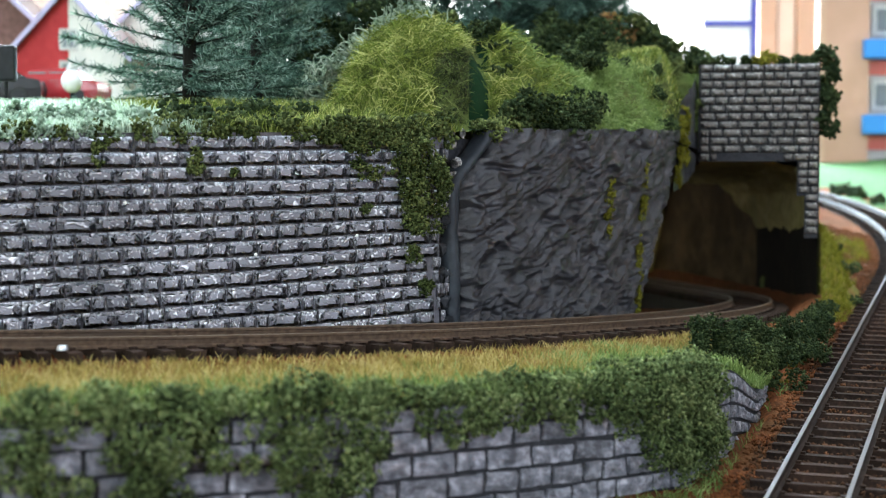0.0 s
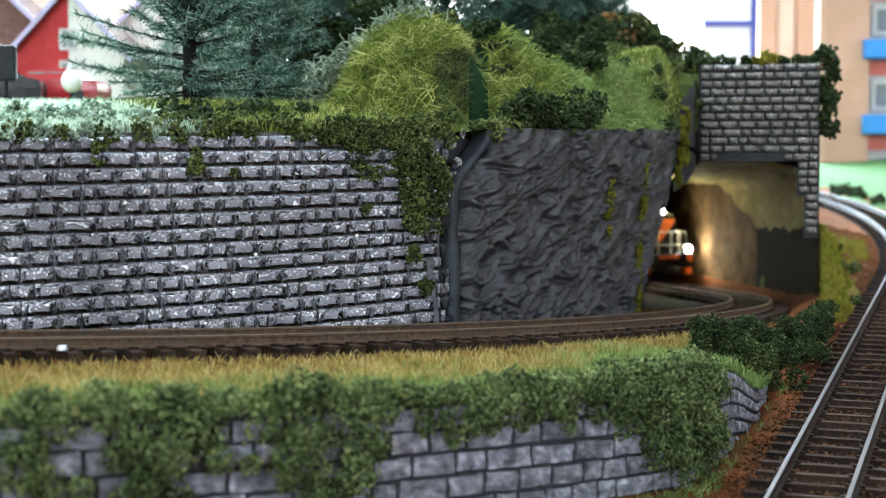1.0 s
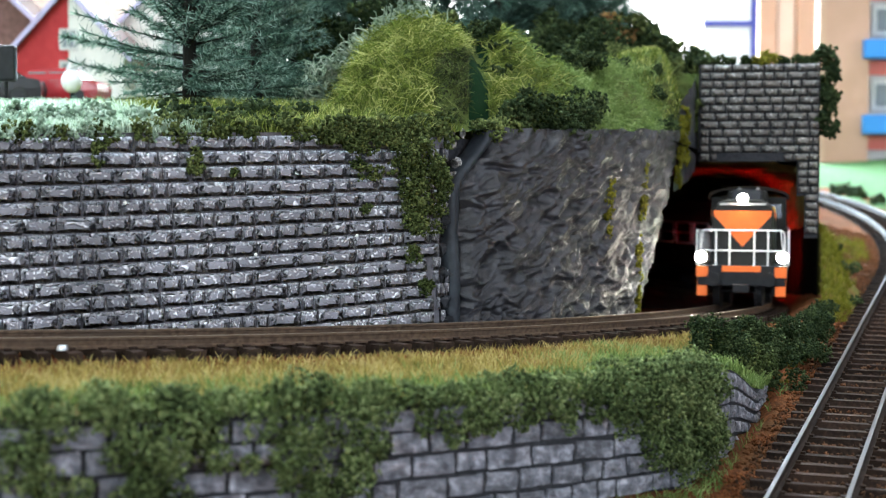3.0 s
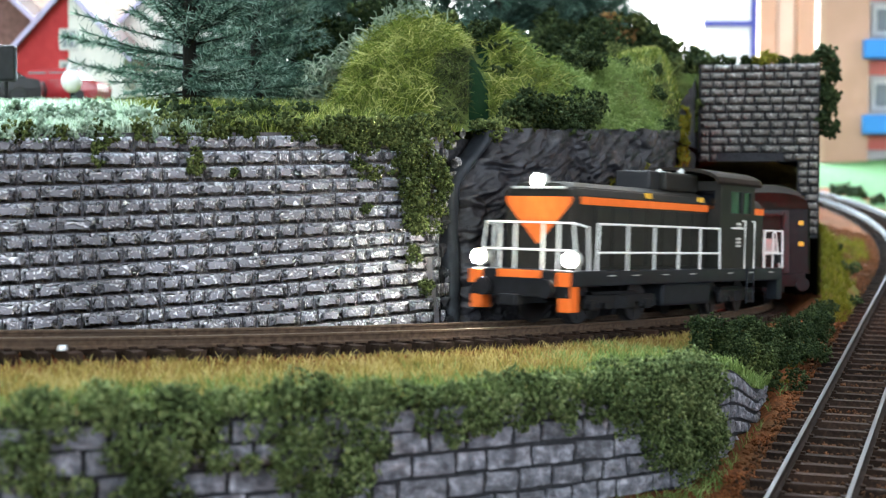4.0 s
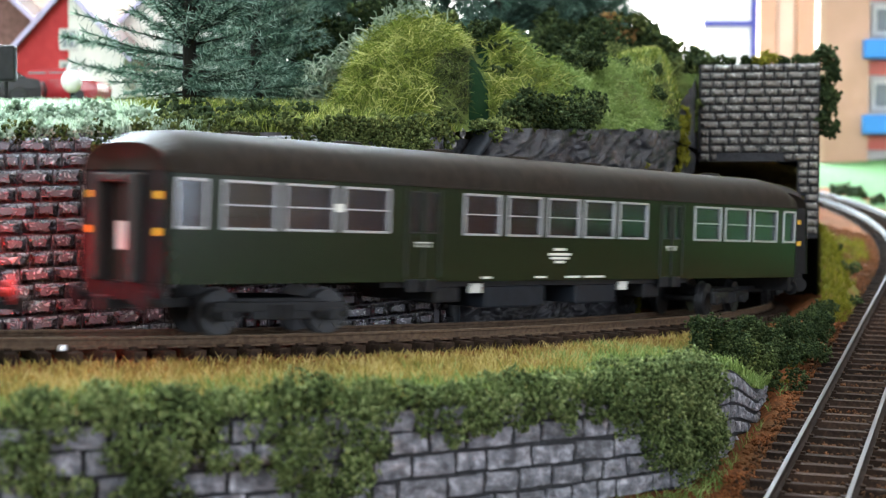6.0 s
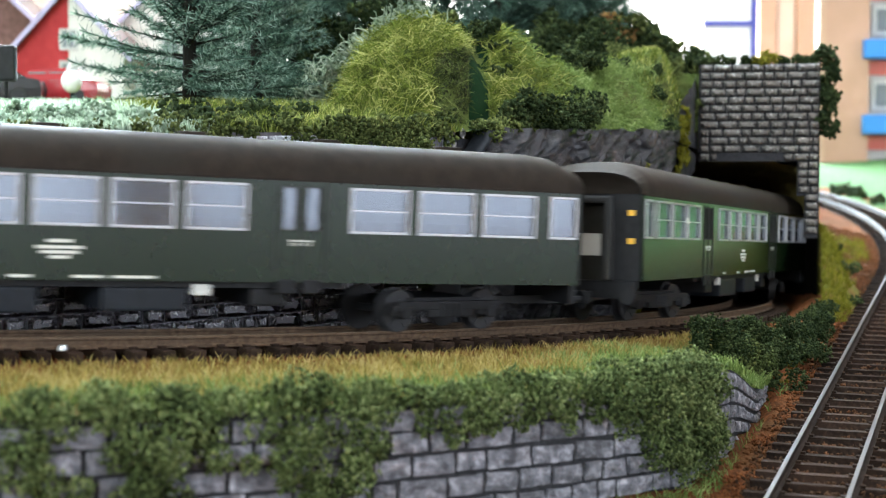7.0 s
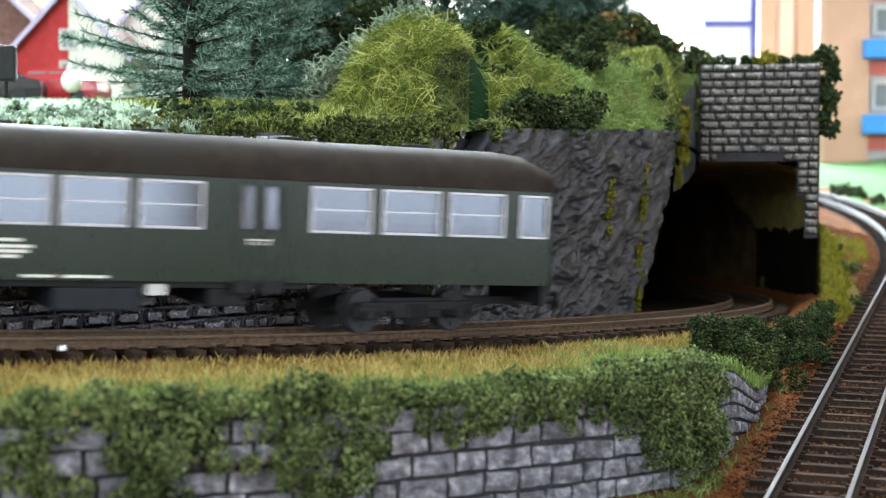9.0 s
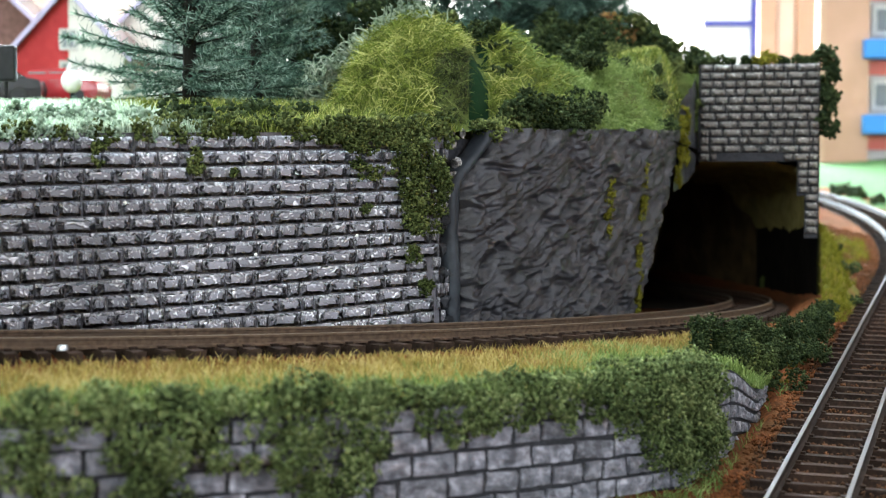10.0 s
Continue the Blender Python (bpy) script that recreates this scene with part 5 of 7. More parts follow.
# ---- train ----
M_LOCO = mat("loco_olive", (0.015, 0.0145, 0.012), (0.021, 0.020, 0.017), 300, 0.52, 0.05, 0.0001, c=(0.018, 0.017, 0.015), spec=0.16)
M_FRAME = mat("loco_frame", (0.008, 0.010, 0.014), (0.013, 0.016, 0.022), 300, 0.45, 0.1, 0.0001)
M_ORANGE = mat("orange_paint", (0.80, 0.15, 0.02), (0.86, 0.18, 0.03), 300, 0.45, 0.03, 0.0001)
M_WHITE = plain("white_rail", (0.75, 0.75, 0.72), 0.4)
M_STEEL = plain("wheel_steel", (0.025, 0.025, 0.028), 0.5, 0.5)
M_BOGIE = mat("bogie_black", (0.006, 0.006, 0.007), (0.012, 0.012, 0.014), 400, 0.55, 0.2, 0.0001)
M_GREEN = mat("coach_green", (0.0045, 0.012, 0.0042), (0.006, 0.015, 0.0055), 200, 0.24, 0.01, 0.0001, c=(0.005, 0.013, 0.0045), spec=0.27)
M_ROOF = mat("coach_roof", (0.020, 0.0155, 0.0125), (0.027, 0.021, 0.017), 250, 0.65, 0.06, 0.0001, c=(0.024, 0.021, 0.018), spec=0.06)
M_CHROME = plain("window_trim", (0.42, 0.42, 0.44), 0.38, 0.6)
M_RUBBER = plain("black_rubber", (0.012, 0.012, 0.012), 0.7)
M_YELLOW = plain("yellow_paint", (0.75, 0.42, 0.03), 0.5)
M_GREY = plain("pale_grey_paint", (0.5, 0.5, 0.48), 0.5)
M_SEAT = mat("seat_brown", (0.05, 0.028, 0.018), (0.08, 0.045, 0.028), 200, 0.7, 0.1, 0.0002)
M_INNER = plain("coach_inner_wall", (0.07, 0.085, 0.05), 0.6)
M_HEAD = plain("headlight_glow", (1.0, 0.95, 0.8), 0.3, emit=620.0, ecol=(1.0, 0.93, 0.74))
M_TAIL = plain("tail_light_glow", (1.0, 0.05, 0.03), 0.3, emit=480.0, ecol=(1.0, 0.008, 0.008))
M_MARK = plain("pale_marking", (0.6, 0.6, 0.55), 0.6)
M_REDBUF = plain("red_buffer", (0.45, 0.03, 0.03), 0.5)


def glass_mat(name, tint, mixf):
    m, N, L, P = nodes_of(name)
    tr, gl, mx = N.new("ShaderNodeBsdfTransparent"), N.new("ShaderNodeBsdfGlossy"), N.new("ShaderNodeMixShader")
    tr.inputs[0].default_value = (*tint, 1)
    gl.inputs[0].default_value, gl.inputs[1].default_value = (0.72, 0.76, 0.88, 1), 0.10
    fr = N.new("ShaderNodeFresnel")
    fr.inputs[0].default_value = 1.5
    ad = N.new("ShaderNodeMath")
    ad.operation = "ADD"
    ad.inputs[1].default_value = mixf
    L.new(fr.outputs[0], ad.inputs[0])
    L.new(ad.outputs[0], mx.inputs[0])
    L.new(tr.outputs[0], mx.inputs[1])
    L.new(gl.outputs[0], mx.inputs[2])
    L.new(mx.outputs[0], N["Material Output"].inputs["Surface"])
    return m


M_GLASS = glass_mat("window_glass", (0.46, 0.48, 0.46), 0.06)
WHEELSETS = []


def wheelset(parent, x, r, gauge=0.0072):
    w = new("wheelset")
    bm = bmesh.new()
    for y in (-gauge, gauge):
        sg = 1 if y > 0 else -1
        rot = Matrix.Rotation(math.pi / 2, 4, "X")
        for rr, y0, dep in ((r, y + sg * 0.0009, 0.0022), (r + 0.0007, y - sg * 0.0004, 0.0006), (r * 0.55, y + sg * 0.0021, 0.0005)):
            bmesh.ops.create_cone(bm, cap_ends=True, segments=24, radius1=rr, radius2=rr, depth=dep, matrix=Matrix.Translation((0, y0, 0)) @ rot)
        for k in range(6):
            a = k * math.pi / 3
            add_box(bm, r * 0.3, r * 0.82, y + sg * 0.0020 - 0.0002, y + sg * 0.0020 + 0.0002, -0.0004, 0.0004, 0, Matrix.Rotation(a, 4, "Y"))
    add_rod(bm, (0, -gauge, 0), (0, gauge, 0), 0.001, 8)
    me = bpy.data.meshes.new("wheelset")
    bmesh.ops.recalc_face_normals(bm, faces=bm.faces)
    bm.to_mesh(me)
    bm.free()
    me.materials.append(M_STEEL)
    w.parent = parent
    bpy.data.objects.remove(w)
    w = new("wheelset", me)
    w.parent = parent
    w.location = (x, 0, r)
    WHEELSETS.append((w, x, r))
    return w


def bogie(parent, x, base, r, half_w):
    bm = bmesh.new()
    for sg in (-1, 1):
        y0, y1 = sorted((sg * (half_w - 0.0018), sg * half_w))
        add_box(bm, -base - 0.0035, base + 0.0035, y0, y1, r + 0.0002, r + 0.0026, 0.0004)
        add_box(bm, -base * 0.55, base * 0.55, y0, y1, r - 0.0016, r + 0.0006, 0.0004)
        for bx in (-base, base):
            add_box(bm, bx - 0.0018, bx + 0.0018, y0, y1 + sg * 0.0003 if sg > 0 else y1, r - 0.0018, r + 0.0012, 0.0004)
            for q in (-0.0035, 0.0035):
                add_rod(bm, (bx + q, sg * (half_w - 0.0006), r - 0.0010), (bx + q, sg * (half_w - 0.0006), r + 0.0014), 0.0009, 8)
        for q in (-0.0022, 0.0, 0.0022):
            add_rod(bm, (q, sg * half_w, r - 0.0014), (q, sg * half_w, r + 0.0020), 0.0008, 8)
    add_box(bm, -base * 0.8, base * 0.8, -half_w + 0.002, half_w - 0.002, r + 0.0012, r + 0.0034)
    b = part("bogie", bm, M_BOGIE, parent)
    b.location = (x, 0, 0)
    for wx in (-base, base):
        wheelset(b, wx, r)
    return b


def window_ring(bm, x0, x1, z0, z1, y, t=0.0006, proud=0.0004, depth=0.001):
    for a, b, c, d in ((x0 - t, x1 + t, z1, z1 + t), (x0 - t, x1 + t, z0 - t, z0), (x0 - t, x0, z0, z1), (x1, x1 + t, z0, z1)):
        ya, yb = sorted((y + math.copysign(proud, y), y - math.copysign(depth, y)))
        add_box(bm, a, b, ya, yb, c, d, 0.00012)


def side_sheet(x_breaks, z_breaks, holes, y, thick):
    """A wall of real thickness in the x-z plane with rectangular openings through it; holes: set of (column, row)."""
    bm = bmesh.new()
    xs, zs = x_breaks, z_breaks
    nx, nz = len(xs), len(zs)
    yi = y - math.copysign(thick, y)
    V = [[[bm.verts.new((x, yy, z)) for z in zs] for x in xs] for yy in (y, yi)]

    def solid(i, j):
        return 0 <= i < nx - 1 and 0 <= j < nz - 1 and (i, j) not in holes
    for i in range(nx - 1):
        for j in range(nz - 1):
            if not solid(i, j):
                continue
            for L in V:
                bm.faces.new((L[i][j], L[i + 1][j], L[i + 1][j + 1], L[i][j + 1]))
            for di, dj, p, q in ((-1, 0, (i, j), (i, j + 1)), (1, 0, (i + 1, j), (i + 1, j + 1)), (0, -1, (i, j), (i + 1, j)), (0, 1, (i, j + 1), (i + 1, j + 1))):
                if not solid(i + di, j + dj):
                    bm.faces.new((V[0][p[0]][p[1]], V[0][q[0]][q[1]], V[1][q[0]][q[1]], V[1][p[0]][p[1]]))
    return bm


def tube(bm, pts, r, n=6):
    """One bent rod through pts."""
    pts = [Vector(p) for p in pts]
    rings = []
    for i, p in enumerate(pts):
        d = (pts[min(i + 1, len(pts) - 1)] - pts[max(i - 1, 0)]).normalized()
        m = d.to_track_quat("Z", "Y").to_matrix()
        rings.append([bm.verts.new(p + m @ Vector((r * math.cos(2 * math.pi * k / n), r * math.sin(2 * math.pi * k / n), 0))) for k in range(n)])
    for a, b in zip(rings[:-1], rings[1:]):
        for k in range(n):
            bm.faces.new((a[k], a[(k + 1) % n], b[(k + 1) % n], b[k]))
    bm.faces.new(rings[0][::-1])
    bm.faces.new(rings[-1])


COACH_WINDOWS = [(-0.1319, 0.0074), (-0.1153, 0.0150), (-0.0969, 0.0150), (-0.0782, 0.0150), (-0.0360, 0.0140), (-0.0185, 0.0140), (-0.0012, 0.0140), (0.0165, 0.0140), (0.0345, 0.0140), (0.0782, 0.0150), (0.0969, 0.0150), (0.1153, 0.0150), (0.1319, 0.0074)]
WZ0, WZ1 = 0.0252, 0.0352


def coach(label):
    c = tagged(new("passenger_coach"), label, "railway coach", "coaches of the train")
    hl, hw, zb, zg = 0.138, 0.0163, 0.0125, 0.0372
    body = None
    for sg in (1, -1):
        xs, holes = [-hl], set()
        openings = sorted([(x - w / 2, x + w / 2) for x, w in COACH_WINDOWS] + [(d + q - 0.0016, d + q + 0.0016) for d in (-0.0574, 0.0574) for q in (-0.0030, 0.0030)])
        for a, b in openings:
            xs += [a, b]
            holes.add((len(xs) - 2 - 0, 1))
        xs.append(hl)
        holes = {(i, 1) for i in range(1, len(xs) - 2, 2)}
        part("side_wall", side_sheet(xs, [zb, WZ0, WZ1, zg], holes, sg * hw, 0.0009), M_GREEN, c)
        for x, w in COACH_WINDOWS:
            bm = bmesh.new()
            window_ring(bm, x - w / 2, x + w / 2, WZ0, WZ1, sg * hw)
            if w > 0.01:
                ya, yb = sorted((sg * hw + sg * 0.0001, sg * hw - sg * 0.0006))
                add_box(bm, x - w / 2, x + w / 2, ya, yb, WZ0 + 0.0049, WZ0 + 0.0052)
            f = part("window_frame", bm, M_CHROME, c)
            g = box("pane", x - w / 2, x + w / 2, sg * hw - sg * 0.0005 - 0.0001, sg * hw - sg * 0.0005 + 0.0001, WZ0, WZ1, M_GLASS, f)
            g.visible_shadow = False
        for d in (-0.0574, 0.0574):
            bm = bmesh.new()
            for q in (-0.0030, 0.0030):
                window_ring(bm, d + q - 0.0016, d + q + 0.0016, WZ0, WZ1, sg * hw, 0.00035, 0.0002, 0.0008)
            for q in (-0.0063, 0.0, 0.0063):
                ya, yb = sorted((sg * hw, sg * (hw + 0.00025)))
                add_box(bm, d + q - 0.0002, d + q + 0.0002, ya, yb, 0.0135, 0.0362)
            dr = part("door", bm, M_RUBBER, c, "folding double door with two narrow panes")
            for q in (-0.0030, 0.0030):
                box("pane", d + q - 0.0016, d + q + 0.0016, sg * hw - sg * 0.0005 - 0.0001, sg * hw - sg * 0.0005 + 0.0001, WZ0, WZ1, M_GLASS, dr).visible_shadow = False
            bm = bmesh.new()
            ya, yb = sorted((sg * (hw - 0.0008), sg * (hw + 0.0002)))
            for q in (-0.0033, 0.0033):
                add_box(bm, d + q - 0.0026, d + q + 0.0026, ya, yb, 0.0098, 0.0132, 0.0003)
            part("step", bm, M_BOGIE, c)
            # unreadable small lettering by the door
            bm = bmesh.new()
            ya, yb = sorted((sg * hw, sg * (hw + 0.0001)))
            for q in (-0.0024, -0.0008, 0.0008, 0.0024):
                add_box(bm, d + q - 0.0006, d + q + 0.0006, ya, yb, 0.0223, 0.0227)
                add_box(bm, d + q - 0.0002, d + q + 0.0002, ya, yb, 0.0213, 0.0221)
            part("door_lettering", bm, M_MARK, c)
        bm = bmesh.new()
        ya, yb = sorted((sg * hw, sg * (hw + 0.0001)))
        for k, (w, zz) in enumerate(((0.0028, 0.0213), (0.0052, 0.0199), (0.0042, 0.0188), (0.0022, 0.0177))):
            add_box(bm, -w, w, ya, yb, zz - 0.0004, zz + 0.0003)
        part("side_lettering", bm, M_MARK, c)
        bm = bmesh.new()
        for a, b in ((-0.022, -0.012), (-0.010, -0.003), (0.006, 0.011), (0.030, 0.034)):
            add_box(bm, a, b, ya, yb, 0.0131, 0.0137)
        part("sill_lettering", bm, M_MARK, c)
        bm = bmesh.new()
        add_box(bm, -hl, hl, *sorted((sg * hw, sg * (hw + 0.0003))), 0.0368, 0.0374, 0.0001)
        part("rain_gutter", bm, M_ROOF, c)
        part("number_plate_holder", (lambda b: (add_box(b, 0.0862, 0.0888, *sorted((sg * hw, sg * (hw + 0.0003))), 0.0295, 0.0315), b)[1])(bmesh.new()), M_MARK, c)
    # roof with rounded, falling ends
    vs, nu, nv = [], 41, 17
    for i in range(nu):
        x = -hl - 0.0006 + (2 * hl + 0.0012) * i / (nu - 1)
        e = max(0.0, (abs(x) - (hl - 0.012)) / 0.0126)
        top = 0.0098 * math.sqrt(max(0.0, 1 - 0.60 * e * e)) if e else 0.0098
        for j in range(nv):
            a = math.pi * j / (nv - 1)
            ca, sa = math.cos(a), math.sin(a)
            yy = (hw + 0.0002) * math.copysign(abs(ca) ** 0.75, ca) * (1 - 0.05 * e * e)
            vs.append((x, yy, zg + top * abs(sa) ** 0.85))
    fs = grid_faces(nu, nv) + [tuple(range(nv)), tuple(range((nu - 1) * nv, nu * nv))]
    roof = mesh_ob("roof", vs, fs, M_ROOF, c, True)
    for k in range(7):
        x = -0.105 + 0.035 * k
        box("roof_vent", x - 0.0032, x + 0.0032, -0.0022, 0.0022, 0.0466, 0.0478, M_ROOF, roof, 0.0004)
    # ends: recessed door, rubber gangway, yellow marks
    for sg in (1, -1):
        xa, xb = sorted((sg * hl, sg * (hl - 0.0010)))
        bm = bmesh.new()
        for y0, y1 in ((-hw, -0.0052), (0.0052, hw)):
            add_box(bm, xa, xb, y0, y1, zb, zg)
        add_box(bm, xa, xb, -0.0052, 0.0052, 0.0345, zg)
        part("end_wall", bm, M_BOGIE, c)
        xa, xb = sorted((sg * (hl - 0.0010), sg * (hl - 0.0020)))
        d = box("end_door", xa, xb, -0.0052, 0.0052, zb, 0.0345, M_LOCO, c)
        xa, xb = sorted((sg * (hl - 0.0008), sg * (hl - 0.0012)))
        box("door_panel", xa, xb, -0.0036, 0.0036, 0.0195, 0.0258, M_GREY, d, 0.0001, "pale grey rectangular panel")
        bm = bmesh.new()
        xa, xb = sorted((sg * hl, sg * (hl + 0.0034)))
        for y0, y1, z0, z1 in ((-0.0078, -0.0056, 0.0125, 0.0365), (0.0056, 0.0078, 0.0125, 0.0365), (-0.0056, 0.0056, 0.0345, 0.0365)):
            add_box(bm, xa, xb, y0, y1, z0, z1, 0.0006)
        part("gangway", bm, M_RUBBER, c)
        for y in (-0.0128, 0.0128):
            for z in (0.0238, 0.0318):
                xa, xb = sorted((sg * hl, sg * (hl + 0.0003)))
                box("end_mark", xa, xb, y - 0.0010, y + 0.0010, z - 0.0008, z + 0.0008, M_YELLOW, c, 0, "small yellow end marking")
            bm = bmesh.new()
            add_rod(bm, (sg * hl, y, 0.0085), (sg * (hl + 0.0030), y, 0.0085), 0.0010, 8)
            add_rod(bm, (sg * (hl + 0.0030), y, 0.0085), (sg * (hl + 0.0036), y, 0.0085), 0.0026, 12)
            part("buffer", bm, M_BOGIE, c)
        box("headstock", *sorted((sg * (hl - 0.002), sg * hl)), -0.0145, 0.0145, 0.0075, 0.0124, M_BOGIE, c)
        bm = bmesh.new()
        add_box(bm, *sorted((sg * (hl - 0.02), sg * (hl + 0.005))), -0.0012, 0.0012, 0.0065, 0.0085)
        add_box(bm, *sorted((sg * (hl + 0.004), sg * (hl + 0.0065))), -0.003, 0.003, 0.006, 0.0095, 0.0005)
        part("coupler", bm, M_BOGIE, c)
    # inside: floor, corridor wall, seats
    box("inner_floor", -hl + 0.003, hl - 0.003, -hw + 0.0015, hw - 0.0015, 0.0126, 0.0140, M_BOGIE, c)
    box("corridor_wall", -0.120, 0.120, -0.0052, -0.0045, 0.0141, 0.0368, M_INNER, c)
    for k in range(26):
        x = -0.119 + k * 0.0095
        if abs(abs(x) - 0.0574) < 0.009:
            continue
        bm = bmesh.new()
        add_box(bm, x - 0.0022, x + 0.0022, 0.0, 0.0145, 0.0141, 0.0195, 0.0006)
        add_box(bm, x - 0.0007, x + 0.0007, 0.0, 0.0145, 0.0195, 0.0275, 0.0005)
        part("seat", bm, M_SEAT, c)
    # underfloor equipment
    bm = bmesh.new()
    add_box(bm, -0.070, 0.070, -0.0145, 0.0145, 0.0110, 0.0124)
    part("floor_frame", bm, M_BOGIE, c)
    for x0, x1, z0, y1, mm in ((-0.030, -0.010, 0.0055, 0.0150, M_FRAME), (0.004, 0.030, 0.0050, 0.0146, M_FRAME), (0.040, 0.050, 0.0068, 0.0140, M_BOGIE), (-0.055, -0.046, 0.0066, 0.0140, M_BOGIE)):
        box("underfloor_box", x0, x1, -y1, y1, z0, 0.0109, mm, c, 0.0006)
    for x in (-0.0335, 0.0345):
        box("battery_lid", x - 0.0022, x + 0.0022, 0.0138, 0.0152, 0.0092, 0.0118, M_GREY, c, 0.0002, "white square lid under the floor")
    for x in (0.0985, -0.0985):
        bogie(c, x, 0.0144, 0.0053, 0.0128)
    return c


def handrail(parent, pts, r=0.00038, mids=(), posts=()):
    bm = bmesh.new()
    tube(bm, pts, r)
    h = part("handrail", bm, M_WHITE, parent, "white wire handrail")
    for nm, rods in (("mid_rail", mids), ("post", posts)):
        for a, b in rods:
            bm = bmesh.new()
            tube(bm, [a, b], r)
            part(nm, bm, M_WHITE, h)
    return h


def locomotive():
    c = tagged(new("diesel_locomotive"), "dark olive diesel shunting locomotive with orange stripe and white handrails", "locomotive")
    # frame
    fr = box("frame", -0.0770, 0.0770, -0.0166, 0.0166, 0.0112, 0.0155, M_FRAME, c, 0.0004)
    for x in (-0.066, -0.048, -0.03, 0.0, 0.02, 0.04, 0.055):
        for sg in (-1, 1):
            box("frame_marking", x - 0.0020, x + 0.0020, *sorted((sg * 0.0166, sg * 0.0168)), 0.0139, 0.0142, M_MARK, fr)
    # hood with shoulders
    def hood(name, x0, x1, hw, zs, zt, nose):
        prof = [(-hw, 0.0155), (-hw, zs), (-hw * 0.86, zs + (zt - zs) * 0.62), (-hw * 0.55, zt), (hw * 0.55, zt), (hw * 0.86, zs + (zt - zs) * 0.62), (hw, zs), (hw, 0.0155)]
        vs = []
        for x, k in ((x0, 1.0), (x1 - nose, 1.0), (x1, 0.93)) if nose > 0 else ((x0, 1.0), (x1, 1.0)):
            vs += [(x, y * k, 0.0155 + (z - 0.0155) * (1 - (1 - k) * 0.35)) for y, z in prof]
        n = len(prof)
        m = len(vs) // n
        fs = [(i * n + j, (i + 1) * n + j, (i + 1) * n + j + 1, i * n + j + 1) for i in range(m - 1) for j in range(n - 1)]
        fs += [tuple(range(n)), tuple(range((m - 1) * n, m * n))[::-1]]
        bm = bmesh.new()
        me = bpy.data.meshes.new("tmp")
        me.from_pydata(vs, [], fs)
        bm.from_mesh(me)
        bpy.data.meshes.remove(me)
        bmesh.ops.bevel(bm, geom=bm.edges[:], offset=0.0004, segments=2, affect="EDGES")
        return part(name, bm, M_LOCO, c)
    long_hood = hood("long_hood", -0.0215, 0.0690, 0.0116, 0.0362, 0.0404, 0.0035)
    short_hood = hood("short_hood", -0.0700, -0.0500, 0.0116, 0.0362, 0.0400, 0)
    # doors of the engine compartment
    for x in (-0.014, -0.003, 0.008, 0.019, 0.030, 0.041, 0.052):
        for sg in (-1, 1):
            box("hood_door", x - 0.0052, x + 0.0052, *sorted((sg * 0.0114, sg * 0.0119)), 0.0165, 0.0335, M_LOCO, long_hood, 0.0002)
    for x in (0.022, -0.0165):
        for sg in (-1, 1):
            box("yellow_plate", x - 0.0016, x + 0.0016, *sorted((sg * 0.0106, sg * 0.01155)), 0.0370, 0.0386, M_YELLOW, long_hood, 0, "small yellow plate on the hood")
    # stripe
    for hood_ob, x0, x1 in ((long_hood, -0.0214, 0.0655), (short_hood, -0.0699, -0.0521)):
        for sg in (-1, 1):
            box("stripe", x0, x1, *sorted((sg * 0.01158, sg * 0.01176)), 0.0340, 0.0362, M_ORANGE, hood_ob, 0, "bright orange stripe")
    # orange wedge on the nose
    vs = [(0.0692, -0.0108, 0.0360), (0.0692, 0.0108, 0.0360), (0.0692, 0.0104, 0.0340), (0.0692, 0.0, 0.0225), (0.0692, -0.0104, 0.0340)]
    vs += [(x - 0.0006, y, z) for x, y, z in vs]
    mesh_ob("nose_wedge", vs, [(0, 1, 2, 3, 4), (9, 8, 7, 6, 5)] + [(i, (i + 1) % 5, 5 + (i + 1) % 5, 5 + i) for i in range(5)], M_ORANGE, long_hood)
    # lamps
    def lamp(x, y, z, r, mm, sg):
        bm = bmesh.new()
        add_rod(bm, (x - sg * 0.0028, y, z), (x, y, z), r + 0.0004, 16)
        h = part("lamp_housing", bm, M_GREY if r > 0.0016 else M_BOGIE, c)
        bm = bmesh.new()
        add_rod(bm, (x, y, z), (x + sg * 0.0004, y, z), r, 16)
        part("lamp_lens", bm, mm, h, "glowing lamp lens")
    lamp(0.0700, 0, 0.0405, 0.0017, M_HEAD, 1)
    for y in (-0.0148, 0.0148):
        lamp(0.0765, y, 0.0186, 0.0019, M_HEAD, 1)
        lamp(-0.0765, y, 0.0186, 0.0013, M_TAIL, -1)
    box("lamp_shelf", 0.0655, 0.0700, -0.0085, 0.0085, 0.0381, 0.0388, M_GREY, c, 0.0002, "pale grey shelf under the top lamp")
    # raised box and exhaust on the hood
    box("roof_box", -0.0210, 0.0040, -0.0082, 0.0082, 0.0402, 0.0462, M_LOCO, c, 0.0010)
    box("exhaust", 0.0042, 0.0112, -0.0060, 0.0060, 0.0402, 0.0462, M_STEEL, c, 0.0006, "bare metal exhaust box")
    # cab
    bm = side_sheet([-0.0505, -0.0470, -0.0408, -0.0385, -0.0300, -0.0215], [0.0155, 0.0340, 0.0412, 0.0442], {(1, 1), (3, 1)}, 0.0160, 0.0008)
    part("cab_side", bm, M_LOCO, c)
    bm = side_sheet([-0.0505, -0.0470, -0.0408, -0.0385, -0.0300, -0.0215], [0.0155, 0.0340, 0.0412, 0.0442], {(1, 1), (3, 1)}, -0.0160, 0.0008)
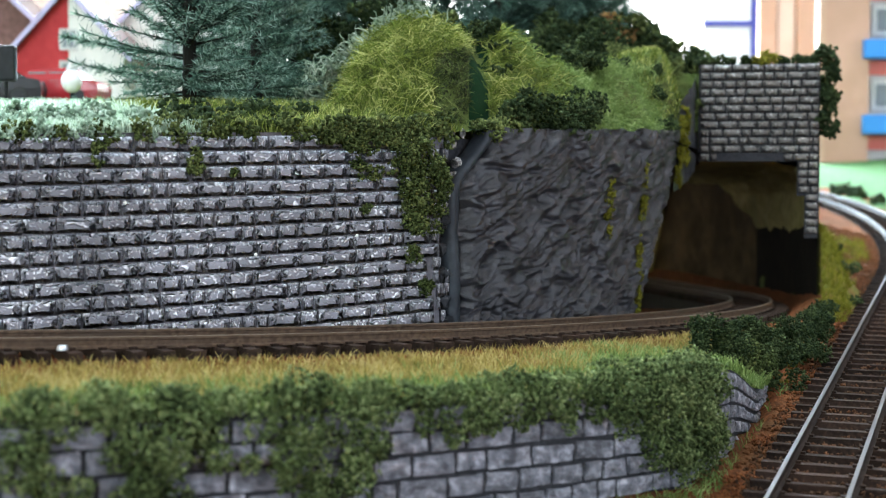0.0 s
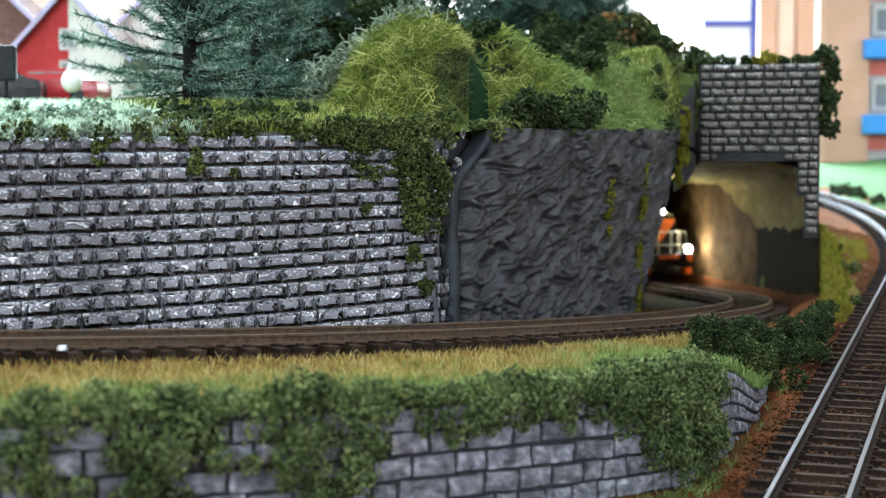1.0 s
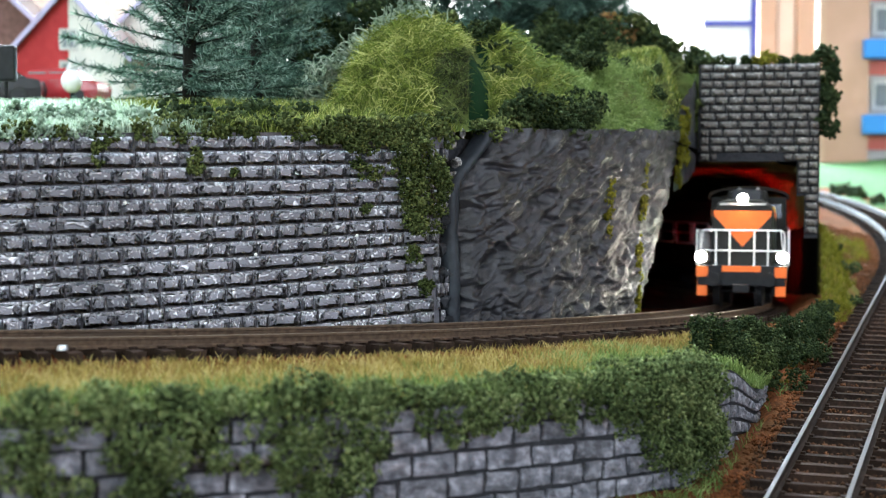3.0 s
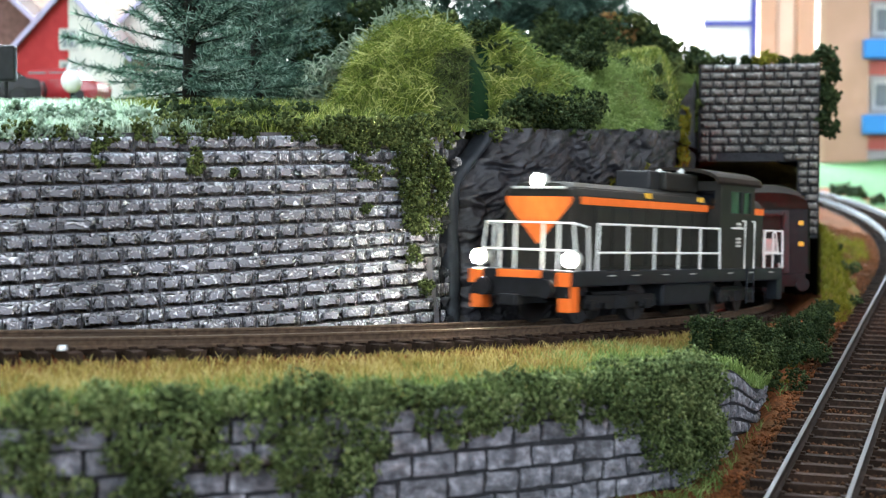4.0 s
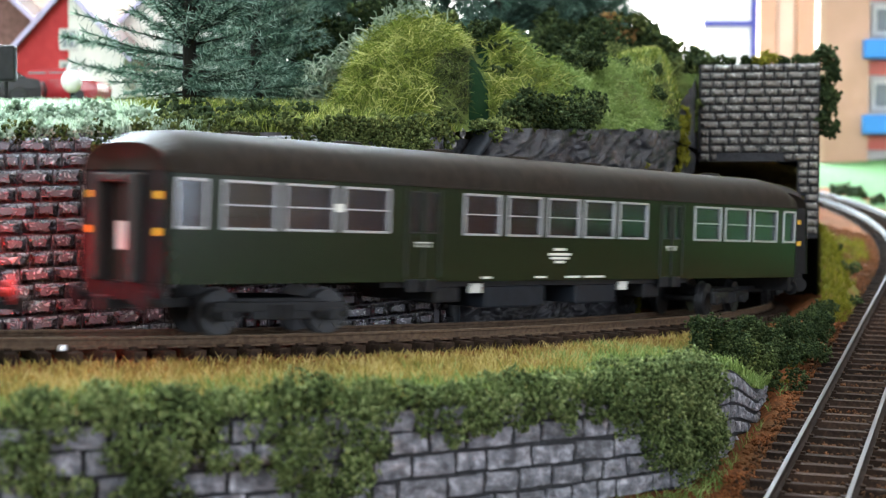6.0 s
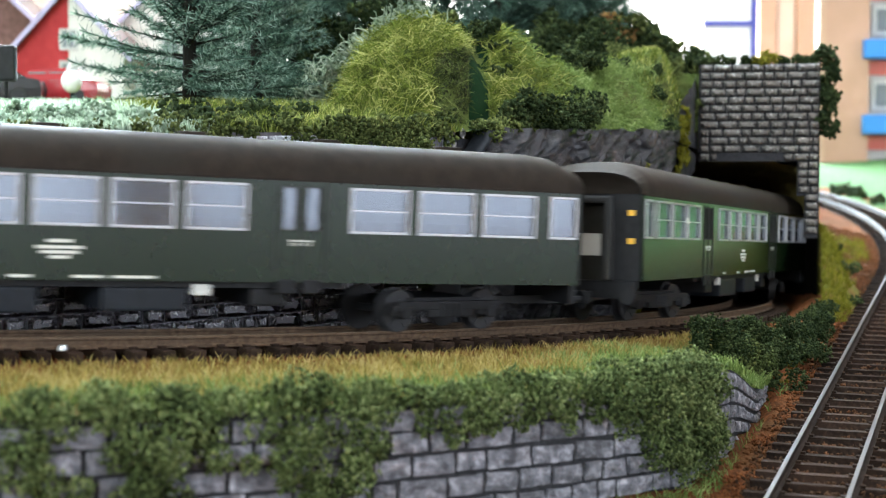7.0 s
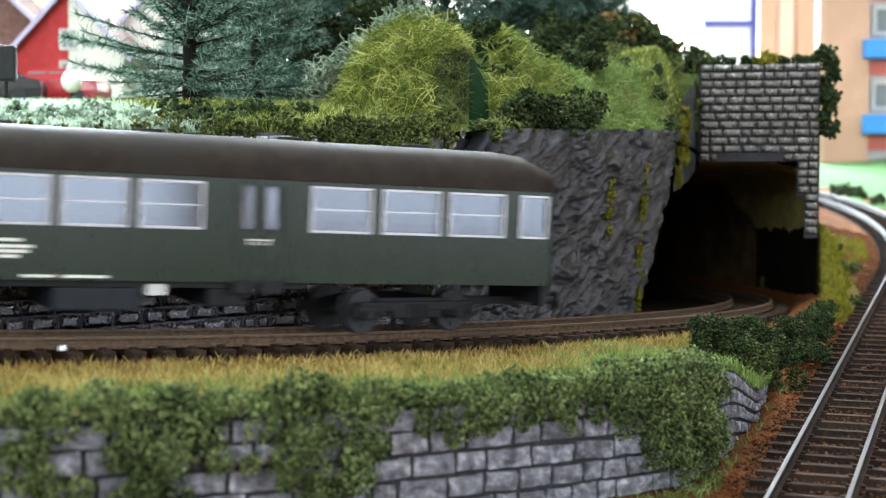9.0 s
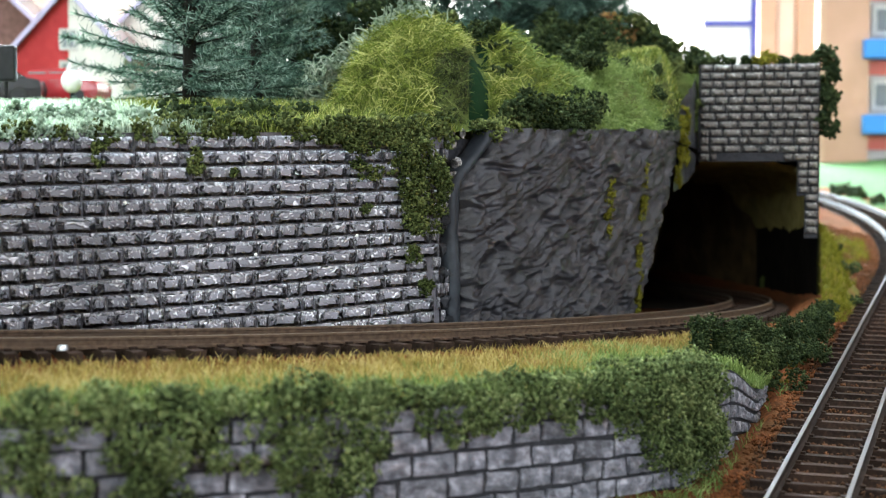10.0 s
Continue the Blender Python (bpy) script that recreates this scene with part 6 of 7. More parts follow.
    part("cab_side", bm, M_LOCO, c)
    for x in (-0.0505, -0.0223):
        bm = bmesh.new()
        add_box(bm, x, x + 0.0008, -0.0152, 0.0152, 0.0155, 0.0350)
        for y0, y1 in ((-0.0152, -0.0140), (-0.0025, 0.0025), (0.0140, 0.0152)):
            add_box(bm, x, x + 0.0008, y0, y1, 0.0350, 0.0412)
        add_box(bm, x, x + 0.0008, -0.0152, 0.0152, 0.0412, 0.0442)
        part("cab_end", bm, M_LOCO, c)
        for y0, y1 in ((-0.0140, -0.0025), (0.0025, 0.0140)):
            box("pane", x + 0.0003, x + 0.0005, y0, y1, 0.0350, 0.0412, M_GLASS, c).visible_shadow = False
    for sg in (-1, 1):
        for x0, x1 in ((-0.0470, -0.0408), (-0.0385, -0.0300)):
            bm = bmesh.new()
            window_ring(bm, x0, x1, 0.0340, 0.0412, sg * 0.0160, 0.0003, 0.0002, 0.0006)
            w = part("cab_window", bm, M_RUBBER, c)
            box("pane", x0, x1, *sorted((sg * 0.0155, sg * 0.0157)), 0.0340, 0.0412, M_GLASS, w).visible_shadow = False
        bm = bmesh.new()
        for zz in (0.0305, 0.0293, 0.0255, 0.0243, 0.0231):
            add_box(bm, -0.0392, -0.0352, *sorted((sg * 0.0160, sg * 0.0161)), zz - 0.0004, zz + 0.0003)
        part("cab_lettering", bm, M_MARK, c)
    vs, nu, nv = [], 2, 13
    for x in (-0.0540, -0.0165):
        for j in range(nv):
            a = math.pi * j / (nv - 1)
            vs.append((x, 0.0172 * math.cos(a), 0.0440 + 0.0046 * math.sin(a) ** 0.8))
        for j in range(nv):
            a = math.pi * j / (nv - 1)
            vs.append((x, 0.0166 * math.cos(a), 0.0432 + 0.0044 * math.sin(a) ** 0.8))
    n2 = 2 * nv
    fs = [(j, n2 + j, n2 + j + 1, j + 1) for j in range(nv - 1)] + [(nv + j + 1, n2 + nv + j + 1, n2 + nv + j, nv + j) for j in range(nv - 1)]
    fs += [(k + j, k + j + 1, k + nv + j + 1, k + nv + j) for k in (0, n2) for j in range(nv - 1)] + [(0, nv, n2 + nv, n2), (nv - 1, n2 + nv - 1, n2 + 2 * nv - 1, 2 * nv - 1)]
    roof = mesh_ob("cab_roof", vs, fs, M_ROOF, c)
    bm = bmesh.new()
    add_rod(bm, (-0.014, 0.004, 0.046), (-0.0175, 0.004, 0.0475), 0.0010, 10)
    add_rod(bm, (-0.014, -0.004, 0.046), (-0.0175, -0.004, 0.0475), 0.0010, 10)
    part("horn", bm, M_GREY, roof)
    # rails along the sides and ends
    v, wt, wm, wb = 0.0170, 0.0286, 0.0206, 0.0155
    for sg in (-1, 1):
        y = sg * v
        xs = [0.0645, 0.0465, 0.0290, 0.0120, -0.0040, -0.0196]
        handrail(c, [(0.0652, y, wb), (0.0645, y, wt), (-0.0190, y, wt), (-0.0198, y, wb)], mids=[((0.0645, y, wm), (-0.0196, y, wm))], posts=[((x, y, wb), (x, y, wt)) for x in xs[1:-1]])
        handrail(c, [(-0.0584, y, wb), (-0.0584, y, wt), (-0.0750, y, wt), (-0.0756, y, wb)], mids=[((-0.0584, y, wm), (-0.0754, y, wm))], posts=[((-0.067, y, wb), (-0.067, y, wt))] if sg < 0 else [])
        for x in (-0.0405, -0.0488):
            handrail(c, [(x, y, wb), (x, y, 0.0315), (x, y - sg * 0.001, 0.0315)])
        handrail(c, [(-0.0300, sg * 0.0166, 0.0290), (-0.0395, sg * 0.0166, 0.0290)])
    for sg, x in ((1, 0.0738), (-1, -0.0762)):
        handrail(c, [(x, -0.0158, wb), (x, -0.0140, wt), (x, 0.0140, wt), (x, 0.0158, wb)], mids=[((x, -0.015, wm + 0.0004), (x, 0.015, wm + 0.0004))], posts=[((x, q, wb), (x, q, wt)) for q in (-0.0095, -0.0045, 0.0045, 0.0095)])
        for y in (-0.0140, 0.0140):
            handrail(c, [(x, y, wt), (x - sg * 0.006, y * 1.1, wt - 0.001), (x - sg * 0.0065, y * 1.12, wb)])
        # buffer beam with orange ends and steps
        b = box("buffer_beam", *sorted((sg * 0.0770, sg * 0.0784)), -0.0160, 0.0160, 0.0080, 0.0155, M_BOGIE, c, 0.0003)
        orange = M_ORANGE if sg > 0 else M_FRAME
        for y in (-0.0142, 0.0142):
            box("step_bracket", *sorted((sg * 0.0735, sg * 0.0782)), y - 0.0019, y + 0.0019, 0.0042, 0.0112, orange, b, 0.0002, "orange step bracket" if sg > 0 else "dark step bracket")
        bm = bmesh.new()
        add_box(bm, *sorted((sg * 0.0785, sg * 0.0788)), -0.0070, 0.0070, 0.0132, 0.0154, 0.0001)
        for y in (-0.0142, 0.0142):
            add_box(bm, *sorted((sg * 0.0785, sg * 0.0788)), y - 0.0022, y + 0.0022, 0.0112, 0.0150, 0.0001)
        part("beam_paint", bm, orange, b)
        for y in (-0.0100, 0.0100):
            bm = bmesh.new()
            add_rod(bm, (sg * 0.0784, y, 0.0105), (sg * 0.0812, y, 0.0105), 0.0010, 8)
            add_rod(bm, (sg * 0.0812, y, 0.0105), (sg * 0.0820, y, 0.0105), 0.0026, 14)
            part("buffer", bm, M_REDBUF if sg < 0 else M_BOGIE, c)
        bm = bmesh.new()
        add_box(bm, *sorted((sg * 0.066, sg * 0.083)), -0.0012, 0.0012, 0.0060, 0.0078)
        add_box(bm, *sorted((sg * 0.082, sg * 0.085)), -0.003, 0.003, 0.0056, 0.0088, 0.0005)
        part("coupler", bm, M_BOGIE, c)
    # tank, ladders, bogies
    box("fuel_tank", -0.018, 0.018, -0.0150, 0.0150, 0.0042, 0.0111, M_FRAME, c, 0.0010)
    for sg in (-1, 1):
        bm = bmesh.new()
        for x in (-0.0495, -0.0435):
            add_rod(bm, (x, sg * 0.0168, 0.0035), (x, sg * 0.0168, 0.0155), 0.0003, 6)
        for zz in (0.0042, 0.0075, 0.0108):
            add_rod(bm, (-0.0495, sg * 0.0168, zz), (-0.0435, sg * 0.0168, zz), 0.0003, 6)
        part("ladder", bm, M_FRAME, c)
    for x in (0.042, -0.042):
        bogie(c, x, 0.0149, 0.0058, 0.0138)
    return c


def build_train():
    return [locomotive(), coach("dark green passenger coach with brown roof behind the locomotive"), coach("dark green passenger coach with brown roof, last in train")]


TRAIN_T = [0.0, 1.2, 1.8, 2.5, 3.8, 4.5, 5.0, 5.5, 6.8, 7.5, 8.5, 9.0, 9.5, 10.0]
TRAIN_S = [0.768, 0.586, 0.497, 0.397, 0.188, 0.084, 0.007, -0.068, -0.262, -0.366, -0.516, -0.595, -0.671, -0.747]


def train_s(t):
    """Way of the locomotive's middle along the line, evened out."""
    q = [t + d for d in (-0.2, -0.1, 0.0, 0.1, 0.2)]
    return float(np.mean([np.interp(u, TRAIN_T, TRAIN_S) - 0.152 * (min(u, 0) + max(u - 10, 0)) for u in q]))


def vehicle_pose(s, half):
    """Front is towards the viewer, at the smaller s; the thing's x axis points forward, z up, its base on the rails."""
    a, b = Vector((*arc(s - half, 0), rail_z(s - half))), Vector((*arc(s + half, 0), rail_z(s + half)))
    e = (a - b).normalized()
    n = Vector((0, 0, 1)).cross(e).normalized()
    up = e.cross(n)
    m = Matrix((e, n, up)).transposed().to_4x4()
    m.translation = (a + b) / 2
    return m


def motions():
    for ob, lag, half in zip(TRAIN, (0.0, 0.240, 0.532), (0.042, 0.0985, 0.0985)):
        walk(ob, [(k / 10, vehicle_pose(train_s(k / 10) + lag, half)) for k in range(101)])
        # bogies stay on the curve
        for b in [o for o in ob.children if o.name.startswith("bogie")]:
            yaw = math.degrees(half / R) * (1 if b.location.x < 0 else -1)
            walk(b, [(t, pose(b.location.x, 0, 0, 0, 0, -yaw * -1)) for t in (0.0, 10.0)])
    for w, x, r in WHEELSETS:
        walk(w, [(k / 30, pose(x, 0, r, 0, math.degrees((train_s(0) - train_s(k / 30)) / r), 0)) for k in range(301)])


# ---- village, blocks of flats, backdrop ----
M_REDWALL = mat("red_wall", (0.42, 0.035, 0.04), (0.5, 0.05, 0.055), 200, 0.7, 0.2, 0.0003)
M_WHITEWALL = mat("white_wall", (0.72, 0.7, 0.66), (0.8, 0.78, 0.74), 200, 0.8, 0.2, 0.0003)
M_PINKWALL = mat("pink_wall", (0.74, 0.56, 0.48), (0.82, 0.64, 0.56), 150, 0.8, 0.2, 0.0003)
M_ROOFTILE = mat("brown_roof", (0.12, 0.07, 0.06), (0.2, 0.12, 0.10), 300, 0.8, 0.4, 0.0004)
M_EAVE = plain("lilac_eave", (0.42, 0.38, 0.55), 0.6)
M_WINDOW = plain("dark_window", (0.16, 0.18, 0.19), 0.15)
M_WINFRAME = plain("grey_window_frame", (0.55, 0.55, 0.53), 0.6)
M_CARBLACK = plain("black_car_paint", (0.008, 0.008, 0.009), 0.25, spec=0.3)
M_CARRED = plain("red_car_paint", (0.35, 0.02, 0.025), 0.2)
M_TYRE = plain("tyre", (0.02, 0.02, 0.02), 0.8)
M_TAN = mat("tan_panel", (0.42, 0.25, 0.165), (0.48, 0.29, 0.20), 25, 0.7, 0.1, 0.0005)
M_PANEL = mat("pale_panel", (0.42, 0.40, 0.40), (0.5, 0.48, 0.47), 60, 0.8, 0.1, 0.0005)
M_PALEBOARD = mat("pale_board", (0.52, 0.36, 0.27), (0.62, 0.45, 0.35), 20, 0.6, 0.1, 0.0005)
M_GREYMETAL = plain("grey_metal", (0.4, 0.4, 0.4), 0.35, 0.8)
M_BLUE = plain("blue_balcony", (0.03, 0.22, 0.55), 0.5)
M_REDSTRIP = plain("red_strip", (0.55, 0.12, 0.09), 0.6)
M_FRAMEBLUE = plain("blue_frame", (0.07, 0.08, 0.35), 0.5)
M_SNOWWHITE = plain("white_board", (0.85, 0.84, 0.83), 0.6)
M_OUTSIDE = plain("bright_outdoors", (0.9, 0.9, 0.9), 0.9, emit=2.4, ecol=(1.0, 0.96, 0.95))


def gable_house(label, x0, x1, y, depth, z0, z_eave, z_peak, split, left_mat, right_mat, windows, turn_deg=0):
    h = tagged(new("house"), label, "house", "village houses")
    xm = (x0 + x1) / 2
    h.matrix_basis = pose(xm, y, z0, 0, 0, turn_deg)
    w, e, p = (x1 - x0) / 2, z_eave - z0, z_peak - z0

    def prism(name, a, b, mm):
        za, zb = e + (p - e) * (1 - abs(a) / w), e + (p - e) * (1 - abs(b) / w)
        vs = [(q, yy, zz) for yy in (0, depth) for q, zz in ((a, -0.004), (b, -0.004), (b, zb), (a, za))]
        part_ob = mesh_ob(name, vs, [(0, 1, 2, 3), (7, 6, 5, 4), (0, 4, 5, 1), (1, 5, 6, 2), (2, 6, 7, 3), (3, 7, 4, 0)], mm, h)
        return part_ob
    if split < 0:
        prism("wall", -w, split, left_mat)
        prism("wall", split, 0.0, right_mat if split < -0.001 else left_mat)
    else:
        prism("wall", -w, 0.0, left_mat)
    prism("wall", 0.0, w, right_mat)
    for sg in (-1, 1):
        ov = 0.006
        sl = (p - e) / w
        a = [(0, p), (sg * (w + ov), e - ov * sl)]
        vs = [(q, yy, zz + dz) for yy in (-ov, depth + ov) for dz in (0.0004, 0.0026) for q, zz in a]
        r = mesh_ob("roof", vs, [(0, 1, 3, 2), (4, 6, 7, 5), (0, 2, 6, 4), (1, 5, 7, 3), (0, 4, 5, 1), (2, 3, 7, 6)], M_ROOFTILE, h)
        vs = [(q, yy, zz + dz) for yy in (-ov - 0.001, -ov) for dz in (-0.0012, 0.0028) for q, zz in a]
        mesh_ob("eave_board", vs, [(0, 1, 3, 2), (4, 6, 7, 5), (0, 2, 6, 4), (1, 5, 7, 3), (0, 4, 5, 1), (2, 3, 7, 6)], M_EAVE, r)
    for wx, wz, ww, wh in windows:
        bm = bmesh.new()
        t = 0.0016
        for a, b, c, d in ((wx - ww, wx + ww, wz + wh - t, wz + wh), (wx - ww, wx + ww, wz - wh, wz - wh + t), (wx - ww, wx - ww + t, wz - wh + t, wz + wh - t), (wx + ww - t, wx + ww, wz - wh + t, wz + wh - t), (wx - 0.0004, wx + 0.0004, wz - wh + t, wz + wh - t)):
            add_box(bm, a, b, -0.0015, 0.0002, c, d)
        f = part("window", bm, M_WINFRAME, h)
        box("pane", wx - ww + t, wx + ww - t, -0.0008, -0.0004, wz - wh + t, wz + wh - t, M_WINDOW, f)
    return h


def car(label, x, y, z, turn_deg, paint):
    c = tagged(new("car"), label, "car", "parked cars")
    c.matrix_basis = pose(x, y, z, 0, 0, turn_deg)
    prof = [(-0.025, 0.003), (-0.0255, 0.0075), (-0.024, 0.0095), (-0.013, 0.0105), (-0.007, 0.0160), (0.010, 0.0165), (0.018, 0.0112), (0.0245, 0.0100), (0.0255, 0.0070), (0.025, 0.003)]
    n = len(prof)
    vs = []
    for yy, k in ((-0.0098, 0.0), (-0.0102, 0.0), (0.0102, 0.0), (0.0098, 0.0)):
        for q, zz in prof:
            inset = 0.0018 if zz > 0.012 else 0
            vs.append((q, yy - math.copysign(inset, yy), zz))
    fs = [(i * n + j, (i + 1) * n + j, (i + 1) * n + (j + 1) % n, i * n + (j + 1) % n) for i in (1,) for j in range(n)]
    fs += [tuple(range(n, 2 * n))[::-1], tuple(range(2 * n, 3 * n))]
    bm = bmesh.new()
    me = bpy.data.meshes.new("tmp")
    me.from_pydata(vs[n:3 * n], [], [tuple(i - n for i in f) for f in fs])
    bm.from_mesh(me)
    bpy.data.meshes.remove(me)
    bmesh.ops.bevel(bm, geom=bm.edges[:], offset=0.0006, segments=2, affect="EDGES")
    part("body", bm, paint, c)
    bm = bmesh.new()
    for sg in (-1, 1):
        add_box(bm, -0.0085, 0.0005, *sorted((sg * 0.0083, sg * 0.0090)), 0.0112, 0.0152, 0.0003)
        add_box(bm, 0.0015, 0.0105, *sorted((sg * 0.0083, sg * 0.0090)), 0.0112, 0.0152, 0.0003)
    part("side_window", bm, M_WINDOW, c)
    for wx in (-0.0155, 0.0160):
        for sg in (-1, 1):
            bm = bmesh.new()
            add_rod(bm, (wx, sg * 0.0078, 0.0036), (wx, sg * 0.0104, 0.0036), 0.0036, 16)
            w = part("wheel", bm, M_TYRE, c)
            bm = bmesh.new()
            add_rod(bm, (wx, sg * 0.0104, 0.0036), (wx, sg * 0.0106, 0.0036), 0.0022, 12)
            part("hub_cap", bm, M_STEEL, w)
    return c


def build_village():
    d = 0.84
    zg = sight_z(188, d)
    w = (sight_x(222, d) - sight_x(30, d)) / 2
    gable_house("red and white gabled house with brown roof and lilac eaves", sight_x(30, d), sight_x(222, d), d, 0.07, zg, sight_z(92, d), sight_z(-14, d), 0, M_REDWALL, M_WHITEWALL,
                [(0.0, sight_z(72, d) - zg, 0.0052, 0.0062), (0.0, sight_z(128, d) - zg, 0.0052, 0.0062)])
    d = 0.95
    zg = sight_z(185, d)
    gable_house("white gabled house with brown roof behind the firs", sight_x(195, d), sight_x(470, d), d, 0.08, zg, sight_z(66, d), sight_z(-60, d), 0, M_WHITEWALL, M_WHITEWALL,
                [(-0.01, sight_z(90, d) - zg, 0.006, 0.008), (0.02, sight_z(90, d) - zg, 0.006, 0.008)])
    d = 0.9
    zg = sight_z(188, d)
    gable_house("brown timber house at the village's edge", sight_x(-150, d), sight_x(22, d), d + 0.05, 0.06, zg, sight_z(20, d), sight_z(-60, d), 0, M_ROOFTILE, M_ROOFTILE, [(0.0, 0.03, 0.006, 0.008)])
    # house shape added to stand for the blurred pink-cream wall behind
    d = 1.12
    zg = sight_z(186, d)
    gable_house("tall pale pink house shape added for the pink background", sight_x(-120, d), sight_x(300, d), d, 0.06, zg, sight_z(-70, d), sight_z(-150, d), 0, M_PINKWALL, M_PINKWALL, [(-0.03, 0.06, 0.007, 0.009)])
    car("black parked car on the village street", sight_x(-22, 0.66), 0.66, plateau_h(sight_x(-22, 0.66), 0.66), 8, M_CARBLACK)
    car("red parked car on the village street", sight_x(96, 0.70), 0.70, plateau_h(sight_x(96, 0.70), 0.70), -6, M_CARRED)
    # plain globe shape in place of a small figure, and a signal box on a post
    x, y = sight_x(130, 0.66), 0.66
    z = plateau_h(x, y)
    globe_ob = tagged(new("globe_shape"), "white rounded shape with a grey cap, for a figure", "lamp")
    globe_ob.location = (x, y, z)
    bm = bmesh.new()
    add_rod(bm, (0, 0, -0.001), (0, 0, 0.008), 0.0008, 8)
    part("post", bm, M_BOGIE, globe_ob)
    bm = bmesh.new()
    bmesh.ops.create_uvsphere(bm, u_segments=16, v_segments=10, radius=0.0046, matrix=Matrix.Translation((0, 0, 0.0105)) @ Matrix.Diagonal((1, 1, 1.15, 1)))
    part("globe", bm, M_SNOWWHITE, globe_ob, smooth_on=True)
    bm = bmesh.new()
    add_rod(bm, (0, 0, 0.0155), (0, 0, 0.0185), 0.0026, 12, 0.0014)
    part("cap", bm, M_GREY, globe_ob)
    x, y = sight_x(14, 0.55), 0.55
    z = plateau_h(x, y)
    sig = tagged(new("signal_post"), "black signal head on a thin post", "signal")
    sig.location = (x, y, z)
    bm = bmesh.new()
    add_rod(bm, (0, 0, -0.001), (0, 0, sight_z(145, y) - z), 0.0008, 8)
    part("post", bm, M_BOGIE, sig)
    bm = bmesh.new()
    add_box(bm, -0.0042, 0.0042, -0.002, 0.002, sight_z(145, y) - z, sight_z(82, y) - z, 0.001)
    part("head", bm, M_BOGIE, sig)
    # block of flats at the far side
    d = 1.30
    b = tagged(new("apartment_block"), "model apartment block with pale panels and blue balconies", "building")
    x0, xc, x1 = sight_x(1456, d), sight_x(1534, d), sight_x(1534, d) + 0.30
    zb, zt = sight_z(306, d), sight_z(306, d) + 0.34
    box("end_wall", x0, xc, d, d + 0.03, zb - 0.02, zt, M_TAN, b)
    box("facade", xc, x1, d + 0.012, d + 0.03, zb - 0.02, zt, M_PANEL, b)
    box("corner_strip", x0 - 0.006, x0, d - 0.002, d + 0.012, zb - 0.02, zt, M_WOODWALL, b)
    for k in range(6):
        z = sight_z(222, d) + k * (sight_z(90, d) - sight_z(222, d))
        for q in range(3):
            xa = xc - 0.006 + q * 0.095
            bal = box("balcony", xa, xa + 0.06, d - 0.008, d + 0.012, z - 0.008, z + 0.009, M_BLUE, b, 0.001, "bright blue balcony")
            box("red_panel", xa + 0.006, xa + 0.07, d + 0.009, d + 0.0119, z - 0.022, z - 0.0085, M_REDSTRIP, b)
            f = box("window", xa + 0.012, xa + 0.045, d + 0.009, d + 0.0119, z + 0.014, z + 0.040, M_WINFRAME, b)
            box("pane", xa + 0.015, xa + 0.042, d + 0.0075, d + 0.0088, z + 0.017, z + 0.037, M_WINDOW, f)
    # far green field, along the outer side of the lower line
    vs = []
    for i in range(40):
        t = 0.30 + 0.025 * i
        for j in range(14):
            o = 0.021 + 0.34 * (j / 13) ** 1.5
            x, y, z, h = low(t, o)
            vs.append((x, y, z - 0.0035 + 0.0085 * smooth(0, 0.035, o - 0.02) + 0.012 * smooth(0, 0.25, o - 0.02) + 0.0012 * noise.noise((x * 30, y * 30, 0))))
    tagged(mesh_ob("far_field", vs, grid_faces(40, 14), M_FIELD, None, True), "bright green meadow beyond the lower track", "ground", kind="structure")
    rnd = random.Random(77)
    for k, (px, d, r) in enumerate(((1466, 0.80, 0.0055), (1485, 0.81, 0.004), (1520, 0.78, 0.0045), (1540, 0.76, 0.003), (1560, 0.72, 0.004))):
        t = d
        x, d, z, h = low(t, 0.026)
        z -= 0.001
        bush("meadow_bush", "dark green foam bush on the far meadow", [(x + rnd.uniform(-1, 1) * r, d + rnd.uniform(-1, 1) * r, z + rnd.uniform(0, 1) * r, r * 0.5) for _ in range(8)], M_DARKBUSH, 0.0013, 0.8, 800 + k, "bushes on the meadow")
    # timber cupboard front behind the layout
    d = 1.95
    cup = tagged(new("cupboard"), "pale wooden cupboard with vertical boards", "cupboard")
    xa = sight_x(1338, d)
    box("carcass", xa, xa + 1.2, d + 0.02, d + 0.5, -0.9, 1.2, M_WOODWALL, cup)
    for k in range(46):
        box("board", xa + 0.026 * k + 0.001, xa + 0.026 * k + 0.025, d + (0.006 if k % 2 else 0.0), d + 0.02, -0.85, 1.2, M_PALEBOARD if k % 2 else M_TAN, cup, 0.002)
    # white hoarding with blue edging behind the hill
    d = 1.20
    sgn = tagged(new("hoarding"), "white board hoarding with dark blue edging", "hoarding")
    box("board", sight_x(1242, d), sight_x(1326, d), d, d + 0.004, sight_z(140, d), sight_z(-60, d), M_SNOWWHITE, sgn)
    for a, b_, c, e in ((1325, 1335, 140, -60), (1242, 1325, 49, 40)):
        box("edging", sight_x(a, d), sight_x(b_, d), d - 0.002, d + 0.006, sight_z(c, d), sight_z(e, d), M_FRAMEBLUE, sgn)
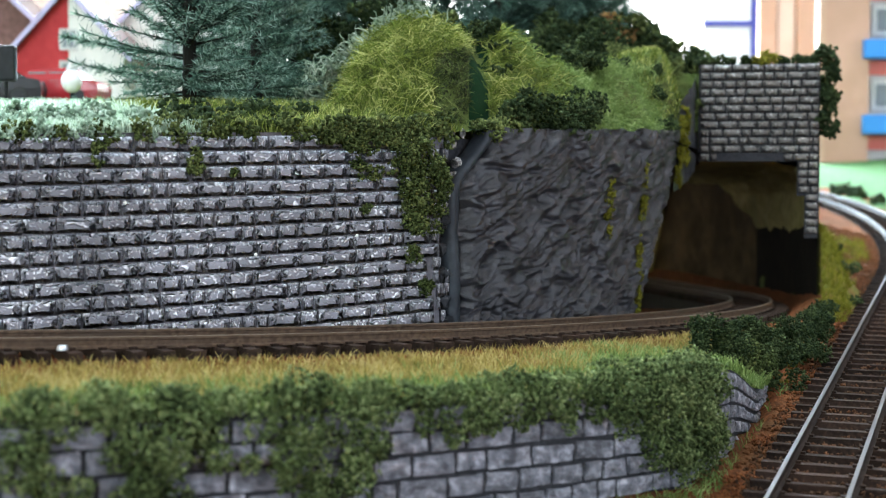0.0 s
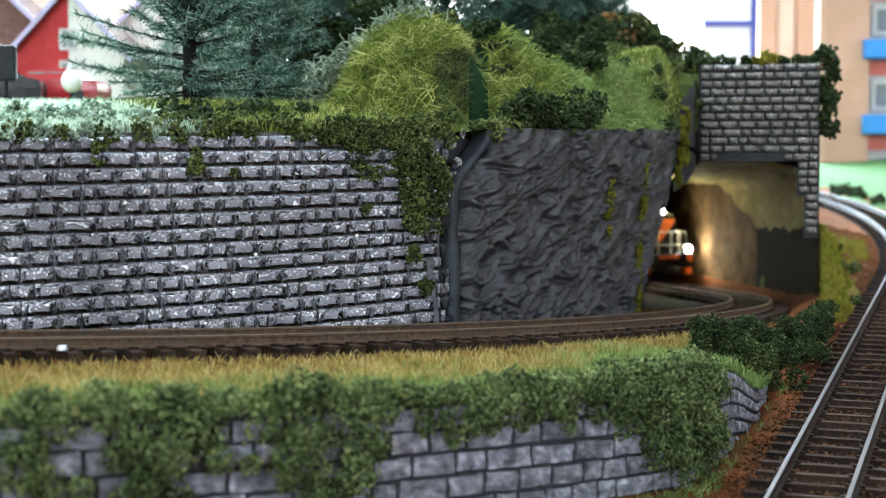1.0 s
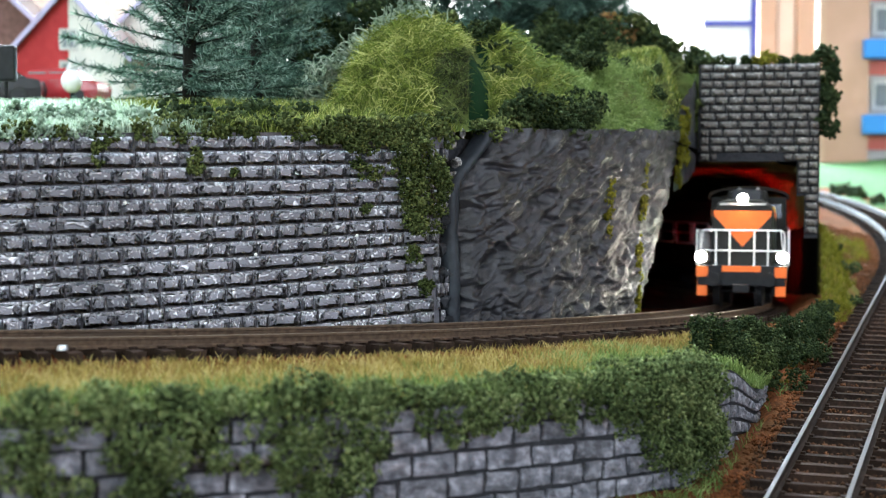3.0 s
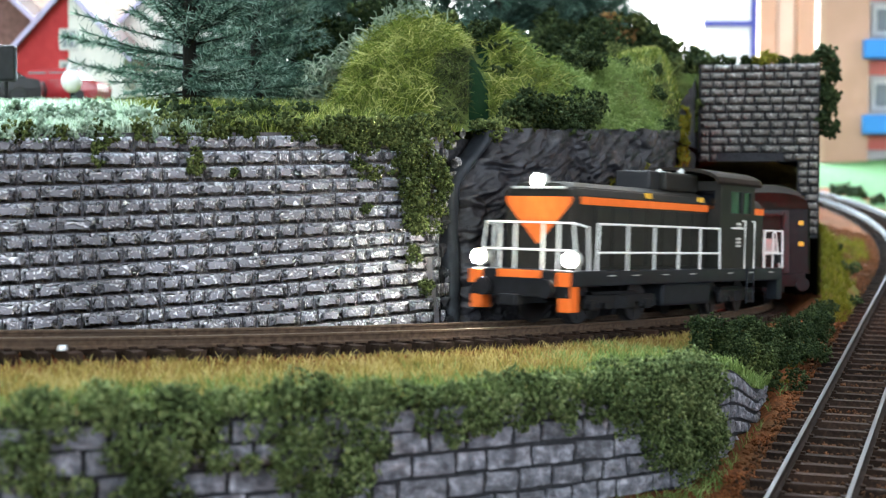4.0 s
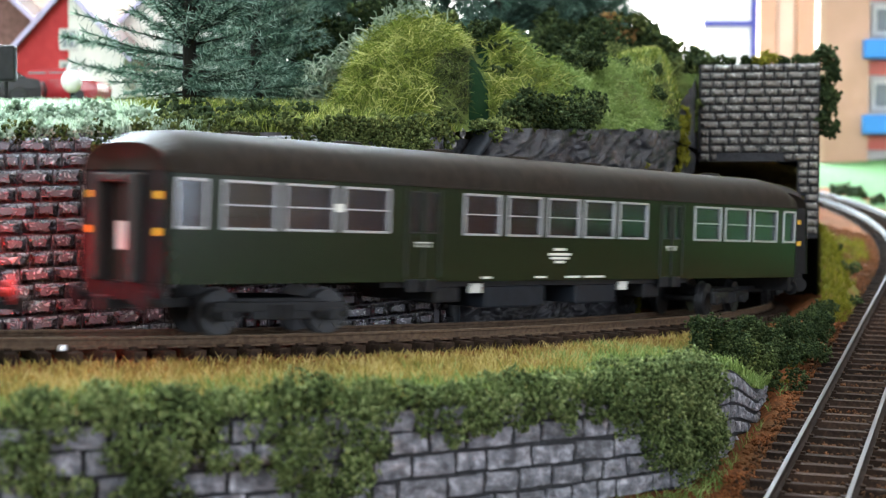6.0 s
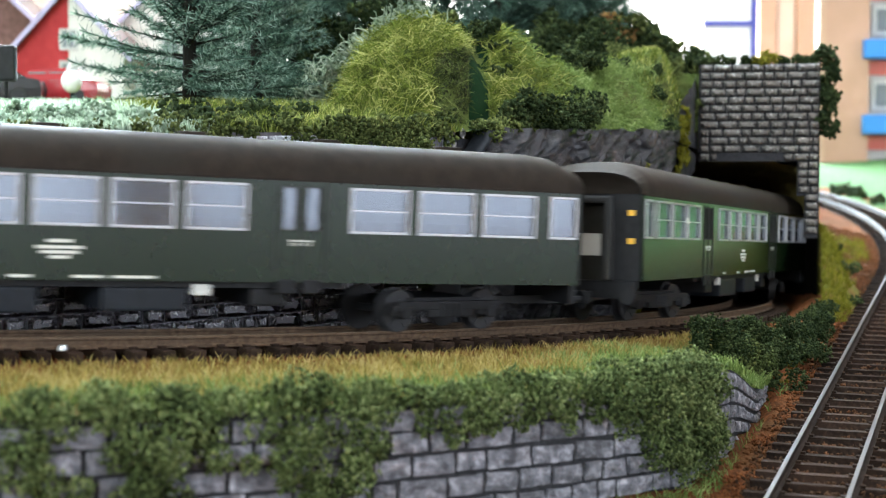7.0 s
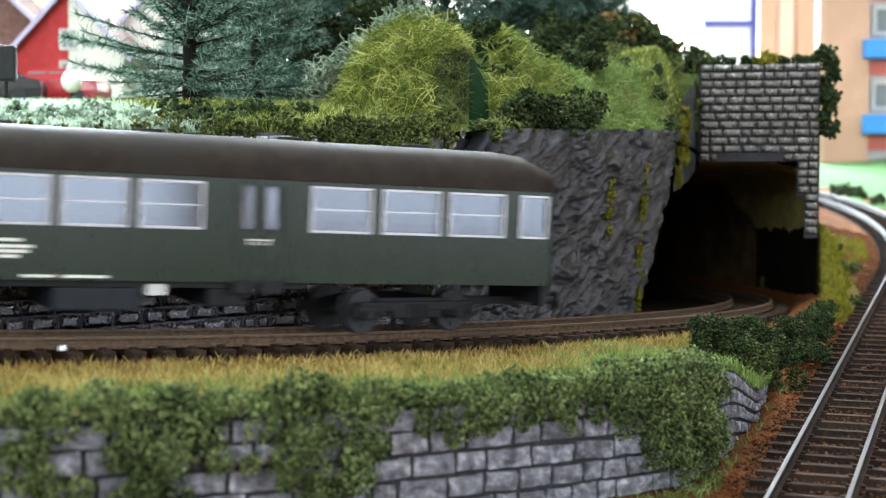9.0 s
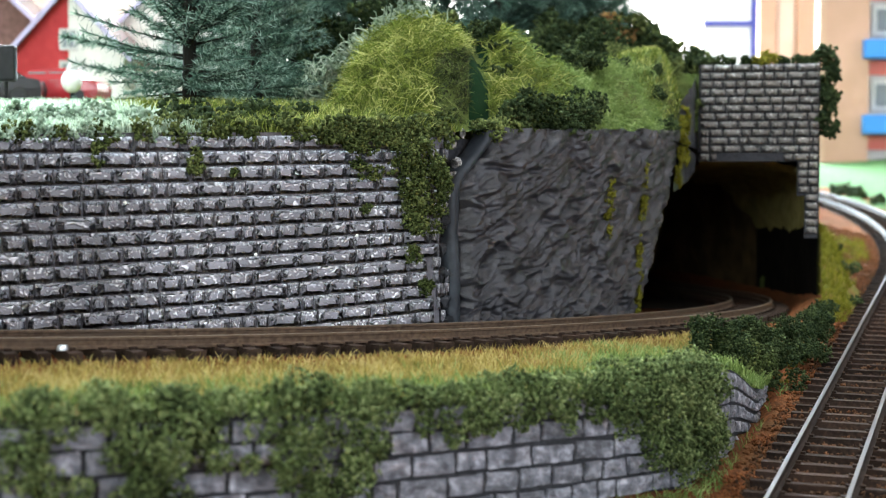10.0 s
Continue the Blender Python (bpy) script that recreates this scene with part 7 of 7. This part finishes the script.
    for a in (1246, 1326):
        box("post", sight_x(a, d), sight_x(a + 5, d), d + 0.0041, d + 0.008, 0.02, sight_z(139, d), M_FRAMEBLUE, sgn)
    # bright outdoors past the window, and the window's frame
    o = box("backdrop", -2.6, 1.2, 3.3, 3.32, -0.9, 2.2, M_OUTSIDE)
    tagged(o, "overexposed daylight outside the window", "backdrop", kind="structure")
    wf = tagged(new("window_1"), "white wooden window frame of the room", "window", kind="structure")
    for k in range(4):
        x = -1.9 + k * (2.45 / 3)
        box("window_frame", x - 0.03, x + 0.03, 2.92, 2.98, -0.05, 1.45, M_WHITEWALL, wf, 0.005)
    for z in (-0.05, 1.41):
        box("window_frame", -1.9, 0.55, 2.93, 2.97, z, z + 0.04, M_WHITEWALL, wf, 0.004)
    # small litter: a bright metal nut between the rails, plaster drops on the wall
    s = -0.0520
    bm = bmesh.new()
    bmesh.ops.create_cone(bm, cap_ends=True, segments=6, radius1=0.0015, radius2=0.0012, depth=0.0012)
    bmesh.ops.bevel(bm, geom=bm.edges[:], offset=0.0002, segments=1, affect="EDGES")
    nut = part("metal_nut", bm, M_GREYMETAL)
    nut.location = (*arc(s, 0.0118), rail_z(s) - 0.0019)
    tagged(nut, "small shiny metal nut lying beside the rail", "nut")
    for s, z in ((-0.0260, -0.0090), (0.0118, -0.0230), (0.046, -0.0190)):
        bm = bmesh.new()
        bmesh.ops.create_icosphere(bm, subdivisions=2, radius=0.0005)
        for v in bm.verts:
            v.co *= 1 + 0.25 * noise.noise(v.co * 4000)
        drop = part("plaster_drop", bm, M_SNOWWHITE, smooth_on=True)
        drop.location = (*arc(s, WALL_OFF - 0.0002), EZ + z)
        tagged(drop, "tiny white plaster drop stuck on the wall", "plaster drop", "plaster drops")


build_ground()
build_plateau()
build_room()
build_rock()
TRAIN = build_train()
build_village()
build_verge_green()
build_bank()
build_ballast()
build_hedge()
build_wall_greens()
build_hill_green()
build_far_shrubs()
build_trees()
build_tracks()
build_portal()
build_front_wall()
build_block_wall()
motions()
